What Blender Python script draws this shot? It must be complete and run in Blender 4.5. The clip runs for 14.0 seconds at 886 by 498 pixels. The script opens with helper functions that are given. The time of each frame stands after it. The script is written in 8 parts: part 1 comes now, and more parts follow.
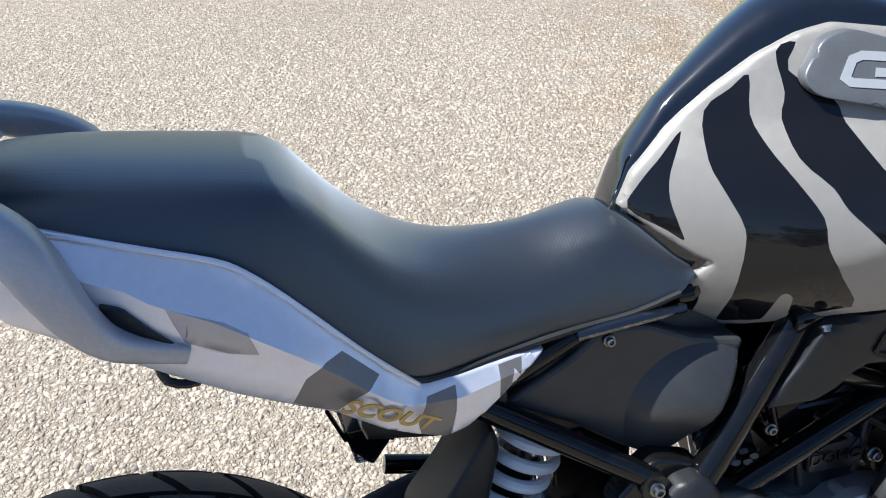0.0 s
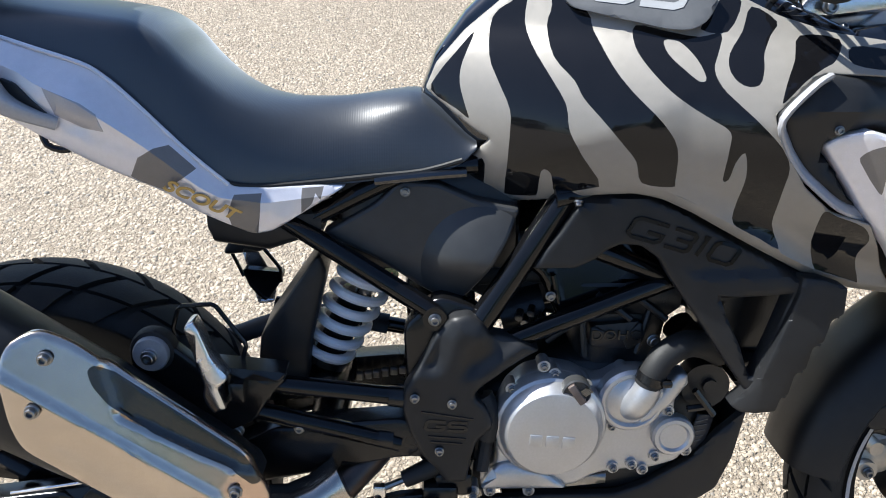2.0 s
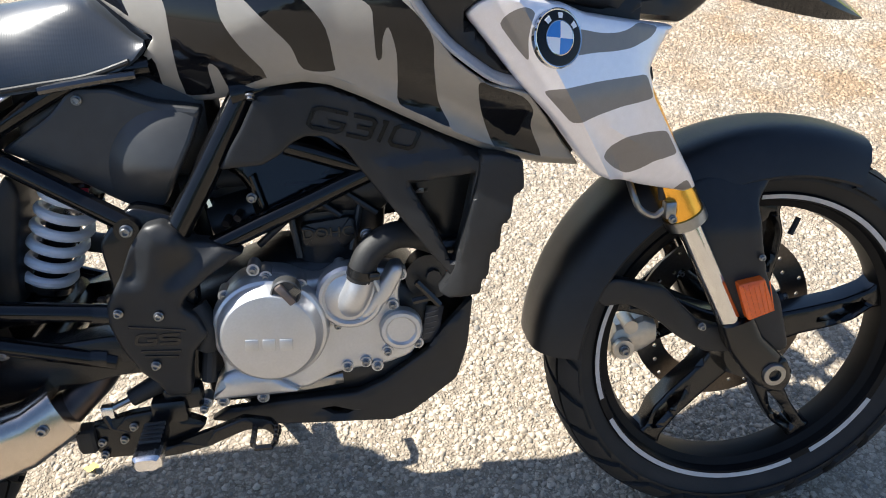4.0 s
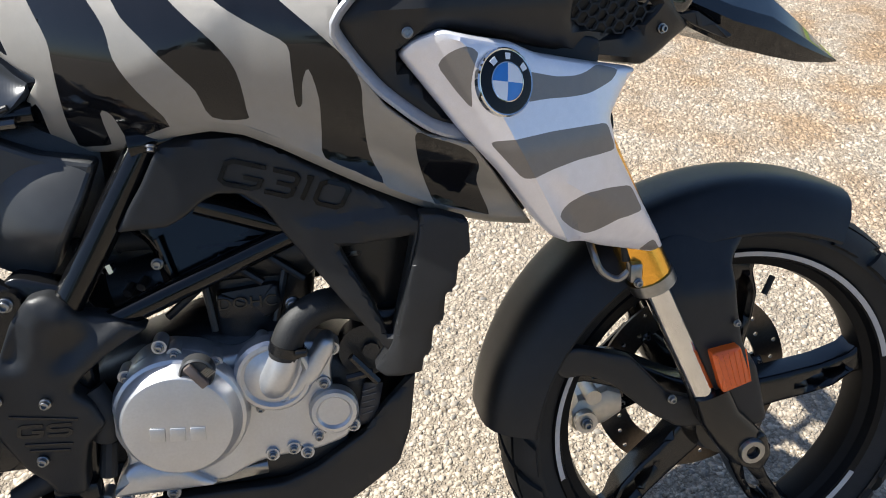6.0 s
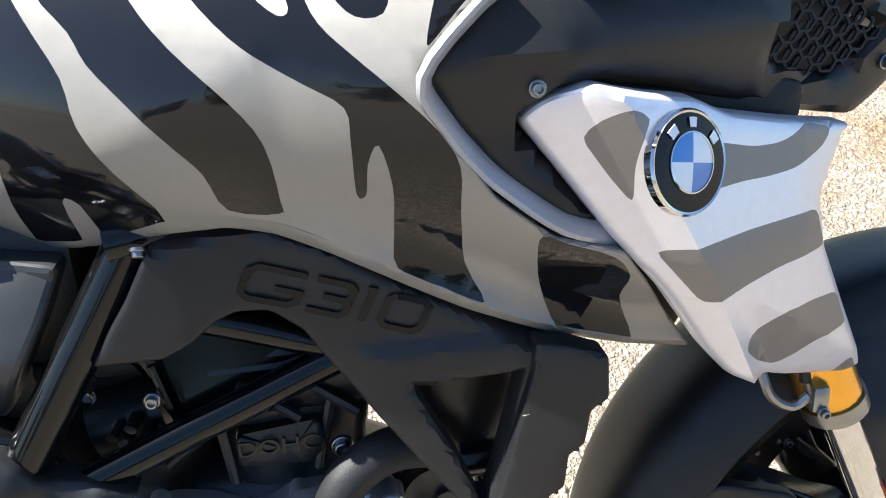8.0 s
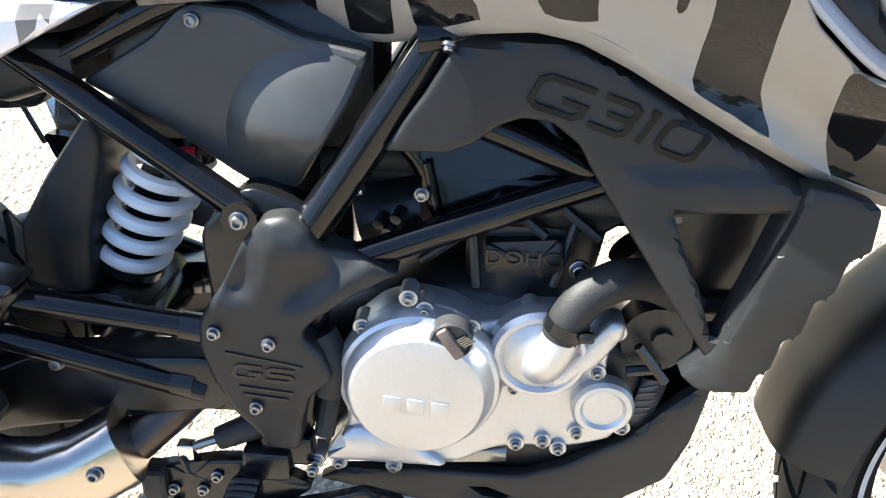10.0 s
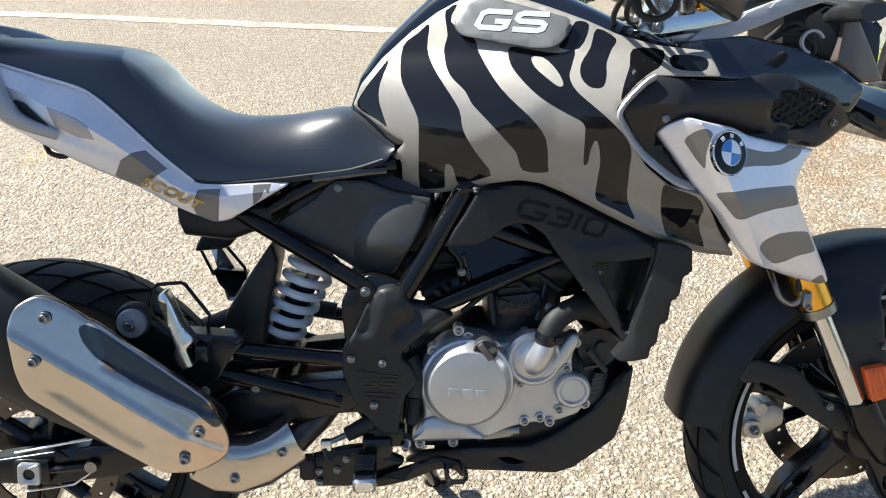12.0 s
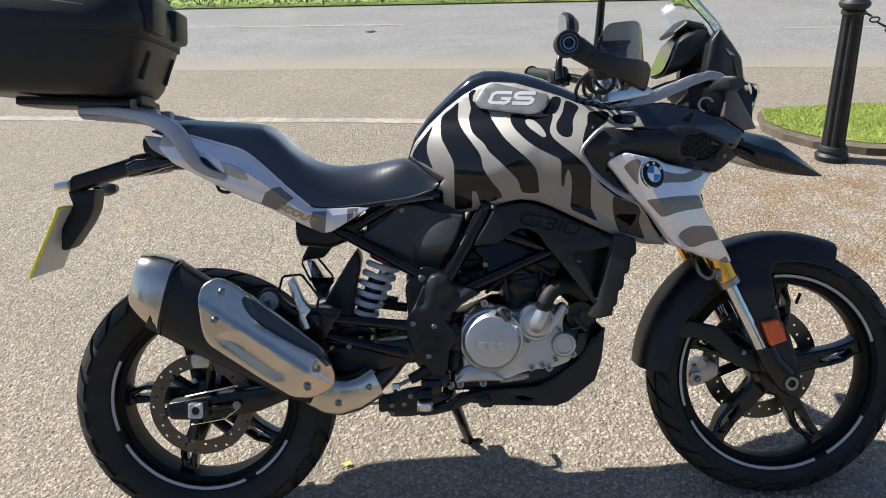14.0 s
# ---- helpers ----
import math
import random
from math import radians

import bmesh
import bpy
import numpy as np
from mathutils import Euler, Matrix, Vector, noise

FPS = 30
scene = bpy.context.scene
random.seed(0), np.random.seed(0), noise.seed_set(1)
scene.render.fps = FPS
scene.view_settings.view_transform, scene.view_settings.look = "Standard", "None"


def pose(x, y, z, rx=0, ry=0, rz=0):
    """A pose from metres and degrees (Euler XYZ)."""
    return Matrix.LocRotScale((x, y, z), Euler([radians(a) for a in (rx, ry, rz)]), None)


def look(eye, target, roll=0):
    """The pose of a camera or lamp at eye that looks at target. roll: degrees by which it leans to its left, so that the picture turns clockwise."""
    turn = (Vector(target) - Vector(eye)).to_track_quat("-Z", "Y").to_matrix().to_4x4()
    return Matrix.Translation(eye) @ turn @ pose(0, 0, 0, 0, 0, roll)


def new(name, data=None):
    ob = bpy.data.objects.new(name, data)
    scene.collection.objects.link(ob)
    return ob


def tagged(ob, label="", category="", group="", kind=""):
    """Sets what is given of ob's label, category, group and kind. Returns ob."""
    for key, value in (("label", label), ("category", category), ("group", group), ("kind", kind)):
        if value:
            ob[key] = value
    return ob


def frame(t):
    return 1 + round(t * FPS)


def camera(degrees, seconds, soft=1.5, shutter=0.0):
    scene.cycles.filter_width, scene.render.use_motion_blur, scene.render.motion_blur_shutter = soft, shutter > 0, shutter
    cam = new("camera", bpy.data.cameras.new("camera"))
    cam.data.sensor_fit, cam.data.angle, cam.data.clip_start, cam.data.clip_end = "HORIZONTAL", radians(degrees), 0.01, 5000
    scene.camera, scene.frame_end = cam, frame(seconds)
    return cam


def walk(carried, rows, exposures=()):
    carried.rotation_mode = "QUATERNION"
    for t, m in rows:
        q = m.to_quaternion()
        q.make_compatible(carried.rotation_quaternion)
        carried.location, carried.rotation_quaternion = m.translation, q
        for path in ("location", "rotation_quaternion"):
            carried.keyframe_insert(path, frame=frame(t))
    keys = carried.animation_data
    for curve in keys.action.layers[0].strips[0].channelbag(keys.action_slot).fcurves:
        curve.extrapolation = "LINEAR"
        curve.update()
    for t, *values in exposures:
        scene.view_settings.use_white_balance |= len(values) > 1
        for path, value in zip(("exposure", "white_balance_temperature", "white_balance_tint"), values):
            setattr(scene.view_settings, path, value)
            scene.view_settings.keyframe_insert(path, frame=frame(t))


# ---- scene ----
cam = camera(56.6, 14.0, 1.0)
PATH = [
    (0, (0.18, -0.401, 1.332), (0.621, 1.118, 0.107), 2.0),
    (0.5, (0.354, -0.461, 1.328), (0.681, 1.1, 0.122), 0.8),
    (1, (0.481, -0.602, 1.336), (0.661, 0.994, 0.144), 0.9),
    (1.5, (0.528, -0.679, 1.328), (0.591, 0.942, 0.157), 0.5),
    (2, (0.52, -0.766, 1.319), (0.589, 0.852, 0.145), 1.4),
    (2.5, (0.547, -0.848, 1.309), (0.621, 0.748, 0.106), 0.9),
    (3, (0.603, -0.873, 1.303), (0.709, 0.706, 0.079), 0.5),
    (3.5, (0.732, -0.844, 1.283), (0.866, 0.707, 0.028), 0.2),
    (4, (0.846, -0.808, 1.26), (1.022, 0.716, -0.023), -0.9),
    (4.2, (0.882, -0.796, 1.254), (1.09, 0.729, -0.024), -1.1),
    (6.3, (0.887, -0.631, 1.191), (1.172, 0.94, -0.015), 0.7),
    (6.5, (0.883, -0.568, 1.183), (1.156, 1.001, -0.027), -0.0),
    (7, (0.873, -0.445, 1.175), (1.138, 1.116, -0.048), -0.9),
    (7.2, (0.869, -0.409, 1.165), (1.141, 1.148, -0.06), -0.7),
    (9.3, (0.824, -0.388, 1.094), (0.898, 1.08, -0.262), 3.0),
    (9.5, (0.813, -0.4, 1.092), (0.822, 1.047, -0.29), 2.8),
    (10, (0.75, -0.474, 1.095), (0.67, 0.967, -0.29), 1.0),
    (10.5, (0.661, -0.576, 1.132), (0.615, 0.885, -0.233), -0.4),
    (11, (0.641, -0.691, 1.183), (0.657, 0.829, -0.117), 0.3),
    (11.5, (0.652, -0.888, 1.266), (0.693, 0.755, 0.127), 0.6),
    (12, (0.629, -1.045, 1.333), (0.692, 0.679, 0.321), -0.5),
    (12.5, (0.596, -1.22, 1.383), (0.681, 0.545, 0.446), -0.9),
    (13, (0.617, -1.391, 1.408), (0.669, 0.397, 0.513), -0.7),
    (13.5, (0.586, -1.557, 1.438), (0.618, 0.249, 0.58), -1.5),
    (14, (0.554, -1.703, 1.468), (0.602, 0.125, 0.656), -2.6),
]
EXPOSURE = [(0.0, 1.32, 5280, 10), (1.0, 1.3, 5280, 10), (2.0, 1.4, 5450, 10), (3.0, 1.65, 5750, 10), (4.2, 1.6, 5700, 10), (6.3, 1.37, 5650, 10), (7.2, 1.6, 5550, 10), (9.4, 2.53, 5700, 7), (10.0, 2.72, 5700, 7), (10.5, 2.76, 5750, 8), (11.0, 2.55, 5750, 8), (12.0, 1.46, 5700, 7), (13.0, 1.0, 5600, 9), (14.0, 0.85, 5600, 10)]
walk(cam, [(t, look(eye, target, roll)) for t, eye, target, roll in PATH], EXPOSURE)

# ---- world and sun ----
SUN_TO = Vector((-0.75, 0.32, 1.0)).normalized()
world = bpy.data.worlds.new("sky")
scene.world = world
world.use_nodes = True
wn = world.node_tree.nodes
sky = wn.new("ShaderNodeTexSky")
sky.sky_type = 'NISHITA'
sky.sun_disc = False
sky.sun_elevation = math.asin(SUN_TO.z)
sky.sun_rotation = math.atan2(SUN_TO.x, SUN_TO.y)
world.node_tree.links.new(sky.outputs[0], wn["Background"].inputs[0])
wn["Background"].inputs[1].default_value = 0.064
sun_data = bpy.data.lights.new("sun", 'SUN')
sun_data.energy = 5.1
sun_data.angle = radians(0.55)
sun_data.color = (1.0, 0.90, 0.73)
sun = new("sun", sun_data)
sun.matrix_world = look(SUN_TO * 30, (0, 0, 0))


# ---- materials ----
def material(name, color, rough=0.5, metal=0.0, vary=0.15, scale=60.0, bump=0.0, bump_scale=400.0, coat=0.0, ior=1.45, grime=0.0, rough_vary=0.1):
    """A principled material with two scales of variation in colour and roughness, and fine relief."""
    m = bpy.data.materials.new(name)
    m.use_nodes = True
    n, link = m.node_tree.nodes, m.node_tree.links.new
    p = n["Principled BSDF"]
    p.inputs["Metallic"].default_value = metal
    p.inputs["IOR"].default_value = ior
    p.inputs["Coat Weight"].default_value = coat
    p.inputs["Coat Roughness"].default_value = 0.04
    co = n.new("ShaderNodeTexCoord")
    big, fine = n.new("ShaderNodeTexNoise"), n.new("ShaderNodeTexNoise")
    big.inputs["Scale"].default_value, big.inputs["Detail"].default_value = scale * 0.12, 4
    fine.inputs["Scale"].default_value, fine.inputs["Detail"].default_value = scale, 5
    both = n.new("ShaderNodeMath")
    both.operation = 'MULTIPLY'
    for a, k in ((big, 0), (fine, 1)):
        link(co.outputs["Object"], a.inputs["Vector"])
        link(a.outputs[0], both.inputs[k])
    span = n.new("ShaderNodeMapRange")
    span.inputs["From Min"].default_value, span.inputs["From Max"].default_value = 0.1, 0.45
    link(both.outputs[0], span.inputs["Value"])
    mix = n.new("ShaderNodeMix")
    mix.data_type = 'RGBA'
    lo = [c * (1 - vary) for c in color]
    hi = [min(1, c * (1 + vary)) for c in color]
    mix.inputs["A"].default_value, mix.inputs["B"].default_value = (*lo, 1), (*hi, 1)
    link(span.outputs[0], mix.inputs["Factor"])
    out = mix.outputs["Result"]
    if grime:
        dirt = n.new("ShaderNodeTexNoise")
        dirt.inputs["Scale"].default_value, dirt.inputs["Detail"].default_value = 9.0, 8
        link(co.outputs["Object"], dirt.inputs["Vector"])
        ramp = n.new("ShaderNodeMapRange")
        ramp.inputs["From Min"].default_value, ramp.inputs["From Max"].default_value = 0.52, 0.75
        ramp.inputs["To Max"].default_value = grime
        link(dirt.outputs[0], ramp.inputs["Value"])
        dust = n.new("ShaderNodeMix")
        dust.data_type = 'RGBA'
        dust.inputs["B"].default_value = (0.19, 0.165, 0.13, 1)
        link(ramp.outputs[0], dust.inputs["Factor"])
        link(out, dust.inputs["A"])
        out = dust.outputs["Result"]
    link(out, p.inputs["Base Color"])
    rr = n.new("ShaderNodeMapRange")
    rr.inputs["To Min"].default_value, rr.inputs["To Max"].default_value = max(0.02, rough - rough_vary), min(1, rough + rough_vary)
    link(big.outputs[0], rr.inputs["Value"])
    link(rr.outputs[0], p.inputs["Roughness"])
    if bump:
        grain = n.new("ShaderNodeTexNoise")
        grain.inputs["Scale"].default_value, grain.inputs["Detail"].default_value = bump_scale, 3
        link(co.outputs["Object"], grain.inputs["Vector"])
        b = n.new("ShaderNodeBump")
        b.inputs["Strength"].default_value, b.inputs["Distance"].default_value = bump, 0.002
        link(grain.outputs[0], b.inputs["Height"])
        link(b.outputs[0], p.inputs["Normal"])
    return m


BLACK_GLOSS = material("black_gloss_paint", (0.005, 0.006, 0.009), 0.06, 0, 0.3, 40, 0, coat=1.0, rough_vary=0.03)
FRAME_BLACK = material("black_frame_paint", (0.004, 0.004, 0.0045), 0.11, 0, 0.3, 60, 0.01, 300, ior=1.40, rough_vary=0.05)
BLACK_SATIN = material("black_satin_paint", (0.006, 0.006, 0.0065), 0.24, 0, 0.3, 60, 0.04, 300)
BLACK_PLASTIC = material("black_grained_plastic", (0.0115, 0.0122, 0.0136), 0.42, 0, 0.25, 50, 0.14, 900, ior=1.40, grime=0.02)
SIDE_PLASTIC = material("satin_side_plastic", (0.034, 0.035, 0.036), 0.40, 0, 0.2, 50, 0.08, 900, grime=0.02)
BLACK_RUBBER = material("black_rubber", (0.012, 0.012, 0.012), 0.62, 0, 0.3, 45, 0.2, 500, grime=0.05)
TYRE_RUBBER = material("tyre_rubber", (0.0085, 0.0085, 0.0085), 0.66, 0, 0.3, 60, 0.25, 420, grime=0.06)
RIM_BLACK = material("black_rim_paint", (0.006, 0.006, 0.0065), 0.42, 0, 0.3, 60, 0.03, 300, ior=1.22)
CHAMPAGNE = material("champagne_satin_paint", (0.258, 0.240, 0.212), 0.42, 0.25, 0.05, 900, 0.05, 2500, coat=0.08)
STRIPE_BLACK = material("stripe_gloss_black", (0.006, 0.006, 0.007), 0.05, 0, 0.2, 40, ior=1.42, rough_vary=0.02)
PALE_SILVER = material("pale_silver_paint", (0.72, 0.705, 0.735), 0.34, 0.5, 0.05, 900, 0.04, 2500, coat=0.15)
FAINT_GREY = material("faint_warm_grey", (0.42, 0.40, 0.40), 0.36, 0.45, 0.06, 700, 0.03, 2000)
STRIPE_GREY = material("stripe_warm_grey", (0.20, 0.185, 0.17), 0.36, 0.35, 0.06, 700, 0.03, 2000)
RAIL_GREY = material("grey_satin_powder_coat", (0.36, 0.36, 0.375), 0.38, 0.3, 0.08, 300, 0.08, 900)
PAD_GREY = material("badge_pad_grey", (0.095, 0.098, 0.102), 0.36, 0.25, 0.06, 300, 0.05, 1200)
CAST_ALU = material("cast_silver_aluminium", (0.50, 0.50, 0.505), 0.36, 0.75, 0.06, 300, 0.12, 1300)
BRIGHT_ALU = material("bright_aluminium", (0.72, 0.71, 0.70), 0.25, 1.0, 0.06, 200, 0.05, 700)
STEEL = material("zinc_plated_steel", (0.27, 0.27, 0.27), 0.30, 1.0, 0.12, 200, 0.05, 500)
CHROME = material("chromed_tube", (0.60, 0.595, 0.59), 0.07, 1.0, 0.04, 100, rough_vary=0.03)
GOLD = material("gold_anodised", (0.80, 0.42, 0.06), 0.24, 1.0, 0.1, 80, 0.03, 600)
DISC_STEEL = material("brake_disc_steel", (0.125, 0.104, 0.085), 0.40, 1.0, 0.2, 240, 0.06, 900)
PIPE_STEEL = material("heat_stained_pipe", (0.10, 0.08, 0.07), 0.38, 0.85, 0.4, 30, 0.05, 300)
ENGINE_BLACK = material("engine_black_paint", (0.010, 0.010, 0.0105), 0.34, 0.0, 0.3, 80, 0.25, 500, grime=0.07)
SPRING_WHITE = material("white_spring_paint", (0.70, 0.70, 0.71), 0.38, 0, 0.06, 90, 0.03, 300, grime=0.12)
AMBER = material("amber_lens", (0.75, 0.12, 0.012), 0.2, 0, 0.12, 200, 0.4, 500, coat=0.5)
YELLOW_TAPE = material("yellow_plate_face", (0.85, 0.72, 0.02), 0.4, 0, 0.04, 60)
PLATE_BACK = material("pale_plate_back", (0.55, 0.55, 0.52), 0.5, 0, 0.06, 50)
GOLD_DECAL = material("gold_decal", (0.42, 0.30, 0.10), 0.35, 0.5, 0.08, 100)
LETTER_SILVER = material("silver_lettering", (0.36, 0.365, 0.365), 0.36, 0.3, 0.05, 200)
EMBOSS_DARK = material("gloss_black_lettering", (0.003, 0.003, 0.0034), 0.24, 0, 0.2, 60, ior=1.33)
BADGE_WHITE = material("badge_white_enamel", (0.75, 0.76, 0.78), 0.12, 0, 0.03, 60, coat=1.0)
BADGE_BLUE = material("badge_blue_enamel", (0.02, 0.16, 0.52), 0.12, 0, 0.05, 60, coat=1.0)
RIM_STRIPE = material("grey_reflective_tape", (0.42, 0.42, 0.43), 0.4, 0.2, 0.1, 100)
RED_PLASTIC = material("red_plastic", (0.45, 0.015, 0.03), 0.3, 0, 0.1, 60)
CALIPER = material("caliper_grey_gold", (0.55, 0.50, 0.42), 0.4, 0.5, 0.12, 120, 0.1, 600)
BEZEL_GREY = material("brown_grey_satin", (0.13, 0.105, 0.095), 0.35, 0.3, 0.06, 300, 0.05, 1200)
STICKER = material("dark_sticker", (0.03, 0.03, 0.033), 0.4, 0, 0.1, 60)


def glass(name, color, rough=0.02, ior=1.45):
    m = bpy.data.materials.new(name)
    m.use_nodes = True
    p = m.node_tree.nodes["Principled BSDF"]
    p.inputs["Base Color"].default_value = (*color, 1)
    p.inputs["Transmission Weight"].default_value = 1.0
    p.inputs["Roughness"].default_value = rough
    p.inputs["IOR"].default_value = ior
    return m


CLEAR = glass("clear_screen", (0.93, 0.97, 0.96))
SMOKED = glass("smoked_screen", (0.13, 0.135, 0.145))


def seat_vinyl():
    """Black vinyl with a fine raised grid weave; a blue sheen paints in reflected sky."""
    m = material("seat_vinyl", (0.012, 0.014, 0.018), 0.37, 0, 0.15, 40, ior=1.8, grime=0.02)
    n, link = m.node_tree.nodes, m.node_tree.links.new
    n["Principled BSDF"].inputs["Sheen Weight"].default_value = 0.22
    n["Principled BSDF"].inputs["Sheen Roughness"].default_value = 0.4
    # Blue tint imitates sky reflected along the seat.
    n["Principled BSDF"].inputs["Sheen Tint"].default_value = (0.7, 0.82, 1.0, 1)
    co = n.new("ShaderNodeTexCoord")
    waves = []
    for axis in ('X', 'Y'):
        w = n.new("ShaderNodeTexWave")
        w.bands_direction = axis
        w.inputs["Scale"].default_value = 105.0
        w.inputs["Distortion"].default_value = 0.0
        turn = n.new("ShaderNodeMapping")
        turn.inputs["Rotation"].default_value = (radians(45), 0, 0)
        link(co.outputs["Object"], turn.inputs["Vector"])
        link(turn.outputs[0], w.inputs["Vector"])
        waves.append(w)
    mul = n.new("ShaderNodeMath")
    mul.operation = 'ADD'
    link(waves[0].outputs["Fac"], mul.inputs[0])
    link(waves[1].outputs["Fac"], mul.inputs[1])
    b = n.new("ShaderNodeBump")
    b.inputs["Strength"].default_value, b.inputs["Distance"].default_value = 0.05, 0.0006
    link(mul.outputs[0], b.inputs["Height"])
    link(b.outputs[0], n["Principled BSDF"].inputs["Normal"])
    return m


def brushed(name, color, rough, axis_scale):
    """Brushed metal: fine streaks along one axis."""
    m = material(name, color, rough, 1.0, 0.08, 60)
    n, link = m.node_tree.nodes, m.node_tree.links.new
    co, mp, tx, b = n.new("ShaderNodeTexCoord"), n.new("ShaderNodeMapping"), n.new("ShaderNodeTexNoise"), n.new("ShaderNodeBump")
    mp.inputs["Rotation"].default_value = (0, radians(-38), 0)
    mp.inputs["Scale"].default_value = axis_scale
    tx.inputs["Scale"].default_value, tx.inputs["Detail"].default_value = 120, 4
    b.inputs["Strength"].default_value, b.inputs["Distance"].default_value = 0.06, 0.0006
    link(co.outputs["Object"], mp.inputs["Vector"])
    link(mp.outputs[0], tx.inputs["Vector"])
    link(tx.outputs[0], b.inputs["Height"])
    link(b.outputs[0], n["Principled BSDF"].inputs["Normal"])
    return m




def heat_tint(m, x0, x1):
    """A pinkish heat bloom towards the hot end of a steel part, along its x."""
    n, link = m.node_tree.nodes, m.node_tree.links.new
    p = n["Principled BSDF"]
    old = p.inputs["Base Color"].links[0].from_socket
    co, split, wave = n.new("ShaderNodeTexCoord"), n.new("ShaderNodeSeparateXYZ"), n.new("ShaderNodeTexNoise")
    wave.inputs["Scale"].default_value = 18.0
    near, push, tint = n.new("ShaderNodeMapRange"), n.new("ShaderNodeMath"), n.new("ShaderNodeMix")
    near.inputs["From Min"].default_value, near.inputs["From Max"].default_value, near.inputs["To Max"].default_value = x0, x1, 0.7
    push.operation, tint.data_type, tint.blend_type = 'MULTIPLY_ADD', 'RGBA', 'MULTIPLY'
    push.inputs[1].default_value = 0.06
    tint.inputs["B"].default_value = (1.0, 0.82, 0.74, 1)
    link(co.outputs["Object"], split.inputs[0])
    link(co.outputs["Object"], wave.inputs["Vector"])
    link(wave.outputs[0], push.inputs[0])
    link(split.outputs[0], push.inputs[2])
    link(push.outputs[0], near.inputs["Value"])
    link(near.outputs[0], tint.inputs["Factor"])
    link(old, tint.inputs["A"])
    link(tint.outputs["Result"], p.inputs["Base Color"])


# Shield steel with the recessed facet's dark reflection put into its colour.
DARKENED_STEEL = material("recessed_steel_painted_reflection", (0.085, 0.083, 0.080), 0.26, 1.0, 0.1, 60, 0.03, 400)
SEAT_VINYL = seat_vinyl()
BRUSHED = brushed("brushed_steel", (0.57, 0.505, 0.435), 0.22, (0.06, 1, 1))
LINK_STEEL = brushed("brushed_link_steel", (0.50, 0.445, 0.385), 0.23, (0.06, 1, 1))
heat_tint(BRUSHED, 0.28, 0.35)


def stones(name, dark, pale, warm, size, relief, patch, rust=None, line=None, verge=None):
    """Worn asphalt: stone chips of many sizes bedded in binder, dark pits between them, dust and stains at a larger scale."""
    m = bpy.data.materials.new(name)
    m.use_nodes = True
    n, link = m.node_tree.nodes, m.node_tree.links.new
    p = n["Principled BSDF"]
    co = n.new("ShaderNodeTexCoord")

    def tex(kind, scale, detail=0.0):
        t = n.new(kind)
        t.inputs["Scale"].default_value = scale
        if kind == "ShaderNodeTexNoise":
            t.inputs["Detail"].default_value = detail
        return t

    def maths(op, a, b, c=None):
        k = n.new("ShaderNodeMath")
        k.operation = op
        for slot, v in enumerate((a, b, c)):
            if v is None:
                continue
            if isinstance(v, (int, float)):
                k.inputs[slot].default_value = v
            else:
                link(v, k.inputs[slot])
        return k.outputs[0]

    def spread(v, a, b, c, d):
        r = n.new("ShaderNodeMapRange")
        for key, val in (("From Min", a), ("From Max", b), ("To Min", c), ("To Max", d)):
            r.inputs[key].default_value = val
        link(v, r.inputs["Value"])
        return r.outputs[0]
    warp = tex("ShaderNodeTexNoise", size * 0.9, 3)
    link(co.outputs["Object"], warp.inputs["Vector"])
    push = n.new("ShaderNodeMix")
    push.data_type, push.blend_type = 'RGBA', 'LINEAR_LIGHT'
    push.inputs["Factor"].default_value = 0.30 / size
    link(co.outputs["Object"], push.inputs["A"])
    link(warp.outputs["Color"], push.inputs["B"])
    big, small = tex("ShaderNodeTexVoronoi", size), tex("ShaderNodeTexVoronoi", size * 2.3)
    for v in (big, small):
        link(push.outputs["Result"], v.inputs["Vector"])
    tone_a, tone_b = n.new("ShaderNodeSeparateColor"), n.new("ShaderNodeSeparateColor")
    link(big.outputs["Color"], tone_a.inputs[0])
    link(small.outputs["Color"], tone_b.inputs[0])
    speck, cloud = tex("ShaderNodeTexNoise", size * 4, 6), tex("ShaderNodeTexNoise", 1.3, 9)
    for t in (speck, cloud):
        link(co.outputs["Object"], t.inputs["Vector"])
    chip_a = spread(big.outputs["Distance"], 0.32, 0.66, 1.0, 0.0)
    chip_b = spread(small.outputs["Distance"], 0.30, 0.62, 1.0, 0.0)
    keep = spread(tone_a.outputs[1], 0.40, 0.50, 0.0, 1.0)
    chip_a = maths('MULTIPLY', chip_a, keep)
    chips = maths('MAXIMUM', chip_a, maths('MULTIPLY', chip_b, 0.55))
    shade = maths('ADD', maths('MULTIPLY', tone_a.outputs[0], 0.55), maths('MULTIPLY', tone_b.outputs[0], 0.45))
    ramp = n.new("ShaderNodeValToRGB")
    ramp.color_ramp.elements[0].color, ramp.color_ramp.elements[1].color = (*[c * 0.55 for c in warm], 1), (*[min(0.85, c * 1.35) for c in pale], 1)
    ramp.color_ramp.elements[0].position, ramp.color_ramp.elements[1].position = 0.15, 0.9
    e = ramp.color_ramp.elements.new(0.5)
    e.color = (*pale, 1)
    link(shade, ramp.inputs[0])
    wear = spread(cloud.outputs[0], 0.35, 0.68, 1 - patch, 1.0)
    seen = maths('MULTIPLY', spread(chips, 0.05, 0.55, 0.25, 1.0), wear)
    base = n.new("ShaderNodeMix")
    base.data_type = 'RGBA'
    base.inputs["A"].default_value = (*dark, 1)
    link(seen, base.inputs["Factor"])
    link(ramp.outputs[0], base.inputs["B"])
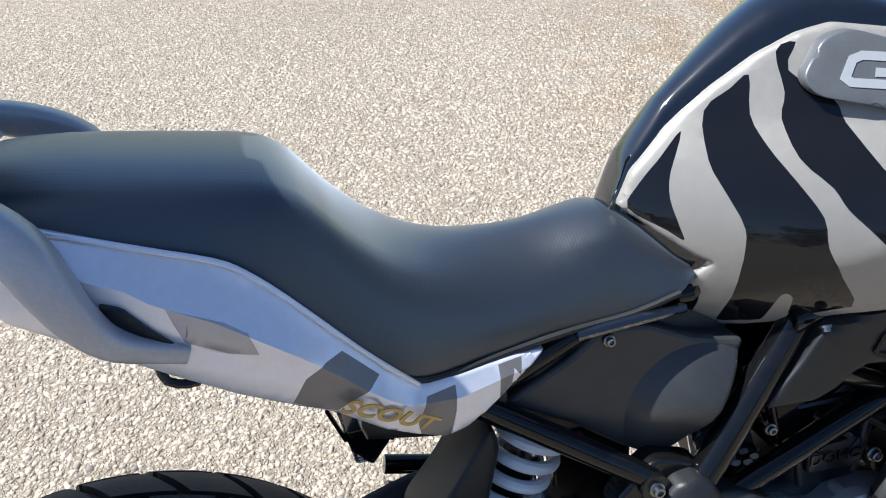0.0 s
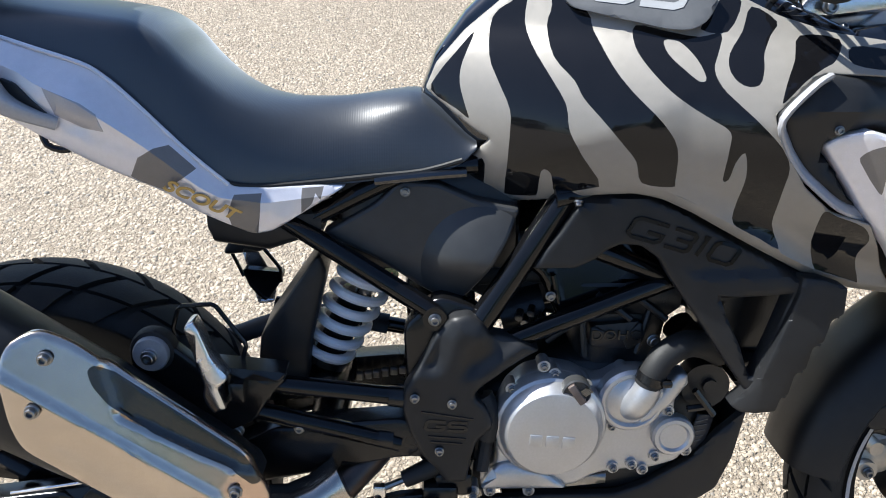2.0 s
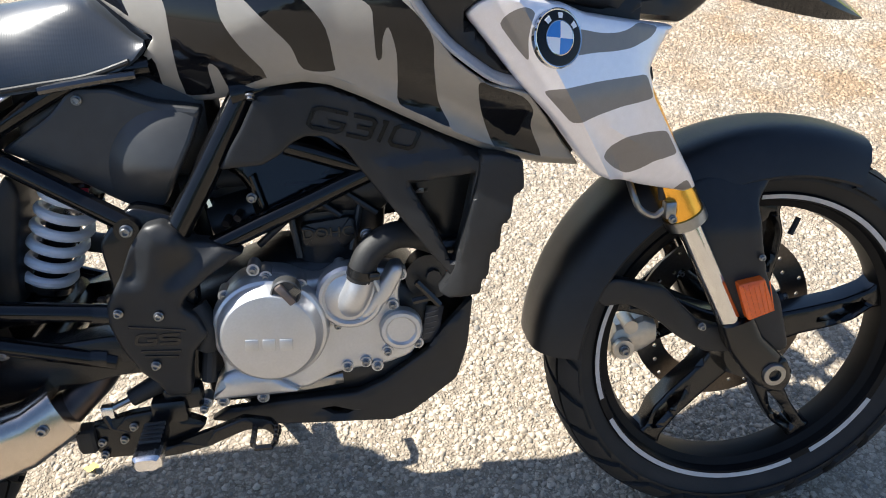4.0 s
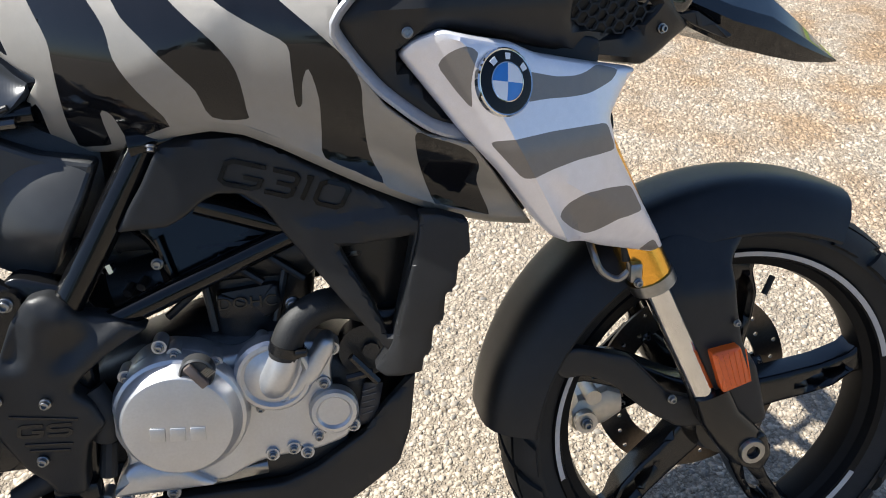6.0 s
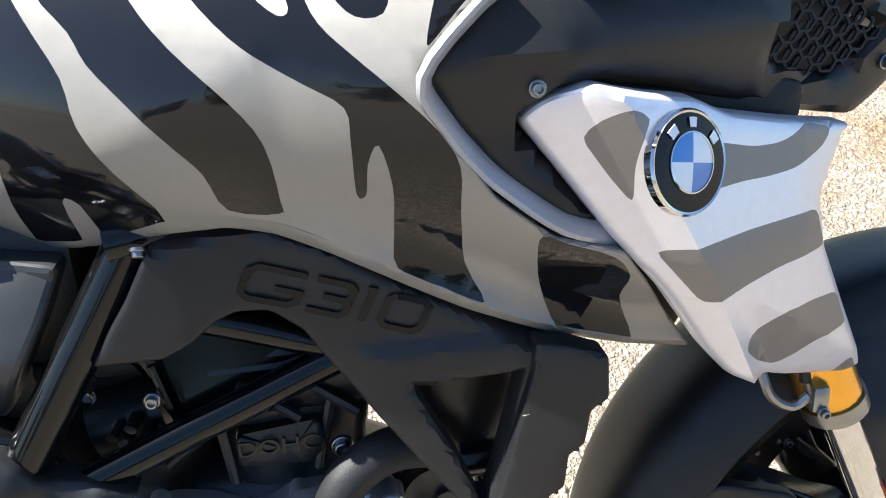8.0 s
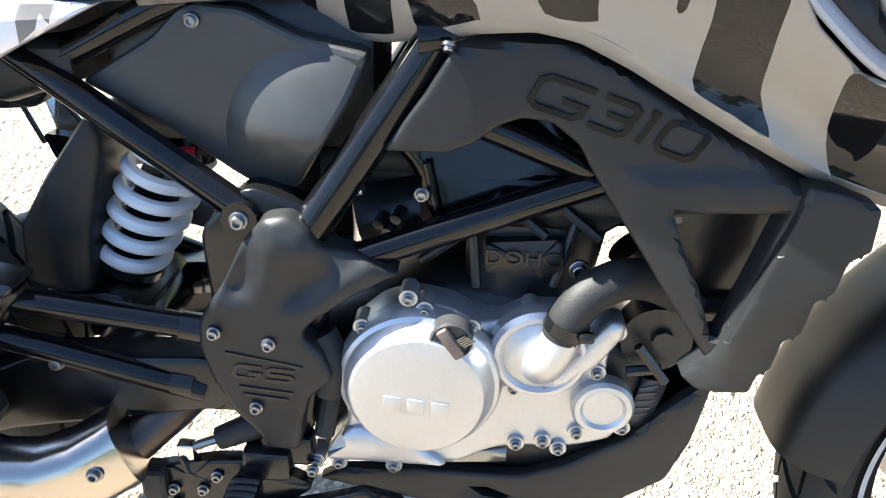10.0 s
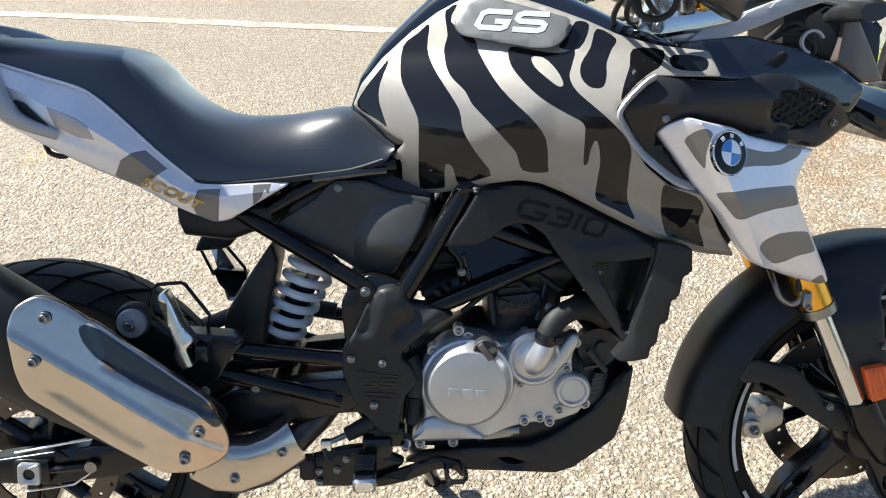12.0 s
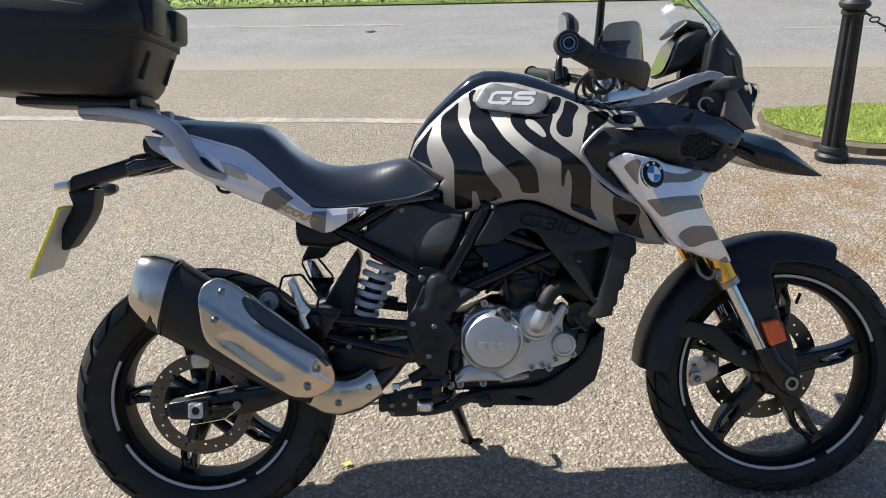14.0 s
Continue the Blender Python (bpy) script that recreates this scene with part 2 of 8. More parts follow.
    fleck = n.new("ShaderNodeMix")
    fleck.data_type, fleck.blend_type = 'RGBA', 'OVERLAY'
    fleck.inputs["Factor"].default_value = 0.28
    link(base.outputs["Result"], fleck.inputs["A"])
    link(spread(speck.outputs[0], 0.3, 0.7, 0.2, 0.8), fleck.inputs["B"])
    out = fleck.outputs["Result"]
    if rust:
        far = n.new("ShaderNodeVectorMath")
        far.operation = 'DISTANCE'
        far.inputs[1].default_value = (rust[0], rust[1], 0)
        link(co.outputs["Object"], far.inputs[0])
        blot = tex("ShaderNodeTexNoise", 5.0, 8)
        link(co.outputs["Object"], blot.inputs["Vector"])
        amount = maths('MULTIPLY', spread(far.outputs["Value"], 0.4, rust[2], 1.0, 0.0), spread(blot.outputs[0], 0.40, 0.62, 0.0, 0.75))
        tint = n.new("ShaderNodeMix")
        tint.data_type, tint.blend_type = 'RGBA', 'MULTIPLY'
        tint.inputs["B"].default_value = (0.80, 0.58, 0.34, 1)
        link(amount, tint.inputs["Factor"])
        link(out, tint.inputs["A"])
        out = tint.outputs["Result"]
    if line:
        split = n.new("ShaderNodeSeparateXYZ")
        link(co.outputs["Object"], split.inputs[0])
        off = maths('ABSOLUTE', maths('SUBTRACT', split.outputs[0], line[0]), 0.0)
        mid, half = (line[1] + line[2]) / 2, (line[2] - line[1]) / 2
        gone = maths('ABSOLUTE', maths('SUBTRACT', split.outputs[1], mid), 0.0)
        chipped = tex("ShaderNodeTexNoise", 7.0, 9)
        link(co.outputs["Object"], chipped.inputs["Vector"])
        left = maths('MULTIPLY', maths('MULTIPLY', spread(off, 0.02, 0.07, 1.0, 0.0), spread(gone, half - 0.2, half, 1.0, 0.0)), spread(chipped.outputs[0], 0.45, 0.60, 0.0, 0.4))
        faded = n.new("ShaderNodeMix")
        faded.data_type = 'RGBA'
        faded.inputs["B"].default_value = (0.42, 0.30, 0.11, 1)
        link(left, faded.inputs["Factor"])
        link(out, faded.inputs["A"])
        out = faded.outputs["Result"]
    if verge:
        across = n.new("ShaderNodeVectorMath")
        across.operation = 'DOT_PRODUCT'
        across.inputs[1].default_value = verge[0]
        link(co.outputs["Object"], across.inputs[0])
        ragged = tex("ShaderNodeTexNoise", 1.6, 8)
        link(co.outputs["Object"], ragged.inputs["Vector"])
        off = maths('ADD', across.outputs["Value"], maths('MULTIPLY', ragged.outputs[0], -0.9))
        worn = n.new("ShaderNodeMix")
        worn.data_type = 'RGBA'
        worn.inputs["B"].default_value = (*verge[3], 1)
        link(spread(off, verge[1], verge[2], 1.0, 0.0), worn.inputs["Factor"])
        link(out, worn.inputs["A"])
        out = worn.outputs["Result"]
    link(out, p.inputs["Base Color"])
    p.inputs["Roughness"].default_value = 0.85
    b = n.new("ShaderNodeBump")
    b.inputs["Strength"].default_value, b.inputs["Distance"].default_value = relief, 0.006
    link(maths('MULTIPLY_ADD', speck.outputs[0], 0.3, chips), b.inputs["Height"])
    link(b.outputs[0], p.inputs["Normal"])
    return m


ASPHALT = stones("worn_stony_asphalt", (0.185, 0.150, 0.108), (0.350, 0.292, 0.218), (0.29, 0.226, 0.153), 84, 0.9, 0.3, (2.75, 1.7, 1.7), (-0.87, 1.75, 3.0))
ROAD_ASPHALT = stones("smooth_grey_road", (0.162, 0.153, 0.141), (0.270, 0.257, 0.237), (0.238, 0.225, 0.206), 70, 0.5, 0.6, verge=((0.2195, 0.9756, 0.0), 5.03, 5.93, (0.262, 0.222, 0.168)))
LINE_PAINT = material("worn_white_road_paint", (0.325, 0.292, 0.235), 0.7, 0, 0.3, 25, 0.5, 150, grime=0.9)
CONCRETE = material("weathered_concrete", (0.12, 0.092, 0.062), 0.85, 0, 0.4, 25, 0.5, 150, grime=0.4)
GRASS_SOIL = material("grass_soil", (0.25, 0.31, 0.06), 0.9, 0, 0.4, 20, 0.5, 100)
IRON = material("black_painted_iron", (0.016, 0.016, 0.016), 0.5, 0, 0.35, 60, 0.5, 120, grime=0.12)


def leafy(name, a, b):
    m = bpy.data.materials.new(name)
    m.use_nodes = True
    n, link = m.node_tree.nodes, m.node_tree.links.new
    p = n["Principled BSDF"]
    g, ramp = n.new("ShaderNodeNewGeometry"), n.new("ShaderNodeValToRGB")
    ramp.color_ramp.elements[0].color, ramp.color_ramp.elements[1].color = (*a, 1), (*b, 1)
    link(g.outputs["Random Per Island"], ramp.inputs[0])
    link(ramp.outputs[0], p.inputs["Base Color"])
    p.inputs["Roughness"].default_value = 0.6
    p.inputs["Subsurface Weight"].default_value = 0.0
    return m


GRASS = leafy("grass_blades", (0.17, 0.24, 0.025), (0.42, 0.43, 0.08))
HEDGE = leafy("hedge_leaves", (0.02, 0.07, 0.012), (0.16, 0.27, 0.05))


def chip_stone():
    """Stone chips: each its own tone, from dark grey to pale tan, with a fine speckle."""
    m = leafy("stone_chip", (0.14, 0.128, 0.11), (0.43, 0.368, 0.285))
    n, link = m.node_tree.nodes, m.node_tree.links.new
    p = n["Principled BSDF"]
    tones = [q for q in n if q.type == 'VALTORGB'][0]
    for at_, c in ((0.12, (0.20, 0.172, 0.135)), (0.35, (0.30, 0.250, 0.187)), (0.75, (0.37, 0.312, 0.236))):
        tones.color_ramp.elements.new(at_).color = (*c, 1)
    co, speck, mix = n.new("ShaderNodeTexCoord"), n.new("ShaderNodeTexNoise"), n.new("ShaderNodeMix")
    speck.inputs["Scale"].default_value, speck.inputs["Detail"].default_value = 420, 4
    mix.data_type, mix.blend_type = 'RGBA', 'OVERLAY'
    mix.inputs["Factor"].default_value = 0.35
    link(co.outputs["Object"], speck.inputs["Vector"])
    link(tones.outputs[0], mix.inputs["A"])
    link(speck.outputs[0], mix.inputs["B"])
    far, blot, stain = n.new("ShaderNodeVectorMath"), n.new("ShaderNodeTexNoise"), n.new("ShaderNodeMix")
    far.operation, stain.data_type, stain.blend_type = 'DISTANCE', 'RGBA', 'MULTIPLY'
    far.inputs[1].default_value = (2.75, 1.7, 0)
    blot.inputs["Scale"].default_value, blot.inputs["Detail"].default_value = 5.0, 8
    stain.inputs["B"].default_value = (0.80, 0.58, 0.34, 1)
    near, patch, both = n.new("ShaderNodeMapRange"), n.new("ShaderNodeMapRange"), n.new("ShaderNodeMath")
    for node, values in ((near, (0.4, 1.7, 1.0, 0.0)), (patch, (0.40, 0.62, 0.0, 0.75))):
        for key, v in zip(("From Min", "From Max", "To Min", "To Max"), values):
            node.inputs[key].default_value = v
    both.operation = 'MULTIPLY'
    link(co.outputs["Object"], far.inputs[0])
    link(co.outputs["Object"], blot.inputs["Vector"])
    link(far.outputs["Value"], near.inputs["Value"])
    link(blot.outputs[0], patch.inputs["Value"])
    link(near.outputs[0], both.inputs[0])
    link(patch.outputs[0], both.inputs[1])
    link(both.outputs[0], stain.inputs["Factor"])
    link(mix.outputs["Result"], stain.inputs["A"])
    link(stain.outputs["Result"], p.inputs["Base Color"])
    p.inputs["Roughness"].default_value = 0.7
    return m


CHIP = chip_stone()
YELLOW_LEAF = leafy("fallen_leaf", (0.50, 0.42, 0.04), (0.66, 0.55, 0.08))


# ---- mesh tools ----
from mathutils.geometry import delaunay_2d_cdt

TAU = 2 * math.pi


def part(name, bm, mats, parent=None, label="", angle=32, kind=""):
    """Links a bmesh as one mesh object under a thing or a part."""
    me = bpy.data.meshes.new(name)
    bm.normal_update()
    bm.to_mesh(me)
    bm.free()
    for m in mats if isinstance(mats, (list, tuple)) else [mats]:
        me.materials.append(m)
    me.polygons.foreach_set("use_smooth", [True] * len(me.polygons))
    me.set_sharp_from_angle(angle=radians(angle))
    ob = new(name, me)
    if parent:
        ob.parent = parent
    return tagged(ob, label, kind=kind)


def curve_loop(pts, n=4, closed=True):
    """Points of a smooth curve through the given ones (Catmull-Rom)."""
    out, c = [], len(pts)
    for i in range(c if closed else c - 1):
        p = [Vector(pts[(i + k) % c] if closed else pts[min(max(i + k, 0), c - 1)]) for k in (-1, 0, 1, 2)]
        for j in range(n):
            t = j / n
            out.append(0.5 * ((2 * p[1]) + (p[2] - p[0]) * t + (2 * p[0] - 5 * p[1] + 4 * p[2] - p[3]) * t * t + (3 * p[1] - p[0] - 3 * p[2] + p[3]) * t ** 3))
    if not closed:
        out.append(Vector(pts[-1]))
    return out


def round_corners(pts, r, n=3):
    """A closed outline with its corners rounded."""
    out, c = [], len(pts)
    for i in range(c):
        a, b, d = (Vector(pts[(i + k) % c]) for k in (-1, 0, 1))
        u, v = a - b, d - b
        ka, kd = min(r, u.length * 0.45), min(r, v.length * 0.45)
        s, e = b + u.normalized() * ka, b + v.normalized() * kd
        for j in range(n + 1):
            t = j / n
            out.append((1 - t) ** 2 * s + 2 * t * (1 - t) * b + t * t * e)
    return out


def inside(p, poly):
    hit, j = False, len(poly) - 1
    for i in range(len(poly)):
        a, b = poly[i], poly[j]
        if (a[1] > p[1]) != (b[1] > p[1]) and p[0] < (b[0] - a[0]) * (p[1] - a[1]) / (b[1] - a[1]) + a[0]:
            hit = not hit
        j = i
    return hit


def edge_distance(p, poly):
    best = 1e9
    for i in range(len(poly)):
        a, b = poly[i - 1], poly[i]
        ax, ay, bx, by = a[0], a[1], b[0] - a[0], b[1] - a[1]
        k = bx * bx + by * by
        t = 0 if k == 0 else min(1, max(0, ((p[0] - ax) * bx + (p[1] - ay) * by) / k))
        best = min(best, (p[0] - ax - t * bx) ** 2 + (p[1] - ay - t * by) ** 2)
    return math.sqrt(best)


def panel(outline, depth, thick=0.006, step=0.016, inlays=(), holes=(), roll=0.006, bulge=None, lines=()):
    """A shell whose outline lies in x and z and whose outer face follows depth(x, z) in y: rounded edges, inlaid areas, holes.
    inlays: (outline, material index). The camera's side is minus y."""
    outline = [Vector((p[0], p[1])) for p in outline]
    area = sum(outline[i - 1].x * outline[i].y - outline[i].x * outline[i - 1].y for i in range(len(outline)))
    if area < 0:
        outline.reverse()
    fine = []
    for i in range(len(outline)):
        a, b = outline[i], outline[(i + 1) % len(outline)]
        k = max(1, int((b - a).length / max(0.006, step)))
        fine += [a.lerp(b, j / k) for j in range(k)]
    outline = fine
    pts, faces = [], []

    def add(loop):
        k = len(pts)
        pts.extend(Vector((q[0], q[1])) for q in loop)
        faces.append(list(range(k, len(pts))))
    add(outline)
    c = len(outline)
    if roll > 0:
        for f in (0.12, 0.4, 1.0):
            ring = []
            for i in range(c):
                d = (outline[(i + 1) % c] - outline[i - 1])
                if d.length < 1e-9:
                    continue
                q = outline[i] + Vector((-d.y, d.x)).normalized() * roll * f
                if inside(q, outline) and edge_distance(q, outline) > roll * f * 0.8:
                    ring.append(q)
            pts.extend(ring)
    for loop, _ in inlays:
        add(loop)
    for loop in holes:
        add(loop)
    ties, edges = [], []
    for line in lines:
        run = []
        for a, b in zip(line, line[1:]):
            a, b = Vector(a), Vector(b)
            k = max(1, int((b - a).length / (step * 0.6)))
            run += [a.lerp(b, i / k) for i in range(k)]
        run = [q for q in run if inside(q, outline) and edge_distance(q, outline) > 0.0015]
        k = len(pts)
        pts.extend(run)
        ties += run
        edges += [(k + i, k + i + 1) for i in range(len(run) - 1)]
    xs, zs = [p.x for p in outline], [p.y for p in outline]
    x = min(xs) + step / 2
    while x < max(xs):
        z = min(zs) + step / 2
        while z < max(zs):
            if inside((x, z), outline) and edge_distance((x, z), outline) > max(roll * 1.3, step * 0.35) and all((q - Vector((x, z))).length > step * 0.55 for q in ties):
                pts.append(Vector((x, z)))
            z += step
        x += step
    vs, _, fs, *_ = delaunay_2d_cdt(pts, edges, faces, 1, 1e-6)
    bm = bmesh.new()
    front, back = [], []
    for v in vs:
        y = depth(v.x, v.y)
        if bulge:
            y -= bulge(v.x, v.y)
        d = edge_distance(v, outline) if roll > 0 else 1
        for h in holes:
            d = min(d, edge_distance(v, h))
        if d < roll:
            k = 1 - d / roll
            y += roll * (1 - math.sqrt(max(0, 1 - k * k)))
        front.append(bm.verts.new((v.x, y, v.y)))
        back.append(bm.verts.new((v.x, max(y, depth(v.x, v.y)) + thick, v.y)))
    for f in fs:
        m = (vs[f[0]] + vs[f[1]] + vs[f[2]]) / 3
        if not inside(m, outline) or any(inside(m, h) for h in holes):
            continue
        g = bm.faces.new([front[i] for i in f])
        for loop, k in inlays:
            if inside(m, loop):
                g.material_index = k
        bm.faces.new([back[i] for i in reversed(f)])
    rim = [e for e in bm.edges if len(e.link_faces) == 1]
    pair = {a: b for a, b in zip(front, back)}
    for e in rim:
        a, b = e.verts
        if a in pair and b in pair:
            bm.faces.new((a, b, pair[b], pair[a]))
    loose = [v for v in bm.verts if not v.link_faces]
    bmesh.ops.delete(bm, geom=loose, context='VERTS')
    bmesh.ops.recalc_face_normals(bm, faces=bm.faces)
    return bm


def flat(outline, y0, y1, bevel=0.0015, holes=(), step=0.03):
    """A plate of an outline in x and z from y0 (outer) to y1."""
    return panel(outline, lambda x, z: y0, y1 - y0, step, (), holes, bevel)


def mirrored(bm):
    """The same bmesh turned over to the other side of the centre plane, added to it."""
    for v in bm.verts:
        v.co.y = -v.co.y
    bmesh.ops.reverse_faces(bm, faces=bm.faces)
    return bm


def rings(loops, cap=True, closed=False):
    """A skin over rings of equal counts."""
    bm = bmesh.new()
    vs = [[bm.verts.new(p) for p in ring] for ring in loops]
    n = len(vs[0])
    last = len(vs) if closed else len(vs) - 1
    for i in range(last):
        a, b = vs[i], vs[(i + 1) % len(vs)]
        for j in range(n):
            k = (j + 1) % n
            bm.faces.new((a[j], a[k], b[k], b[j]))
    if cap and not closed:
        bm.faces.new(vs[0][::-1])
        bm.faces.new(vs[-1])
    bmesh.ops.recalc_face_normals(bm, faces=bm.faces)
    return bm


def rod(pts, r, n=12, smooth=0, cap=True, squash=1.0):
    """A round bar swept along points; r: a radius or one for each point."""
    pts = [Vector(p) for p in pts]
    rr = list(r) if isinstance(r, (list, tuple)) else [r] * len(pts)
    if smooth:
        fine = curve_loop(pts, smooth, False)
        rr = [rr[min(i // smooth, len(rr) - 1)] * (1 - (i % smooth) / smooth) + rr[min(i // smooth + 1, len(rr) - 1)] * (i % smooth) / smooth for i in range(len(fine))]
        pts = fine
    loops, side = [], None
    for i, p in enumerate(pts):
        t = (pts[min(i + 1, len(pts) - 1)] - pts[max(i - 1, 0)]).normalized()
        if side is None:
            side = t.orthogonal().normalized()
        side = (side - t * side.dot(t)).normalized()
        up = t.cross(side)
        loops.append([p + (side * math.cos(TAU * j / n) + up * math.sin(TAU * j / n) * squash) * rr[i] for j in range(n)])
    return rings(loops, cap)


def lathe(profile, centre=(0, 0, 0), axis='Y', n=48, start=0.0, sweep=TAU, closed_profile=False):
    """A body turned round an axis: profile of (radius, height along the axis)."""
    bm = bmesh.new()
    full = abs(sweep - TAU) < 1e-6
    count = n if full else n + 1
    grid = []
    for i in range(count):
        a = start + sweep * i / n
        row = []
        for r, h in profile:
            x, y = r * math.cos(a), r * math.sin(a)
            co = {'Y': (x, h, y), 'Z': (x, y, h), 'X': (h, x, y)}[axis]
            row.append(bm.verts.new(Vector(centre) + Vector(co)))
        grid.append(row)
    m = len(profile)
    for i in range(count if full else count - 1):
        a, b = grid[i], grid[(i + 1) % count]
        for j in range(m if closed_profile else m - 1):
            k = (j + 1) % m
            bm.faces.new((a[j], a[k], b[k], b[j]))
    if not full and closed_profile:
        bm.faces.new(grid[0])
        bm.faces.new(grid[-1][::-1])
    bmesh.ops.remove_doubles(bm, verts=bm.verts, dist=1e-6)
    bmesh.ops.recalc_face_normals(bm, faces=bm.faces)
    return bm


def merge(*bms):
    """One bmesh of several."""
    out = bms[0]
    for b in bms[1:]:
        me = bpy.data.meshes.new("tmp")
        b.to_mesh(me)
        b.free()
        out.from_mesh(me)
        bpy.data.meshes.remove(me)
    return out


def box(x0, x1, y0, y1, z0, z1, bevel=0.004, seg=2):
    bm = bmesh.new()
    bmesh.ops.create_cube(bm, size=1)
    for v in bm.verts:
        v.co = Vector(((x0 + x1) / 2 + v.co.x * (x1 - x0), (y0 + y1) / 2 + v.co.y * (y1 - y0), (z0 + z1) / 2 + v.co.z * (z1 - z0)))
    if bevel:
        bmesh.ops.bevel(bm, geom=list(bm.edges), offset=bevel, segments=seg, affect='EDGES', profile=0.5)
    return bm


def section(centre, hw, hh, u, v, n=28, p=2.6):
    """A rounded-rectangle ring about a centre, half sizes along u and v."""
    out = []
    for i in range(n):
        a = TAU * i / n
        c, s = math.cos(a), math.sin(a)
        out.append(Vector(centre) + Vector(u) * hw * math.copysign(abs(c) ** (2 / p), c) + Vector(v) * hh * math.copysign(abs(s) ** (2 / p), s))
    return out


def lettering(name, words, size, mat, m, parent, depth=0.0006, shear=0.0, label="", bold=0.0):
    """Writing as a solid mesh at a pose."""
    cu = bpy.data.curves.new(name, 'FONT')
    cu.body, cu.size, cu.extrude, cu.shear, cu.offset = words, size, depth, shear, bold
    cu.align_x, cu.align_y = 'CENTER', 'CENTER'
    ob = bpy.data.objects.new(name, cu)
    scene.collection.objects.link(ob)
    me = bpy.data.meshes.new_from_object(ob.evaluated_get(bpy.context.evaluated_depsgraph_get()))
    bpy.data.objects.remove(ob)
    bpy.data.curves.remove(cu)
    me.materials.clear()
    me.materials.append(mat)
    me.transform(m)
    t = new(name, me)
    t.parent = parent
    return tagged(t, label)


def bolt_mesh():
    """A socket-head screw with its washer, of radius 1, standing out along minus y."""
    bm = merge(lathe([(1.0, 0.25), (1.0, -0.1), (0.9, -0.18), (0.72, -0.18), (0.72, -0.75), (0.62, -0.85), (0.42, -0.85), (0.42, -0.4), (0.0, -0.4)], n=14),
               lathe([(0.0, -0.42), (0.41, -0.42)], n=6))
    me = bpy.data.meshes.new("bolt")
    bm.to_mesh(me)
    bm.free()
    me.materials.append(STEEL)
    me.polygons.foreach_set("use_smooth", [True] * len(me.polygons))
    me.set_sharp_from_angle(angle=radians(35))
    return me


BOLT = bolt_mesh()


def bolt(parent, x, y, z, r=0.008, tilt=(0, 0, 0)):
    b = new("bolt", BOLT)
    b.parent = parent
    b.matrix_basis = pose(x, y, z, *tilt) @ Matrix.Diagonal((r * 0.82, r * 0.82, r * 0.82, 1))
    return b


# ---- the motorcycle: built upright, then leaned on its side stand ----
bike = new("motorcycle")
bike.matrix_basis = pose(0, -0.035, 0, -17, 0, 0)
tagged(bike, "champagne adventure motorcycle with zebra stripes leaning on its stand", "motorcycle")


def tank_depth(x, z):
    k = z - 0.85
    sq = 3.364 * k * k if z < 0.98 else 0.0569 + 0.55 * (z - 0.98)
    return -0.176 - 0.412 * (x - 0.8) - 0.056 * k + 0.502 * (x - 0.8) ** 2 + 0.447 * (x - 0.8) * k + sq


def between(table, x):
    """Straight-line values of a table of (x, ...) rows."""
    if x <= table[0][0]:
        return table[0][1:]
    for a, b in zip(table, table[1:]):
        if x <= b[0]:
            t = (x - a[0]) / (b[0] - a[0])
            return tuple(p + (q - p) * t for p, q in zip(a[1:], b[1:]))
    return table[-1][1:]


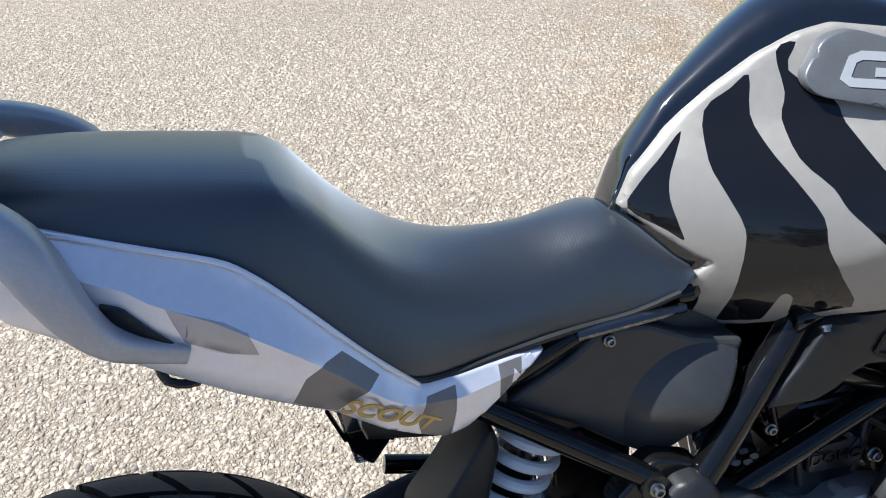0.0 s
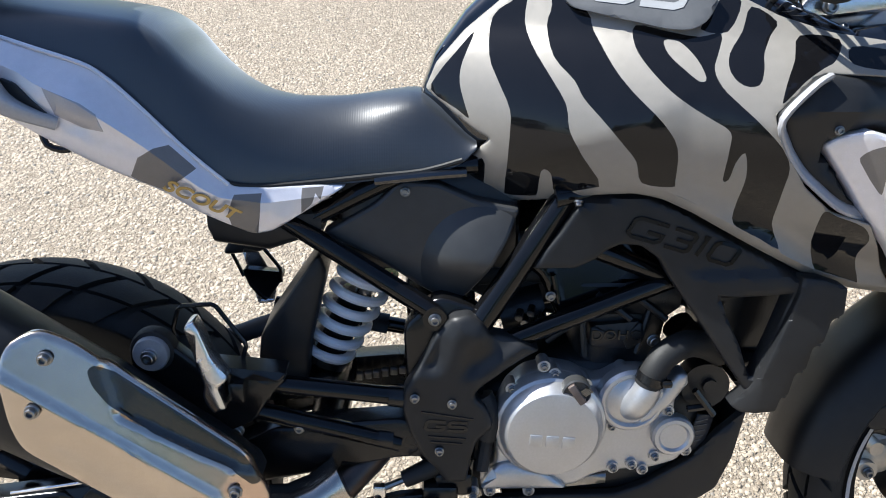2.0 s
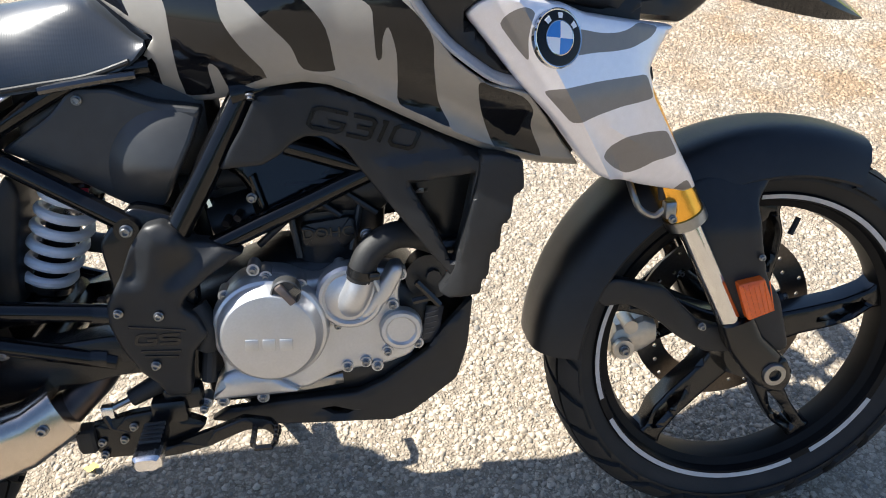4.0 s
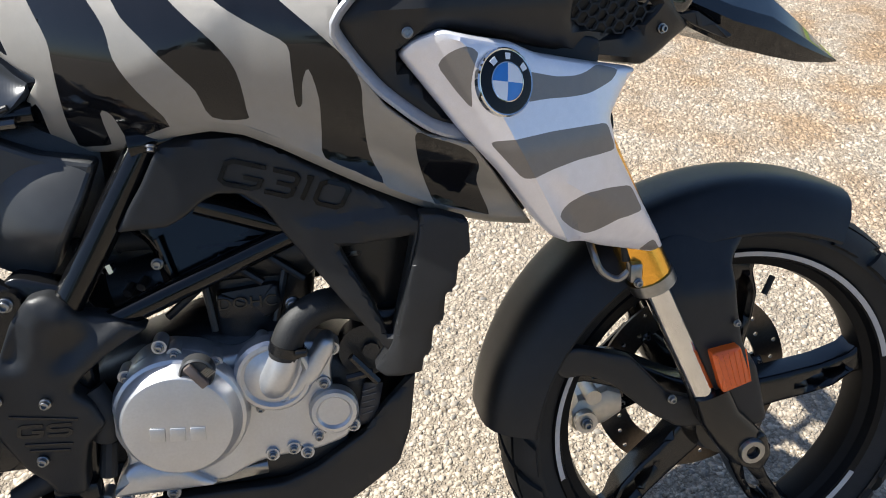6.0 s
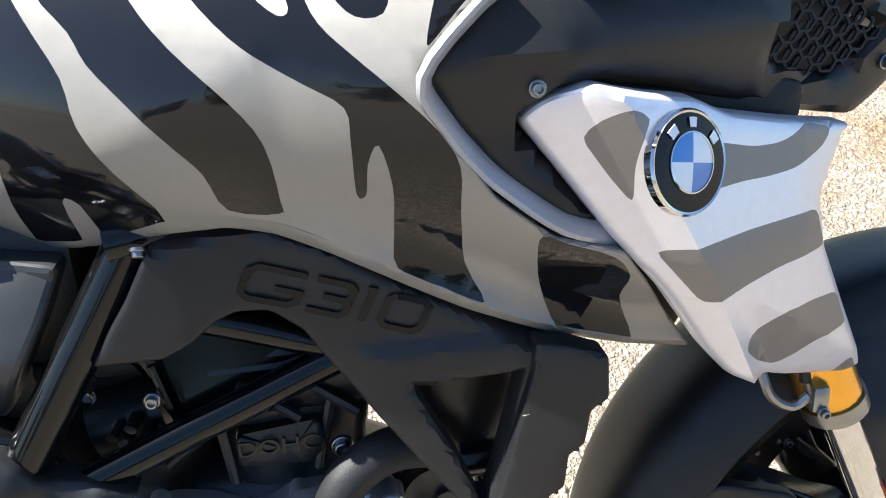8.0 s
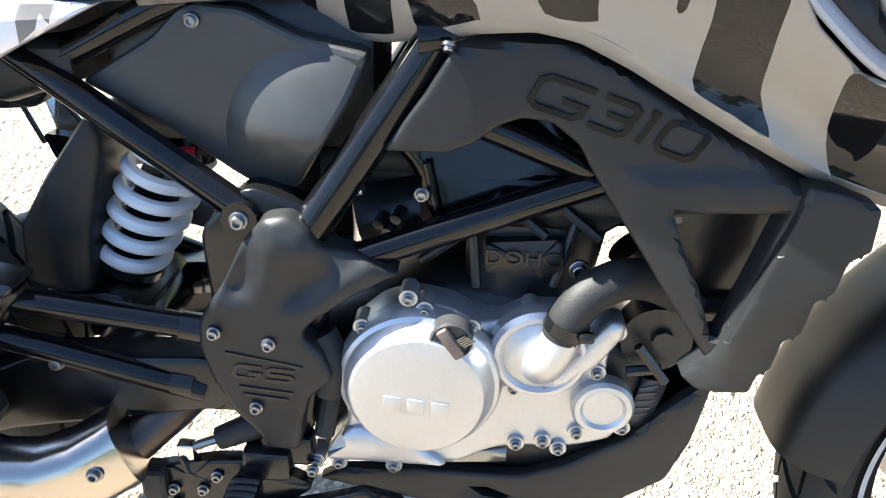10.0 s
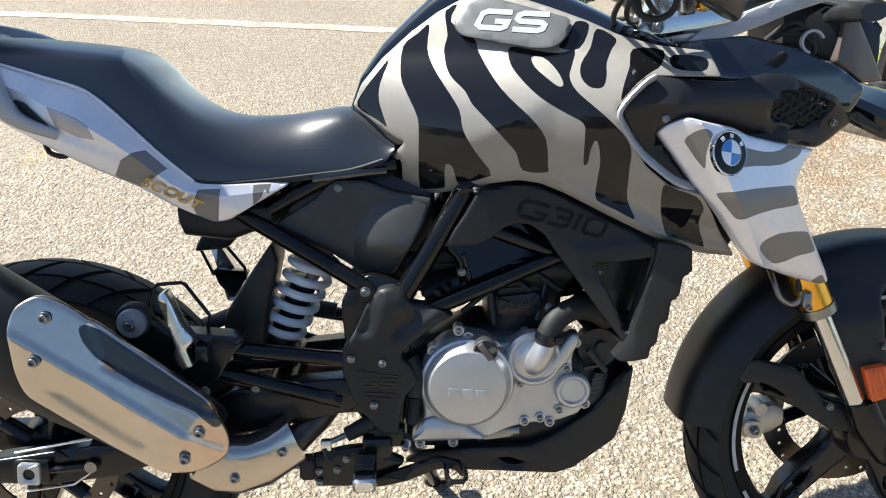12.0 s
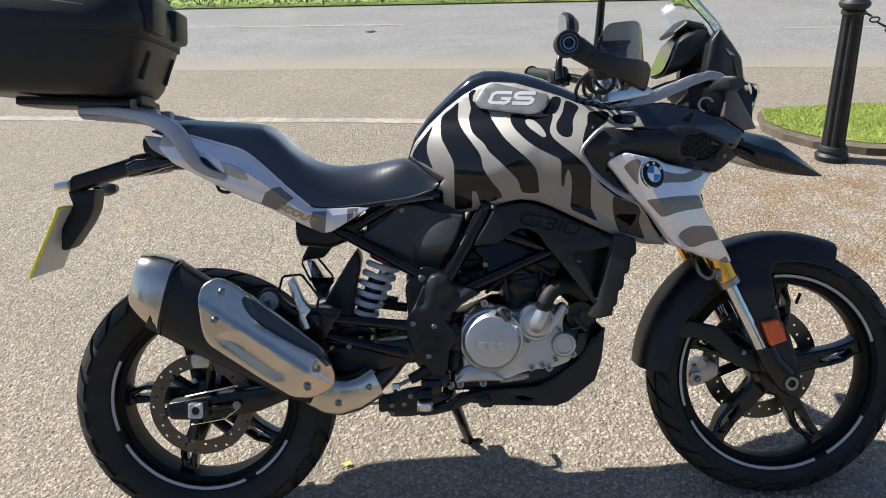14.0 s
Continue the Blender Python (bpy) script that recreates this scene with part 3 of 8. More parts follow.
# -- wheels --
def tyre(centre, R, W, parent, lean_groove):
    """A tyre with its carcass and raised tread blocks."""
    h = W / 2
    rim_r = R - 0.098 if W > 0.13 else R - 0.073
    prof = [(rim_r, -h * 0.62), (rim_r + 0.012, -h * 0.78), (rim_r + 0.03, -h * 0.93), (R - 0.045, -h * 1.0)]
    crown = []
    for i in range(13):
        a = radians(-78 + 13 * i)
        crown.append((R - 0.052 + 0.044 * math.cos(a) ** 0.9, h * 1.0 * math.sin(a) / math.sin(radians(78))))
    prof = prof + crown + [(R - 0.045, h), (rim_r + 0.03, h * 0.93), (rim_r + 0.012, h * 0.78), (rim_r, h * 0.62)]
    body = part("tyre", lathe(prof, centre, n=96, closed_profile=True), TYRE_RUBBER, parent, "worn dual-sport road tyre")
    bm = bmesh.new()
    N = 26

    def at(ang, s, lift):
        a = radians(78) * s
        r = R - 0.052 + 0.044 * math.cos(a) ** 0.9 + lift * math.cos(a * 0.9)
        return Vector(centre) + Vector((r * math.cos(ang), h * 1.0 * math.sin(a) / math.sin(radians(78)) + lift * math.sin(a) * 0.8, r * math.sin(ang)))

    def block(quad):
        g = 5
        top = [[None] * g for _ in range(g)]
        low = [[None] * g for _ in range(g)]
        for i in range(g):
            for j in range(g):
                u, v = i / (g - 1), j / (g - 1)
                q = [quad[0][k] * (1 - u) * (1 - v) + quad[1][k] * u * (1 - v) + quad[2][k] * u * v + quad[3][k] * (1 - u) * v for k in (0, 1)]
                top[i][j] = bm.verts.new(at(q[0], q[1], 0.008))
                low[i][j] = bm.verts.new(at(q[0], q[1], -0.001))
        for i in range(g - 1):
            for j in range(g - 1):
                bm.faces.new((top[i][j], top[i + 1][j], top[i + 1][j + 1], top[i][j + 1]))
            bm.faces.new((top[i][0], low[i][0], low[i + 1][0], top[i + 1][0]))
            bm.faces.new((top[i][g - 1], top[i + 1][g - 1], low[i + 1][g - 1], low[i][g - 1]))
            bm.faces.new((top[0][i], top[0][i + 1], low[0][i + 1], low[0][i]))
            bm.faces.new((top[g - 1][i], low[g - 1][i], low[g - 1][i + 1], top[g - 1][i + 1]))
    for i in range(N):
        a, d = TAU * i / N, TAU / N
        gap, skew = d * 0.09, d * 0.85
        for sgn in (-1, 1):
            f = (lambda q: (q[0], q[1])) if sgn < 0 else (lambda q: (q[0] + d * 0.5, -q[1]))
            block([f(q) for q in ((a + gap, -0.03), (a + d - gap, -0.03), (a + d - gap + skew * 0.55, -0.46), (a + gap + skew * 0.55, -0.46))])
            block([f(q) for q in ((a + gap + skew * 0.62, -0.52), (a + d - gap + skew * 0.62, -0.52), (a + d - gap * 2 + skew, -0.98), (a + gap * 2 + skew, -0.98))])
    bmesh.ops.recalc_face_normals(bm, faces=bm.faces)
    part("tread", bm, TYRE_RUBBER, body, kind="stuff", angle=40)
    return body, rim_r


def wheel(name, centre, R, W, first, parent, label):
    hub = part(name, lathe([(0.012, -0.06), (0.050, -0.055), (0.060, -0.03), (0.060, 0.03), (0.050, 0.055), (0.012, 0.06)], centre, n=32), BLACK_SATIN, parent, label)
    _, rr = tyre(centre, R, W, hub, 1)
    w = W * 0.34
    part("rim", lathe([(rr + 0.008, -w), (rr + 0.004, -w - 0.004), (rr - 0.006, -w - 0.002), (rr - 0.010, -w + 0.010), (rr - 0.022, -w + 0.016), (rr - 0.026, 0), (rr - 0.022, w - 0.016), (rr - 0.010, w - 0.010), (rr - 0.006, w + 0.002), (rr + 0.004, w + 0.004), (rr + 0.008, w)], centre, n=96, closed_profile=True), RIM_BLACK, hub, "black cast rim")
    for s0, s1 in ((16, 92), (150, 196), (206, 292), (300, 330)):
        part("rim_stripe", lathe([(rr - 0.0035, -w - 0.0036), (rr + 0.0035, -w - 0.0056), (rr + 0.0035, -w - 0.0062), (rr - 0.0035, -w - 0.0042)], centre, n=20, start=radians(s0), sweep=radians(s1 - s0), closed_profile=True), RIM_STRIPE, hub, "grey reflective rim tape")
    far = rr - 0.016
    blade = [(0.030, 0.030), (0.060, 0.024), (0.100, 0.019), (far * 0.72, 0.013), (far * 0.92, 0.016), (far, 0.028), (far, -0.024), (far * 0.93, -0.018), (far * 0.78, -0.031), (far * 0.62, -0.031), (0.090, -0.026), (0.060, -0.027), (0.030, -0.030)]
    gap = [(far * 0.52, -0.010), (far * 0.72, -0.003), (far * 0.89, -0.002), (far * 0.90, -0.007), (far * 0.77, -0.0195), (far * 0.64, -0.0190)]
    for k in range(5):
        a = radians(first + 72 * k)
        turn = lambda r, s_: (centre[0] + r * math.cos(a) - s_ * math.sin(a), centre[2] + r * math.sin(a) + s_ * math.cos(a))
        arm_bm = flat(round_corners([turn(*q) for q in blade], 0.006, 2), -0.017, 0.017, 0.006, [round_corners([turn(*q) for q in gap], 0.004, 2)], 0.010)
        part("spoke", arm_bm, BLACK_SATIN, hub)
    return hub


def disc(centre, r0, r1, y, parent, holes=28):
    """A drilled brake disc with its carrier."""
    cx, cz = centre[0], centre[2]
    circle = lambda r, n, o=0.0: [(cx + r * math.cos(TAU * i / n + o), cz + r * math.sin(TAU * i / n + o)) for i in range(n)]
    drilled = [circle(r0, 48)]
    for i in range(holes):
        a, r = TAU * i / holes, r0 + (r1 - r0) * (0.3, 0.55, 0.78)[i % 3]
        drilled.append([(cx + r * math.cos(a) + 0.0036 * math.cos(TAU * j / 8), cz + r * math.sin(a) + 0.0036 * math.sin(TAU * j / 8)) for j in range(8)])
    d = part("brake_disc", flat(circle(r1, 72), y, y + 0.005, 0.0, drilled, 0.02), DISC_STEEL, parent, "drilled steel brake disc with rust bloom")
    for i in range(6):
        part("carrier_arm", rod([(cx + 0.042 * math.cos(TAU * i / 6), y + 0.008, cz + 0.042 * math.sin(TAU * i / 6)), (cx + (r0 + 0.008) * math.cos(TAU * i / 6 + 0.2), y + 0.003, cz + (r0 + 0.008) * math.sin(TAU * i / 6 + 0.2))], 0.013, 8, squash=0.6), BLACK_SATIN, d)
    for i in range(6):
        bolt(d, cx + (r0 + 0.004) * math.cos(TAU * i / 6 + 0.2), y - 0.002, cz + (r0 + 0.004) * math.sin(TAU * i / 6 + 0.2), 0.007)
    return d


RC, FC = (0.0, 0.0, 0.335), (1.424, 0.0, 0.314)
rear = wheel("rear_wheel", RC, 0.320, 0.150, 34, bike, "black cast wheel with a broad worn tyre")
front = wheel("front_wheel", FC, 0.320, 0.112, 13, bike, "black cast wheel with forked spokes")
disc((0, 0, 0.335), 0.090, 0.124, -0.082, rear)
disc((1.42, 0, 0.316), 0.108, 0.152, 0.062, front, 32)
part("valve", rod([(1.50, 0, 0.316 + 0.19), (1.487, -0.004, 0.316 + 0.165)], 0.0045, 8), BLACK_RUBBER, front)

# -- rear swingarm, axle and shock --
swing = part("swingarm", flat(round_corners([(-0.075, 0.352), (-0.07, 0.312), (0.02, 0.306), (0.14, 0.318), (0.30, 0.375), (0.50, 0.415), (0.575, 0.415), (0.585, 0.46), (0.50, 0.475), (0.33, 0.462), (0.16, 0.378), (0.03, 0.365)], 0.012), -0.118, -0.085, 0.006), BLACK_SATIN, bike, "black pressed-steel swingarm")
part("arm", mirrored(flat(round_corners([(-0.075, 0.352), (-0.07, 0.312), (0.14, 0.318), (0.50, 0.415), (0.575, 0.415), (0.585, 0.46), (0.50, 0.475), (0.33, 0.462), (0.03, 0.365)], 0.012), -0.118, -0.085, 0.006)), BLACK_SATIN, swing)
part("cross_tube", rod([(0.40, -0.1, 0.44), (0.40, 0.1, 0.44)], 0.028, 16), BLACK_SATIN, swing)
part("gusset", flat(round_corners([(0.30, 0.47), (0.43, 0.475), (0.40, 0.505), (0.31, 0.49)], 0.01), -0.06, 0.06, 0.004), BLACK_SATIN, swing)
part("adjuster_block", box(-0.026, 0.030, -0.132, -0.116, 0.318, 0.356, 0.003), BLACK_SATIN, swing, "dark axle adjuster block")
part("axle_plate", flat(round_corners([(-0.019, 0.320), (0.016, 0.318), (0.019, 0.354), (-0.016, 0.356)], 0.006, 3), -0.140, -0.131, 0.002, [[(0.0095 * math.cos(TAU * k / 16), 0.337 + 0.0095 * math.sin(TAU * k / 16)) for k in range(16)]], 0.012), CAST_ALU, swing, "square silver axle plate")
part("axle", rod([(0, -0.1345, 0.337), (0, 0.13, 0.337)], 0.009, 12), BLACK_SATIN, swing)
part("adjuster_rod", rod([(0.03, -0.126, 0.338), (0.085, -0.126, 0.342)], 0.006, 10), BLACK_SATIN, swing)
part("adjuster_cap", lathe([(0, -0.010), (0.010, -0.010), (0.011, 0.0), (0, 0.0)], (0.095, -0.121, 0.342), n=14), STEEL, swing)
for path in ([(-0.026, 0.368), (0.10, 0.388)], [(-0.018, 0.299), (0.062, 0.309), (0.098, 0.334)]):
    part("guard_strip", rod([(x, -0.121, z) for x, z in path], 0.0022, 6, squash=0.7), BRIGHT_ALU, swing, "thin bright edge")
part("rear_caliper", merge(box(-0.012, 0.034, -0.105, -0.07, 0.428, 0.465, 0.01), rod([(0.01, -0.108, 0.447), (0.01, -0.06, 0.447)], 0.014, 16)), CALIPER, bike, "cast brake caliper")
part("brake_hose", rod([(0.02, -0.115, 0.475), (0.03, -0.12, 0.53), (0.12, -0.11, 0.55), (0.30, -0.10, 0.50)], 0.005, 8, 6), BLACK_RUBBER, bike)

shock = part("rear_shock", rod([(0.475, 0, 0.665), (0.392, 0, 0.495)], 0.012, 14), BRIGHT_ALU, bike, "rear shock absorber with white coil spring")
a0, a1 = Vector((0.455, 0, 0.642)), Vector((0.395, 0, 0.520))
ax = (a1 - a0).normalized()
su = ax.cross(Vector((0, 1, 0))).normalized()
sv = ax.cross(su)
turns = 5.4
part("spring", rod([a0 + (a1 - a0) * (i / 150) + (su * math.cos(TAU * turns * i / 150) + sv * math.sin(TAU * turns * i / 150)) * (0.0355 - 0.0045 * (i / 150) ** 2) for i in range(151)], 0.0074, 10), SPRING_WHITE, shock, "white painted coil spring")
part("shock_body", rod([(0.440, 0, 0.612), (0.385, 0, 0.490)], [0.022, 0.022], 16), BLACK_SATIN, shock)
part("spring_seat", rod([a1 + ax * 0.002, a1 + ax * 0.012], 0.037, 20), BLACK_SATIN, shock)
part("spring_seat", rod([a0 + ax * -0.014, a0 + ax * -0.004], 0.041, 20), BLACK_SATIN, shock)
part("clevis", rod([(0.392, -0.022, 0.484), (0.392, 0.022, 0.484)], 0.014, 12), BRIGHT_ALU, shock)
part("mud_flap", panel(round_corners([(0.300, 0.50), (0.308, 0.565), (0.345, 0.62), (0.392, 0.685), (0.402, 0.655), (0.378, 0.555), (0.372, 0.495)], 0.012), lambda x, z: -0.055 + 0.35 * abs(x - 0.345) * 0.6, 0.075, 0.014, roll=0.008), BLACK_PLASTIC, bike, "matt black shock mud guard")
part("chain_guard", merge(rod([(0.22, 0.075, 0.50), (0.36, 0.075, 0.545), (0.48, 0.07, 0.53)], 0.016, 8, 4, squash=0.35), rod([(0.0, 0.07, 0.40), (0.22, 0.075, 0.50)], 0.014, 8, squash=0.35)), BLACK_PLASTIC, bike)
chain = []
for i in range(40):
    t = i / 39
    chain.append(box(0.52 * t - 0.005 + 0.02, 0.52 * t + 0.007 + 0.02, 0.062, 0.074, 0.375 + 0.085 * t - 0.006, 0.375 + 0.085 * t + 0.006, 0.002, 1))
part("drive_chain", merge(*chain), STEEL, bike, "greased drive chain", kind="stuff")

# -- frame tubes --
chassis = part("chassis", rod([(0.335, -0.058, 0.748), (0.545, -0.098, 0.622)], 0.0135, 14), FRAME_BLACK, bike, "gloss black tubular steel frame")


def tube(pts, r, smooth=0, both=True, mat=FRAME_BLACK):
    part("frame_tube", rod(pts, r, 14, smooth), mat, chassis)
    if both:
        part("frame_tube", rod([(x, -y, z) for x, y, z in pts], r, 14, smooth), mat, chassis)


tube([(0.335, 0.058, 0.748), (0.545, 0.098, 0.622)], 0.0135, both=False)
tube([(0.370, -0.056, 0.728), (0.508, -0.060, 0.798), (0.60, -0.06, 0.81)], 0.0125, 4)
tube([(0.335, -0.058, 0.748), (0.22, -0.075, 0.82), (0.05, -0.085, 0.90), (-0.05, -0.07, 0.935)], 0.0125, 4)
tube([(0.722, -0.086, 0.792), (0.604, -0.100, 0.606)], 0.0175)
tube([(0.640, -0.098, 0.578), (0.860, -0.082, 0.662)], 0.0135)
tube([(0.752, -0.085, 0.705), (0.850, -0.078, 0.664), (0.95, -0.06, 0.72)], 0.0135)
tube([(0.300, -0.128, 0.540), (0.505, -0.112, 0.506)], 0.0125)
tube([(0.300, -0.128, 0.500), (0.500, -0.112, 0.436)], 0.0125)
tube([(0.695, -0.092, 0.775), (0.84, -0.075, 0.80), (1.08, -0.04, 0.90)], 0.017, 4)
part("pivot_plate", flat(round_corners([(0.505, 0.60), (0.55, 0.645), (0.61, 0.625), (0.615, 0.52), (0.60, 0.38), (0.55, 0.37), (0.50, 0.44), (0.51, 0.52)], 0.015), -0.100, -0.075, 0.005), BLACK_SATIN, chassis)
part("pivot_plate", flat(round_corners([(0.505, 0.60), (0.55, 0.645), (0.61, 0.625), (0.615, 0.52), (0.60, 0.38), (0.55, 0.37), (0.50, 0.44), (0.51, 0.52)], 0.015), 0.075, 0.100, 0.005), BLACK_SATIN, chassis)
part("bolt_boss", rod([(0.546, -0.112, 0.617), (0.546, -0.08, 0.617)], 0.016, 14), BLACK_SATIN, chassis)
part("head_stock", rod([(1.10, 0, 0.99), (1.16, 0, 0.84)], 0.034, 20), BLACK_SATIN, chassis)
bolt(chassis, 0.546, -0.113, 0.617, 0.0105)
part("gusset_plate", flat(round_corners([(0.515, 0.625), (0.545, 0.63), (0.552, 0.56), (0.53, 0.50), (0.515, 0.53)], 0.008), -0.085, -0.078, 0.002), BLACK_SATIN, chassis)
for x, z in ((0.485, 0.508), (0.470, 0.446)):
    part("tube_end", rod([(x, -0.113, z), (x + 0.02, -0.112, z - 0.003)], 0.0145, 12), BLACK_SATIN, chassis)

# -- passenger footrest bracket --
bracket = part("passenger_bracket", flat(round_corners([(0.165, 0.600), (0.20, 0.612), (0.225, 0.590), (0.26, 0.560), (0.36, 0.552), (0.335, 0.525), (0.315, 0.49), (0.27, 0.47), (0.215, 0.478), (0.205, 0.52), (0.165, 0.565)], 0.012), -0.145, -0.128, 0.004), BLACK_SATIN, bike, "black footrest bracket")
part("bracket_lip", flat(round_corners([(0.245, 0.575), (0.36, 0.562), (0.35, 0.55), (0.26, 0.556)], 0.005), -0.155, -0.120, 0.003), BLACK_SATIN, bracket)
part("rubber_mount", lathe([(0, -0.158), (0.009, -0.158), (0.010, -0.155), (0.021, -0.1545), (0.0225, -0.152), (0.0225, -0.143), (0, -0.143)], (0.193, 0, 0.589), n=28), RAIL_GREY, bracket, "bright washer and bush")
bolt(bracket, 0.193, -0.160, 0.589, 0.012)
part("boss_ring", lathe([(0.0225, -0.146), (0.027, -0.145), (0.029, -0.140), (0.029, -0.128), (0.0225, -0.128)], (0.193, 0, 0.589), n=28), BLACK_RUBBER, bracket)
peg = flat(round_corners([(0.243, 0.634), (0.248, 0.642), (0.256, 0.645), (0.262, 0.632), (0.273, 0.598), (0.291, 0.567), (0.279, 0.553), (0.287, 0.526), (0.271, 0.520), (0.263, 0.532), (0.259, 0.545), (0.262, 0.558), (0.255, 0.588)], 0.003), -0.180, -0.158, 0.005)
part("passenger_footrest", peg, BRIGHT_ALU, bracket, "folded bare aluminium footrest")
part("footrest_pivot", box(0.288, 0.308, -0.168, -0.145, 0.527, 0.556, 0.004), BLACK_SATIN, bracket)
part("wire_loop", rod([(0.216, -0.12, 0.600), (0.214, -0.12, 0.611), (0.222, -0.12, 0.636), (0.228, -0.12, 0.641), (0.264, -0.12, 0.643), (0.270, -0.12, 0.640), (0.303, -0.12, 0.590), (0.304, -0.12, 0.584), (0.297, -0.12, 0.562)], 0.0030, 8), BLACK_SATIN, bracket, "black luggage wire loop")
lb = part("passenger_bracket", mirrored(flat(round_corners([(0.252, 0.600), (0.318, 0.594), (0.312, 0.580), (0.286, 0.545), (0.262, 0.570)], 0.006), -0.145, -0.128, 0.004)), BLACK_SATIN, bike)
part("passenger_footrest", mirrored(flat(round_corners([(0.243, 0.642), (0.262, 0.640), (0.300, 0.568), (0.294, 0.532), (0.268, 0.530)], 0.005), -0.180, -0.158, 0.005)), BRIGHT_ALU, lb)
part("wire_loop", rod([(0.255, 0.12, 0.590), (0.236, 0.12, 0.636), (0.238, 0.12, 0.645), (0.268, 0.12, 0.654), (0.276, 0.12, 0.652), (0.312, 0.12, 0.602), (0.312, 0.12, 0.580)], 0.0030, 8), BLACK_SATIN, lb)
bolt(bike, 0.368, -0.128, 0.469, 0.0095)
bolt(bike, 0.285, -0.122, 0.462, 0.011)

# -- exhaust --
axis_a, axis_b = Vector((0.345, -0.168, 0.378)), Vector((-0.045, -0.196, 0.640))
ed = (axis_b - axis_a).normalized()
en = Vector((0, -1, 0))
ev = ed.cross(en).normalized()
if ev.z < 0:
    ev = -ev
can = []
for t, hh, hw in ((0.10, 0.050, 0.034), (0.13, 0.058, 0.042), (0.25, 0.065, 0.048), (0.55, 0.076, 0.054), (0.82, 0.080, 0.058), (0.93, 0.082, 0.058), (0.945, 0.0815, 0.0575)):
    can.append(section(axis_a.lerp(axis_b, t) - ev * 0.010 * (1 - t), hh, hw, ev, en, 32, 2.9))
exhaust = part("exhaust_silencer", rings(can), BLACK_PLASTIC, bike, "angular black silencer with brushed steel shields", angle=50)
tip = []
tilt_up = (ev * 0.9 + ed * 0.25).normalized()
for t, hh, hw in ((0.925, 0.0835, 0.0595), (0.96, 0.083, 0.0585), (1.03, 0.074, 0.052), (1.09, 0.060, 0.042), (1.10, 0.053, 0.036), (1.07, 0.050, 0.033)):
    tip.append(section(axis_a.lerp(axis_b, t), hh, hw, tilt_up, en, 32, 2.9))
part("end_cap", rings(tip), BRUSHED, exhaust, "brushed steel tail cap", angle=50)
part("cap_seam", rings([section(axis_a.lerp(axis_b, t), hh, hw, tilt_up, en, 32, 2.9) for t, hh, hw in ((0.905, 0.0835, 0.0590), (0.91, 0.0865, 0.0615), (0.924, 0.0868, 0.0618), (0.928, 0.0835, 0.0590))]), BLACK_SATIN, exhaust)


def ramp(v, a, b):
    """0 below a, 1 above b, smooth between."""
    t = min(1.0, max(0.0, (v - a) / (b - a)))
    return t * t * (3 - 2 * t)


SHIELD_DIR = Vector((ed.x, 0, ed.z)).normalized()
SHIELD_UP = Vector((-SHIELD_DIR.z, 0, SHIELD_DIR.x))
if SHIELD_UP.z < 0:
    SHIELD_UP = -SHIELD_UP


POCKET = round_corners([(0.088, 0.541), (0.112, 0.548), (0.153, 0.549), (0.171, 0.537), (0.226, 0.478), (0.241, 0.464), (0.245, 0.447), (0.236, 0.422), (0.208, 0.424), (0.149, 0.474), (0.100, 0.517)], 0.008)


def shield_depth(x, z):
    """A faceted plate over the silencer: flat band, upper facet turned up, a pressed pocket below, the front turned in."""
    q = Vector((x - axis_a.x, 0, z - axis_a.z))
    a, o = q.dot(SHIELD_DIR), q.dot(SHIELD_UP)
    line = 0.0105 + 0.08 * a
    y = -0.238 - 0.080 * a
    low = 0.052 + 0.9 * max(0, a - 0.235) + 0.02 * max(0, 0.13 - a)
    y += 0.70 * max(0, min(o, line + 0.009) - line) + 0.28 * max(0, min(o, low) - line - 0.009) + 0.22 * max(0, o - low) + 0.03 * max(0, line - o)
    y += 0.35 * max(0, 0.085 - a)
    if inside((x, z), POCKET):
        y += 0.0030 * ramp(edge_distance((x, z), POCKET), 0.0, 0.026)
    step = ramp(o, low, low + 0.008) * (1 - ramp(a, 0.275, 0.295)) * ramp(a, 0.055, 0.075)
    return y + 0.009 * step


shield_out = round_corners([(0.062, 0.628), (0.072, 0.652), (0.102, 0.666), (0.136, 0.648), (0.252, 0.546), (0.316, 0.490), (0.340, 0.430), (0.340, 0.402), (0.322, 0.386), (0.290, 0.376), (0.246, 0.386), (0.176, 0.438), (0.073, 0.522), (0.064, 0.556)], 0.014)
# The recessed steel facet, coloured dark to imitate what it reflects.
INSET = round_corners([(0.151, 0.614), (0.160, 0.620), (0.182, 0.6025), (0.249, 0.5445), (0.313, 0.488), (0.333, 0.448), (0.322, 0.446), (0.302, 0.474), (0.264, 0.498), (0.214, 0.532), (0.171, 0.572), (0.156, 0.595)], 0.006)
shield = part("heat_shield", panel(shield_out, shield_depth, 0.004, 0.005, [(INSET, 1), (POCKET, 0)], roll=0.005), [BRUSHED, DARKENED_STEEL], exhaust, "brushed steel heat shield, recessed facet painted with a dark reflection", angle=50)
for x, z in ((0.096, 0.576), (0.281, 0.408), (0.304, 0.446), (0.112, 0.634)):
    bolt(shield, x, shield_depth(x, z) - 0.004, z, 0.0105)
cover_rings = []
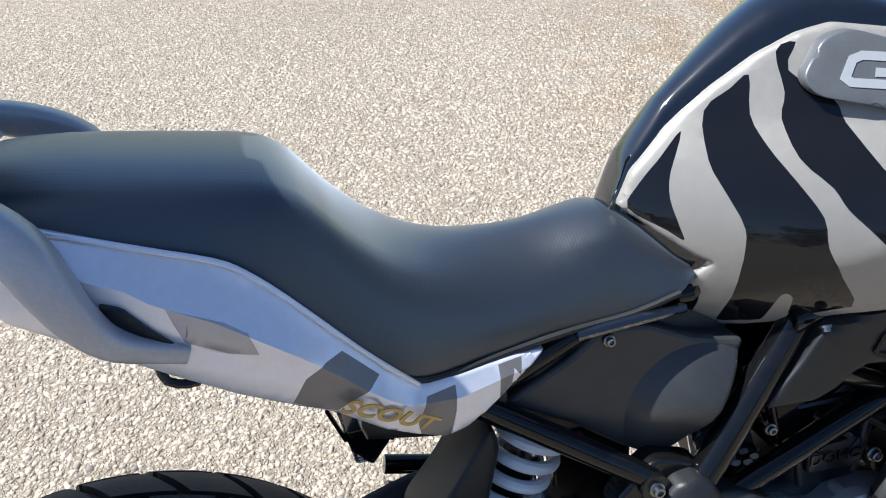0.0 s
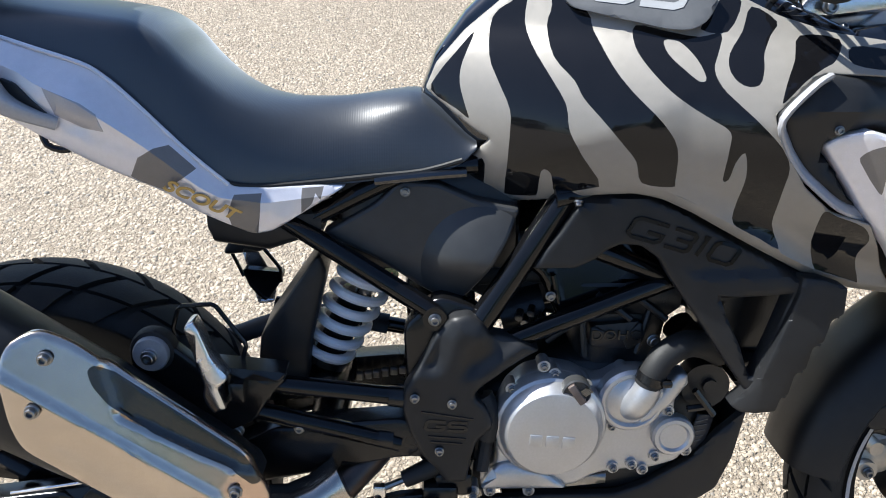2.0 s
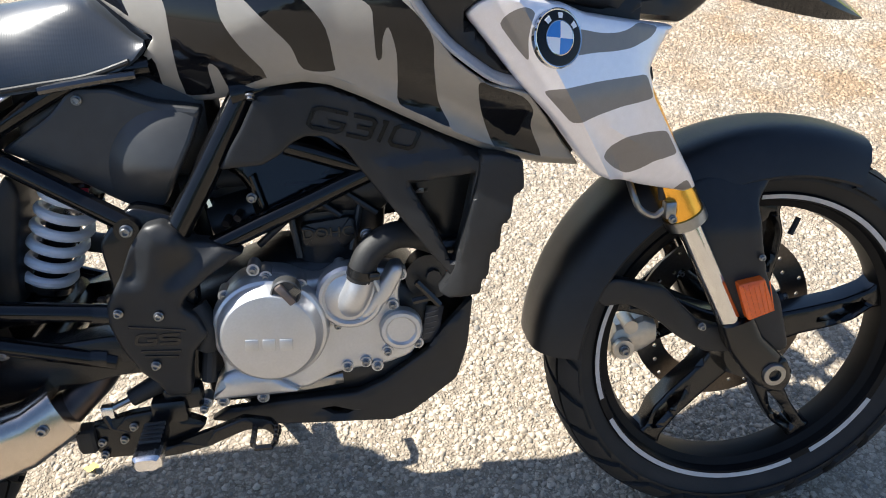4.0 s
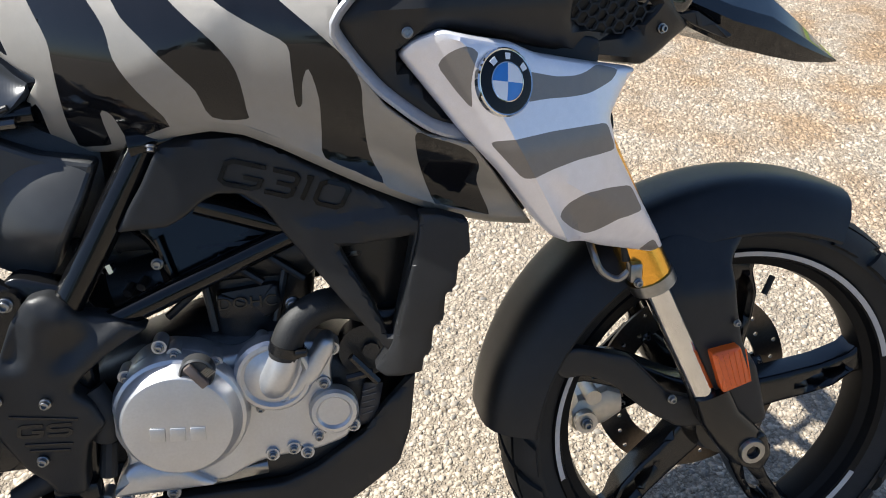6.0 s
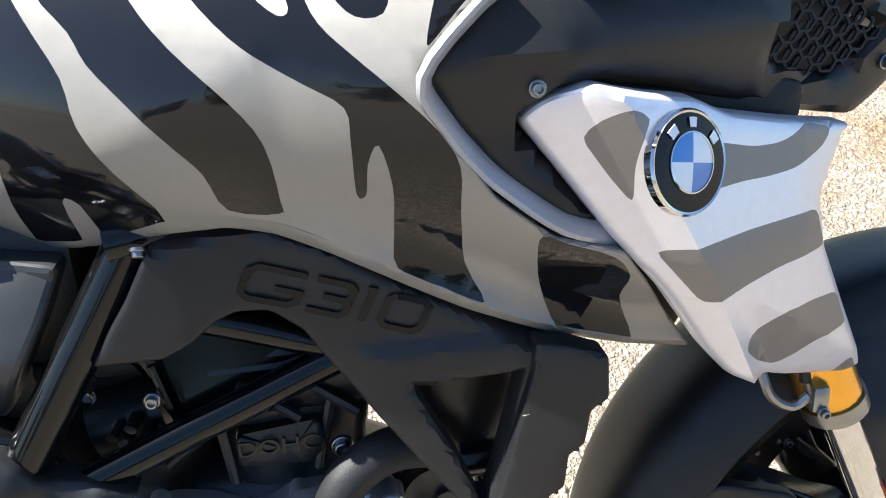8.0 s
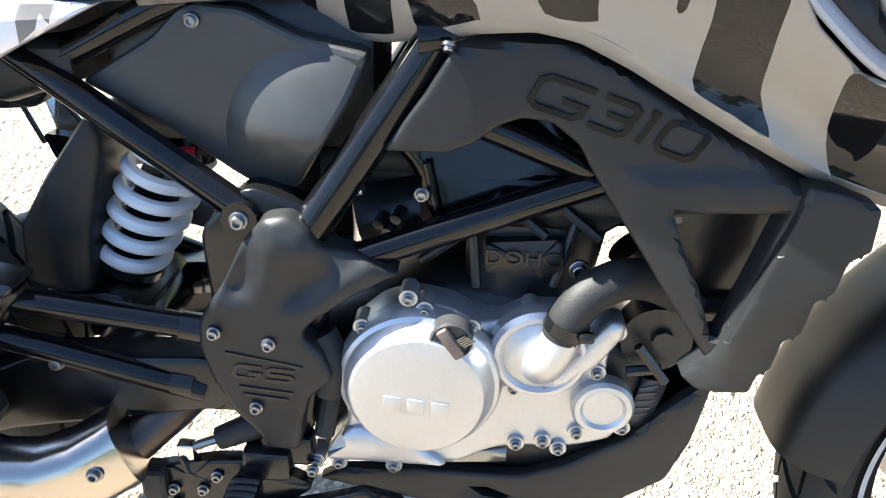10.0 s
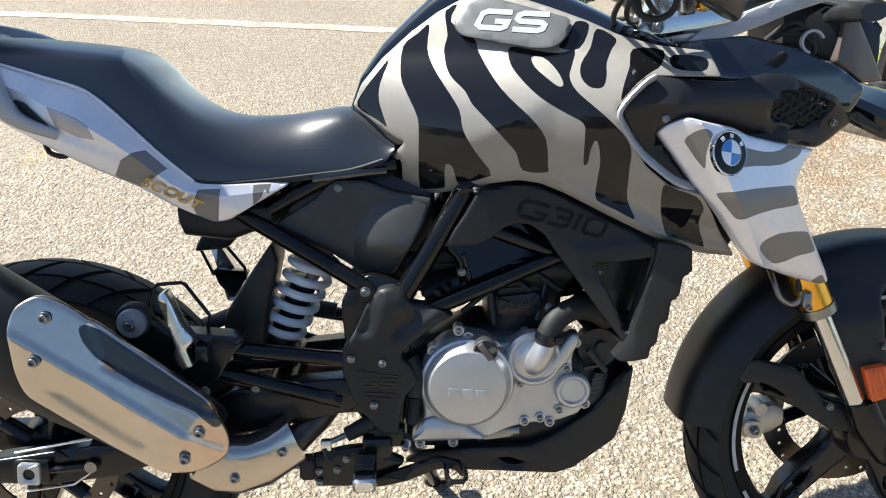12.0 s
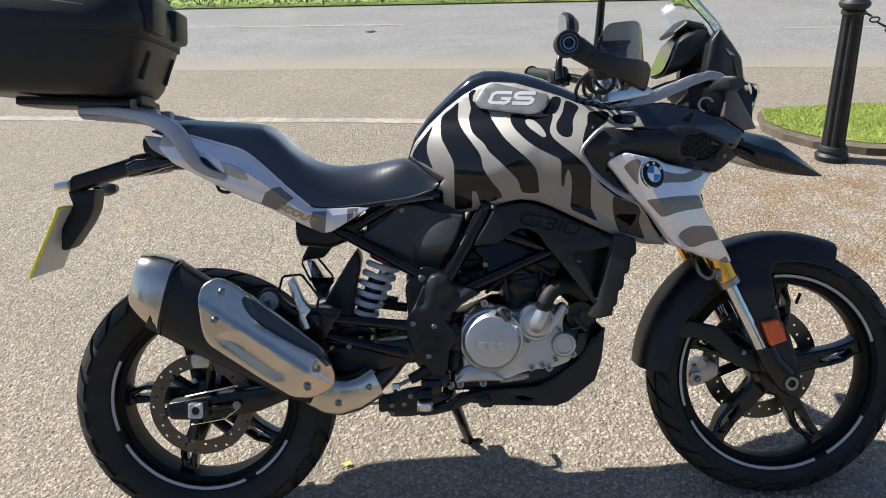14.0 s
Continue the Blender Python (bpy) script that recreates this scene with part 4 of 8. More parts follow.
for c, hh, hw, lean in (((0.288, -0.186, 0.388), 0.040, 0.030, 0.55), ((0.318, -0.184, 0.371), 0.043, 0.033, 0.42), ((0.350, -0.174, 0.362), 0.043, 0.033, 0.20), ((0.385, -0.158, 0.366), 0.041, 0.032, -0.05), ((0.413, -0.142, 0.379), 0.039, 0.031, -0.18), ((0.426, -0.134, 0.386), 0.038, 0.030, -0.40), ((0.4265, -0.134, 0.386), 0.033, 0.025, -0.40)):
    cover_rings.append(section(c, hh, hw, Vector((lean, 0, 1)).normalized(), (0.25, -0.97, 0), 24, 3.4))
link_cover = part("link_pipe_cover", rings(cover_rings), LINK_STEEL, exhaust, "brushed steel link pipe cover", angle=50)
bolt(link_cover, 0.343, -0.211, 0.358, 0.0100)
bolt(link_cover, 0.411, -0.176, 0.381, 0.0100)
part("header_pipe", rod([(0.415, -0.115, 0.362), (0.455, -0.085, 0.392), (0.500, -0.06, 0.425), (0.60, -0.02, 0.40), (0.75, 0.0, 0.33), (0.93, 0.0, 0.36), (0.955, 0.0, 0.48), (0.90, 0.0, 0.56)], 0.023, 16, 5), PIPE_STEEL, bike, "heat-stained exhaust header pipe")


def surface_pose(fn, x, z, lift, spin=0.0):
    """A pose lying on a side surface, its face outwards, spun in its plane."""
    e = 0.008
    n = Vector(((fn(x + e, z) - fn(x - e, z)) / (2 * e), -1.0, (fn(x, z + e) - fn(x, z - e)) / (2 * e))).normalized()
    right = Vector((1, 0, 0)) - n * n.x
    right.normalize()
    up = n.cross(right)
    m = Matrix((right, up, n)).transposed().to_4x4()
    return Matrix.Translation(Vector((x, fn(x, z), z)) + n * lift) @ m @ pose(0, 0, 0, 0, 0, spin)


def strokes(name, lines, width, mat, m, parent, thick=0.001, label=""):
    """Block characters made of straight bars in a plane."""
    out = []
    for ax_, ay, bx, by in lines:
        d = Vector((bx - ax_, by - ay, 0))
        bar = box(-width / 2, d.length + width / 2, -width / 2, width / 2, -thick, thick, 0.0003, 1)
        bar.transform(Matrix.Translation((ax_, ay, 0)) @ Matrix.Rotation(math.atan2(d.y, d.x), 4, 'Z'))
        out.append(bar)
    bm = merge(*out)
    bm.transform(m)
    return part(name, bm, mat, parent, label)


GLYPHS = {
    "G": [[(1, 1), (0.16, 1), (0, 0.84), (0, 0.16), (0.16, 0), (0.86, 0), (1, 0.14), (1, 0.42), (0.55, 0.42)]],
    "S": [[(1, 1), (0.15, 1), (0, 0.87), (0, 0.64), (0.14, 0.5), (0.86, 0.5), (1, 0.36), (1, 0.13), (0.85, 0), (0, 0)]],
    "3": [[(0, 1), (0.85, 1), (1, 0.87), (1, 0.62), (0.88, 0.5), (1, 0.38), (1, 0.13), (0.85, 0), (0, 0)], [(0.30, 0.5), (0.88, 0.5)]],
    "1": [[(0, 1), (0.5, 1), (0.5, 0)]],
    "0": [[(0.18, 1), (0.84, 1), (1, 0.84), (1, 0.16), (0.84, 0), (0.16, 0), (0, 0.16), (0, 0.84), (0.18, 1)]],
}


def ribbon(path, width, low, high):
    """A flat bar of even width along a polyline, its corners mitred, from low to high in z."""
    pts = [Vector((x, y, 0)) for x, y in path]
    loops = []
    for i, q in enumerate(pts):
        a = (q - pts[i - 1]).normalized() if i else (pts[1] - q).normalized()
        b = (pts[i + 1] - q).normalized() if i < len(pts) - 1 else a
        n = Vector((-(a + b).y, (a + b).x, 0)).normalized()
        k = min(1.6, 1 / max(0.4, n.dot(Vector((-a.y, a.x, 0))))) * width / 2
        loops.append([q + n * k + Vector((0, 0, low)), q + n * k + Vector((0, 0, high)), q - n * k + Vector((0, 0, high)), q - n * k + Vector((0, 0, low))])
    return rings(loops)


def block_word(name, word, sizes, height, gap, stroke, mat, m, parent, label="", slant=0.25, thick=0.0006, drape=None):
    """Square-cut characters with rounded corners, centred on a pose. sizes: a width for each character."""
    x, bars = -(sum(sizes) + gap * (len(sizes) - 1)) / 2, []
    for c, w in zip(word, sizes):
        for k, path in enumerate(GLYPHS[c]):
            run = [(x + u * w + (v - 0.5) * height * slant, (v - 0.5) * height) for u, v in path]
            bars.append(ribbon(run, stroke, -thick, thick - 0.00008 * k))
        x += w + gap
    bm = merge(*bars)
    bm.transform(m)
    if drape:
        at_, out = m.translation, m.col[2]
        for v in bm.verts:
            plane = at_.y - ((v.co.x - at_.x) * out.x + (v.co.z - at_.z) * out.z) / out.y
            v.co.y += drape(v.co.x, v.co.z) - 0.0018 - plane
    return part(name, bm, mat, parent, label, 30)


# -- seat --
SEAT = [(-0.055, 1.006, 0.992, 0.070, 0.095), (-0.02, 1.016, 0.980, 0.088, 0.115), (0.03, 1.015, 0.966, 0.095, 0.122), (0.08, 1.010, 0.952, 0.100, 0.126), (0.14, 1.003, 0.934, 0.104, 0.128), (0.185, 0.997, 0.904, 0.106, 0.130), (0.205, 0.991, 0.884, 0.104, 0.130), (0.225, 0.978, 0.862, 0.100, 0.130), (0.254, 0.944, 0.834, 0.094, 0.130), (0.292, 0.912, 0.800, 0.086, 0.126), (0.332, 0.893, 0.789, 0.082, 0.110), (0.372, 0.886, 0.788, 0.078, 0.094), (0.435, 0.887, 0.791, 0.068, 0.078), (0.487, 0.895, 0.796, 0.062, 0.075), (0.525, 0.900, 0.800, 0.054, 0.075), (0.555, 0.884, 0.804, 0.052, 0.076), (0.580, 0.866, 0.815, 0.052, 0.076), (0.598, 0.852, 0.834, 0.055, 0.074)]


def seat_ring(row):
    x, zt, zb, wt, wb = row
    half = []
    for i in range(15):
        t = i / 14
        if t < 0.42:
            k = t / 0.42
            y, z = wt * k, zt - 0.013 * k ** 2.4
        else:
            k = min(1.0, (t - 0.42) / 0.58)
            e = 0.5 - 0.5 * math.cos(math.pi * k)
            y = wt + (wb - wt) * (1 - (1 - k) ** 1.8)
            z = (zt - 0.013) + (zb - zt + 0.013) * (0.35 * k + 0.65 * e * k ** 0.15)
        turn = math.pi / 2 * t
        soft = ramp(x, 0.24, 0.42) * (1 - 0.75 * ramp(x, 0.44, 0.53))
        y = y + (wb * math.sin(turn) ** 1.15 - y) * soft
        z = z + (zb + (zt - zb) * math.cos(turn) ** 0.85 - z) * soft
        half.append((y, z))
    pts = [(x, -y, z) for y, z in reversed(half)] + [(x, y, z) for y, z in half[1:]]
    return pts + [(x, wb * 0.9, zb - 0.004), (x, 0, zb - 0.004), (x, -wb * 0.9, zb - 0.004)]


fine = []
for a, b in zip(SEAT, SEAT[1:]):
    for k in range(3):
        t = k / 3
        fine.append(tuple(p + (q - p) * t for p, q in zip(a, b)))
fine.append(SEAT[-1])
sm = [fine[0]]
for i in range(1, len(fine) - 1):
    sm.append(tuple((fine[i - 1][k] + 2 * fine[i][k] + fine[i + 1][k]) / 4 for k in range(5)))
sm.append(fine[-1])
seat = part("seat", rings([seat_ring(r) for r in sm]), SEAT_VINYL, bike, "stepped black vinyl seat with fine grid grain", angle=50)
part("seat_seam", rod([(x, -between(SEAT, x)[3] - 0.0015, between(SEAT, x)[1] + 0.004) for x in (0.0, 0.06, 0.12, 0.18, 0.22, 0.25, 0.29, 0.33, 0.40, 0.47, 0.53, 0.58)], 0.0035, 8, 3), BLACK_RUBBER, seat)

# -- tail panels --
TAIL = [(0.436, 0.788), (0.400, 0.791), (0.343, 0.792), (0.305, 0.797), (0.281, 0.818), (0.250, 0.848), (0.198, 0.902), (0.170, 0.927), (0.148, 0.940), (0.099, 0.956), (0.036, 0.976), (-0.005, 0.987), (-0.022, 0.980), (-0.026, 0.950), (0.0, 0.917), (0.056, 0.884), (0.100, 0.858), (0.154, 0.830), (0.218, 0.799), (0.264, 0.770), (0.324, 0.736), (0.345, 0.738), (0.37, 0.752)]


RIDGE = [(-0.06, 0.958), (0.05, 0.948), (0.084, 0.934), (0.10, 0.922), (0.146, 0.900), (0.20, 0.862), (0.25, 0.818), (0.29, 0.788), (0.34, 0.776), (0.45, 0.780)]
FOLD = [(-0.06, 0.940), (0.05, 0.915), (0.098, 0.897), (0.151, 0.874), (0.19, 0.858), (0.234, 0.845), (0.27, 0.80), (0.45, 0.70)]


def tail_depth(x, z):
    """Side of the tail: an upper facet that faces the sky, an upright band, a lower facet turned under."""
    base = between([(-0.1, -0.138), (0.05, -0.152), (0.15, -0.162), (0.2, -0.160), (0.27, -0.150), (0.34, -0.124), (0.436, -0.088)], x)[0]
    up, low = z - between(RIDGE, x)[0], between(FOLD, x)[0] - z
    y = base + 0.85 * max(0, up) + 0.30 * max(0, low)
    if 0.09 < x < 0.234:
        y += 0.006 * max(0, 1 - abs(low - 0.004) / 0.012) * min(1, (0.234 - x) / 0.05, (x - 0.09) / 0.04)
    rim = -between(SEAT, x)[3] - 0.006
    return (y + rim - math.hypot(y - rim, 0.006)) / 2


grey1 = [(0.237, 0.850), (0.266, 0.822), (0.228, 0.797), (0.205, 0.807), (0.193, 0.815), (0.205, 0.838), (0.222, 0.848)]
grey2 = [(0.306, 0.789), (0.336, 0.787), (0.334, 0.765), (0.328, 0.735), (0.300, 0.750), (0.297, 0.765)]
grey3 = [(0.382, 0.789), (0.408, 0.789), (0.404, 0.774), (0.398, 0.782), (0.394, 0.770), (0.381, 0.759)]
grey4 = [(0.110, 0.917), (0.150, 0.900), (0.166, 0.888), (0.172, 0.868), (0.150, 0.872), (0.120, 0.886)]
tail = part("tail_panel", panel(round_corners(TAIL, 0.006, 2), tail_depth, 0.02, 0.009, [(g, 1) for g in (grey1, grey2, grey3)] + [(grey4, 2)], roll=0.003, lines=[RIDGE, FOLD]), [PALE_SILVER, STRIPE_GREY, FAINT_GREY], bike, "pale silver tail panel with grey zebra patches", angle=26)
part("tail_panel", mirrored(panel(round_corners(TAIL, 0.006, 2), tail_depth, 0.02, 0.02, roll=0.005)), PALE_SILVER, bike, "pale silver tail panel", angle=26)
lettering("decal_lettering", "SCOUT", 0.0255, GOLD_DECAL, surface_pose(tail_depth, 0.270, 0.787, 0.0016, -29) @ Matrix.Diagonal((1.05, 0.85, 1, 1)), tail, shear=0.25, label="gold lettering", bold=0.0007)
part("tail_flange", rod([(x, tail_depth(x, z) - 0.001, z) for x, z in ((0.300, 0.801), (0.281, 0.819), (0.25, 0.849), (0.198, 0.903), (0.17, 0.928), (0.148, 0.941), (0.099, 0.957), (0.036, 0.977), (-0.005, 0.987))], 0.0026, 8, 3), PALE_SILVER, tail)
# No hollow here: a proud black patch paints the recess's shade under the rail.
part("rail_recess_shade", panel(round_corners([(0.065, 0.928), (0.081, 0.922), (0.096, 0.905), (0.117, 0.883), (0.108, 0.883), (0.083, 0.895), (0.071, 0.909)], 0.004), lambda x, z: tail_depth(x, z) - 0.0045, 0.004, 0.006, roll=0.001), BLACK_PLASTIC, tail, "thin black patch painted as the shaded recess under the grab rail")
part("tail_core", rings([section((x, 0, z), 0.085, h, (0, 1, 0), (0, 0, 1), 20, 4) for x, z, h in ((0.40, 0.775, 0.015), (0.32, 0.775, 0.03), (0.20, 0.85, 0.04), (0.05, 0.91, 0.035), (-0.08, 0.96, 0.02))]), BLACK_PLASTIC, bike)
part("under_tray", rings([section((x, 0, z), 0.07, h, (0, 1, 0), (0, 0, 1), 20, 4) for x, z, h in ((0.40, 0.735, 0.02), (0.33, 0.725, 0.035), (0.26, 0.74, 0.04), (0.255, 0.745, 0.03))]), BLACK_PLASTIC, bike)
part("inner_guard", panel(round_corners([(0.245, 0.655), (0.305, 0.66), (0.33, 0.69), (0.27, 0.70)], 0.01), lambda x, z: 0.03, 0.05, 0.02, roll=0.006), BLACK_PLASTIC, bike)

# -- grab rails and rear rack --
for sgn in (-1, 1):
    railpts = [(-0.215, 1.046, 0.085), (-0.14, 1.040, 0.10), (-0.065, 1.024, 0.124), (-0.015, 1.006, 0.148), (0.022, 0.981, 0.164), (0.040, 0.949, 0.170), (0.055, 0.920, 0.170), (0.076, 0.897, 0.166), (0.118, 0.877, 0.150)]
    loops = []
    cv = curve_loop([Vector((x, sgn * y, z)) for x, z, y in railpts], 4, False)
    for i, p in enumerate(cv):
        t = (cv[min(i + 1, len(cv) - 1)] - cv[max(i - 1, 0)]).normalized()
        w = t.cross(Vector((0, 1, 0))).normalized()
        k = i / (len(cv) - 1)
        loops.append(section(p, 0.008 + 0.0105 * math.sin(math.pi * min(1, k * 1.02)) ** 1.5, 0.010 + 0.007 * math.sin(math.pi * min(1, k * 1.05)), w, t.cross(w), 20, 4.0))
    part("grab_rail", rings(loops), RAIL_GREY, bike, "grey cast grab rail")
part("rear_rack", panel(round_corners([(-0.22, 1.040), (-0.10, 1.038), (-0.045, 1.022), (-0.030, 1.006), (-0.05, 1.000), (-0.08, 1.010), (-0.21, 1.026)], 0.006), lambda x, z: -0.095, 0.19, 0.02, roll=0.004), RAIL_GREY, bike, "grey cast luggage rack")
for y in (-0.055, 0.055):
    part("rack_pad", box(-0.088, -0.045, y - 0.018, y + 0.018, 1.016, 1.043, 0.006), RAIL_GREY, bike)
part("luggage_hook", rod([(0.095, -0.140, 0.872), (0.100, -0.142, 0.850), (0.122, -0.140, 0.844), (0.130, -0.136, 0.860)], 0.004, 8, 3), BLACK_SATIN, bike)
part("rail_end", flat(round_corners([(-0.065, 0.982), (-0.03, 0.975), (0.03, 0.93), (0.05, 0.895), (0.02, 0.905), (-0.05, 0.950)], 0.01), -0.128, -0.10, 0.004), RAIL_GREY, bike)

# -- tail arm, lamp and plate --
arm = part("tail_arm", rings([section(c, hw, hh, (0, 1, 0), (0.2, 0, 1), 20, 3.2) for c, hw, hh in (((0.03, 0, 0.935), 0.05, 0.030), ((-0.06, 0, 0.932), 0.045, 0.026), ((-0.15, 0, 0.920), 0.036, 0.022), ((-0.24, 0, 0.898), 0.032, 0.021), ((-0.29, 0, 0.884), 0.036, 0.023))]), BLACK_PLASTIC, bike, "black plate and lamp carrier arm")
part("arm_collar", rings([section(c, hw, hh, (0, 1, 0), (0.2, 0, 1), 20, 3.2) for c, hw, hh in (((-0.148, 0, 0.920), 0.042, 0.027), ((-0.06, 0, 0.931), 0.052, 0.031))]), BLACK_SATIN, arm)
part("plate_bracket", panel(round_corners([(-0.300, 0.870), (-0.235, 0.868), (-0.245, 0.820), (-0.262, 0.790), (-0.312, 0.728), (-0.330, 0.728), (-0.322, 0.790), (-0.290, 0.830)], 0.008), lambda x, z: -0.030, 0.06, 0.02, roll=0.004), BLACK_PLASTIC, arm)
part("lamp_cover", rings([section((x, 0, z), w, h, (0, 1, 0), (0, 0, 1), 16, 3) for x, z, w, h in ((-0.29, 0.884, 0.05, 0.014), (-0.318, 0.88, 0.06, 0.014), (-0.325, 0.877, 0.05, 0.008))]), BADGE_WHITE, arm, "clear rear plate lamp")
pl = Matrix.Translation((-0.340, 0, 0.752)) @ pose(0, 0, 0, 0, 28, 0)
plate_bm = box(-0.002, 0.002, -0.088, 0.088, -0.09, 0.09, 0.001, 1)
plate_bm.transform(pl)
plate = part("plate", plate_bm, PLATE_BACK, arm, "pale backed rear plate")
pb = merge(box(-0.0045, -0.0022, -0.088, 0.088, -0.09, 0.09, 0.0008, 1), box(-0.0042, 0.0032, -0.0915, -0.088, -0.09, 0.09, 0.0008, 1), box(-0.0042, 0.0032, -0.088, 0.088, 0.09, 0.0935, 0.0008, 1))
pb.transform(pl)
part("plate_face", pb, YELLOW_TAPE, plate, "yellow plate face and edge")
arm.matrix_basis = Matrix.Translation((0.013, 0, -0.007))
part("rear_indicator", rings([section((x, y, 0.865), w, h, (1, 0, 0), (0, 0, 1), 14, 2.4) for x, y, w, h in ((-0.26, 0.05, 0.01, 0.01), (-0.26, 0.09, 0.012, 0.011), (-0.265, 0.11, 0.03, 0.017), (-0.265, 0.15, 0.024, 0.013), (-0.265, 0.16, 0.01, 0.006))]), BLACK_PLASTIC, arm)
part("rear_indicator", rings([section((x, -0.105, z), w, h, (0, 1, 0), (-0.25, 0, 0.97), 16, 2.3) for x, z, w, h in ((-0.128, 0.908, 0.010, 0.006), (-0.122, 0.911, 0.022, 0.017), (-0.10, 0.917, 0.026, 0.020), (-0.07, 0.920, 0.020, 0.016), (-0.045, 0.922, 0.010, 0.010), (-0.02, 0.924, 0.008, 0.008))]), BLACK_GLOSS, arm, "dark rear indicator with a pale lens rim")

# -- top box --
def box_ring(z, x0, x1, w, n=36, p=5.0):
    return section(((x0 + x1) / 2, 0, z), (x1 - x0) / 2, w, (1, 0, 0), (0, 1, 0), n, p)


top_box = part("top_box", rings([box_ring(*r) for r in ((1.072, -0.40, -0.035, 0.150), (1.078, -0.43, -0.018, 0.168), (1.10, -0.455, -0.005, 0.185), (1.17, -0.475, 0.018, 0.200), (1.196, -0.480, 0.026, 0.204), (1.198, -0.478, 0.024, 0.202))]), BLACK_PLASTIC, bike, "black plastic top box on the rear rack", angle=50)
top_box.matrix_basis = Matrix.Translation((-0.072, 0, 0)) @ Matrix.Translation((-0.03, 0, 1.06)) @ pose(0, 0, 0, 0, 4.5, 0) @ Matrix.Translation((0.03, 0, -1.06))
part("lid", rings([box_ring(*r) for r in ((1.203, -0.485, 0.030, 0.206), (1.212, -0.490, 0.034, 0.210), (1.24, -0.490, 0.036, 0.210), (1.30, -0.475, 0.022, 0.196), (1.345, -0.43, -0.02, 0.16), (1.365, -0.36, -0.09, 0.09))]), BLACK_PLASTIC, top_box, angle=50)
part("seal_strip", rings([box_ring(1.196, -0.486, 0.031, 0.208), box_ring(1.205, -0.486, 0.031, 0.208)]), BLACK_RUBBER, top_box)
for y in (-0.09, 0.09):
    part("lid_corner", box(-0.02, 0.046, y - 0.05, y + 0.05, 1.212, 1.29, 0.010), BLACK_PLASTIC, top_box)
    part("front_rib", rod([(0.000, y, 1.112), (0.019, y, 1.176)], 0.0055, 8), BLACK_RUBBER, top_box)
part("side_swoosh", rod([(-0.42, -0.2125, 1.262), (-0.25, -0.2125, 1.268), (-0.08, -0.2115, 1.256)], [0.001, 0.004, 0.001], 8, 6), PAD_GREY, top_box)
part("mounting_plate", rings([section((x, 0, z), 0.11, 0.012, (0, 1, 0), (0, 0, 1), 20, 5) for x, z in ((-0.275, 1.056), (-0.255, 1.056), (-0.03, 1.056), (-0.02, 1.056))]), BLACK_PLASTIC, top_box)
part("latch", box(-0.06, -0.012, -0.06, 0.06, 1.048, 1.082, 0.012, 3), BLACK_PLASTIC, top_box)

# -- tank: gloss shell, zebra side panels, badge pad --
SHELL = [(0.528, 0.898, 0.888), (0.547, 0.948, 0.930), (0.585, 0.998, 0.972), (0.628, 1.038, 1.010), (0.66, 1.066, 1.034), (0.691, 1.088, 1.050), (0.722, 1.098, 1.062), (0.763, 1.096, 1.063), (0.815, 1.086, 1.049), (0.856, 1.071, 1.033), (0.898, 1.050, 1.015), (0.95, 1.022, 0.990), (1.005, 0.996, 0.974)]


def crease(x, z):
    """The body line across the lower tank side: below it the surface turns under."""
    line = 0.800 + 0.55 * (x - 0.62) if x < 0.83 else 0.9155 - 0.35 * (x - 0.83)
    return -0.15 * (1 + 0.25 * ramp(x, 0.78, 0.90)) * max(0, line - z)


def shell_ring(row):
    x, zt, zp = row
    half = []
    for i in range(7):
        z = 0.79 + (zp - 0.79) * i / 6
        y = min(-0.012, tank_depth(x, z) + 0.010 - 1.3 * crease(x, z))
        if x > 0.87 and z < 0.965:
            y = max(y, -0.23 + 0.08 * min(1, (x - 0.87) / 0.03))
        half.append((y, z))
    y0 = half[-1][0]
    for i in range(1, 9):
        a = math.pi / 2 * i / 8
        half.append((y0 * max(0.0, math.cos(a)) ** 0.9, zp + (zt - zp) * math.sin(a) ** 0.75))
    half[-1] = (0.0, zt)
    return [(x, y, z) for y, z in half] + [(x, -y, z) for y, z in reversed(half[:-1])]


shell_rows = []
for a, b in zip(SHELL, SHELL[1:]):
    for k in range(3):
        shell_rows.append(tuple(p + (q - p) * k / 3 for p, q in zip(a, b)))
shell_rows.append(SHELL[-1])
tank = part("fuel_tank", rings([shell_ring(r) for r in shell_rows]), BLACK_GLOSS, bike, "gloss black fuel tank with zebra side panels", angle=60)
PANEL = [(0.534, 0.901), (0.548, 0.934), (0.582, 0.973), (0.627, 1.011), (0.669, 1.040), (0.705, 1.058), (0.736, 1.066), (0.789, 1.059), (0.842, 1.039), (0.885, 1.021), (0.926, 1.000), (0.977, 0.984), (1.045, 0.975), (1.055, 0.94), (0.962, 0.942), (0.946, 0.932), (0.912, 0.898), (0.924, 0.866), (0.955, 0.822), (0.991, 0.793), (1.036, 0.780), (1.060, 0.749), (1.112, 0.676), (1.062, 0.681), (1.000, 0.702), (0.949, 0.729), (0.900, 0.754), (0.853, 0.778), (0.816, 0.792), (0.784, 0.795), (0.743, 0.787), (0.706, 0.776), (0.667, 0.765), (0.643, 0.763), (0.607, 0.771), (0.564, 0.784), (0.596, 0.825), (0.614, 0.846), (0.598, 0.853), (0.570, 0.873)]
S1 = [(0.541, 0.900), (0.552, 0.924), (0.571, 0.947), (0.594, 0.972), (0.579, 0.936), (0.576, 0.911), (0.583, 0.884), (0.587, 0.870), (0.572, 0.880)]
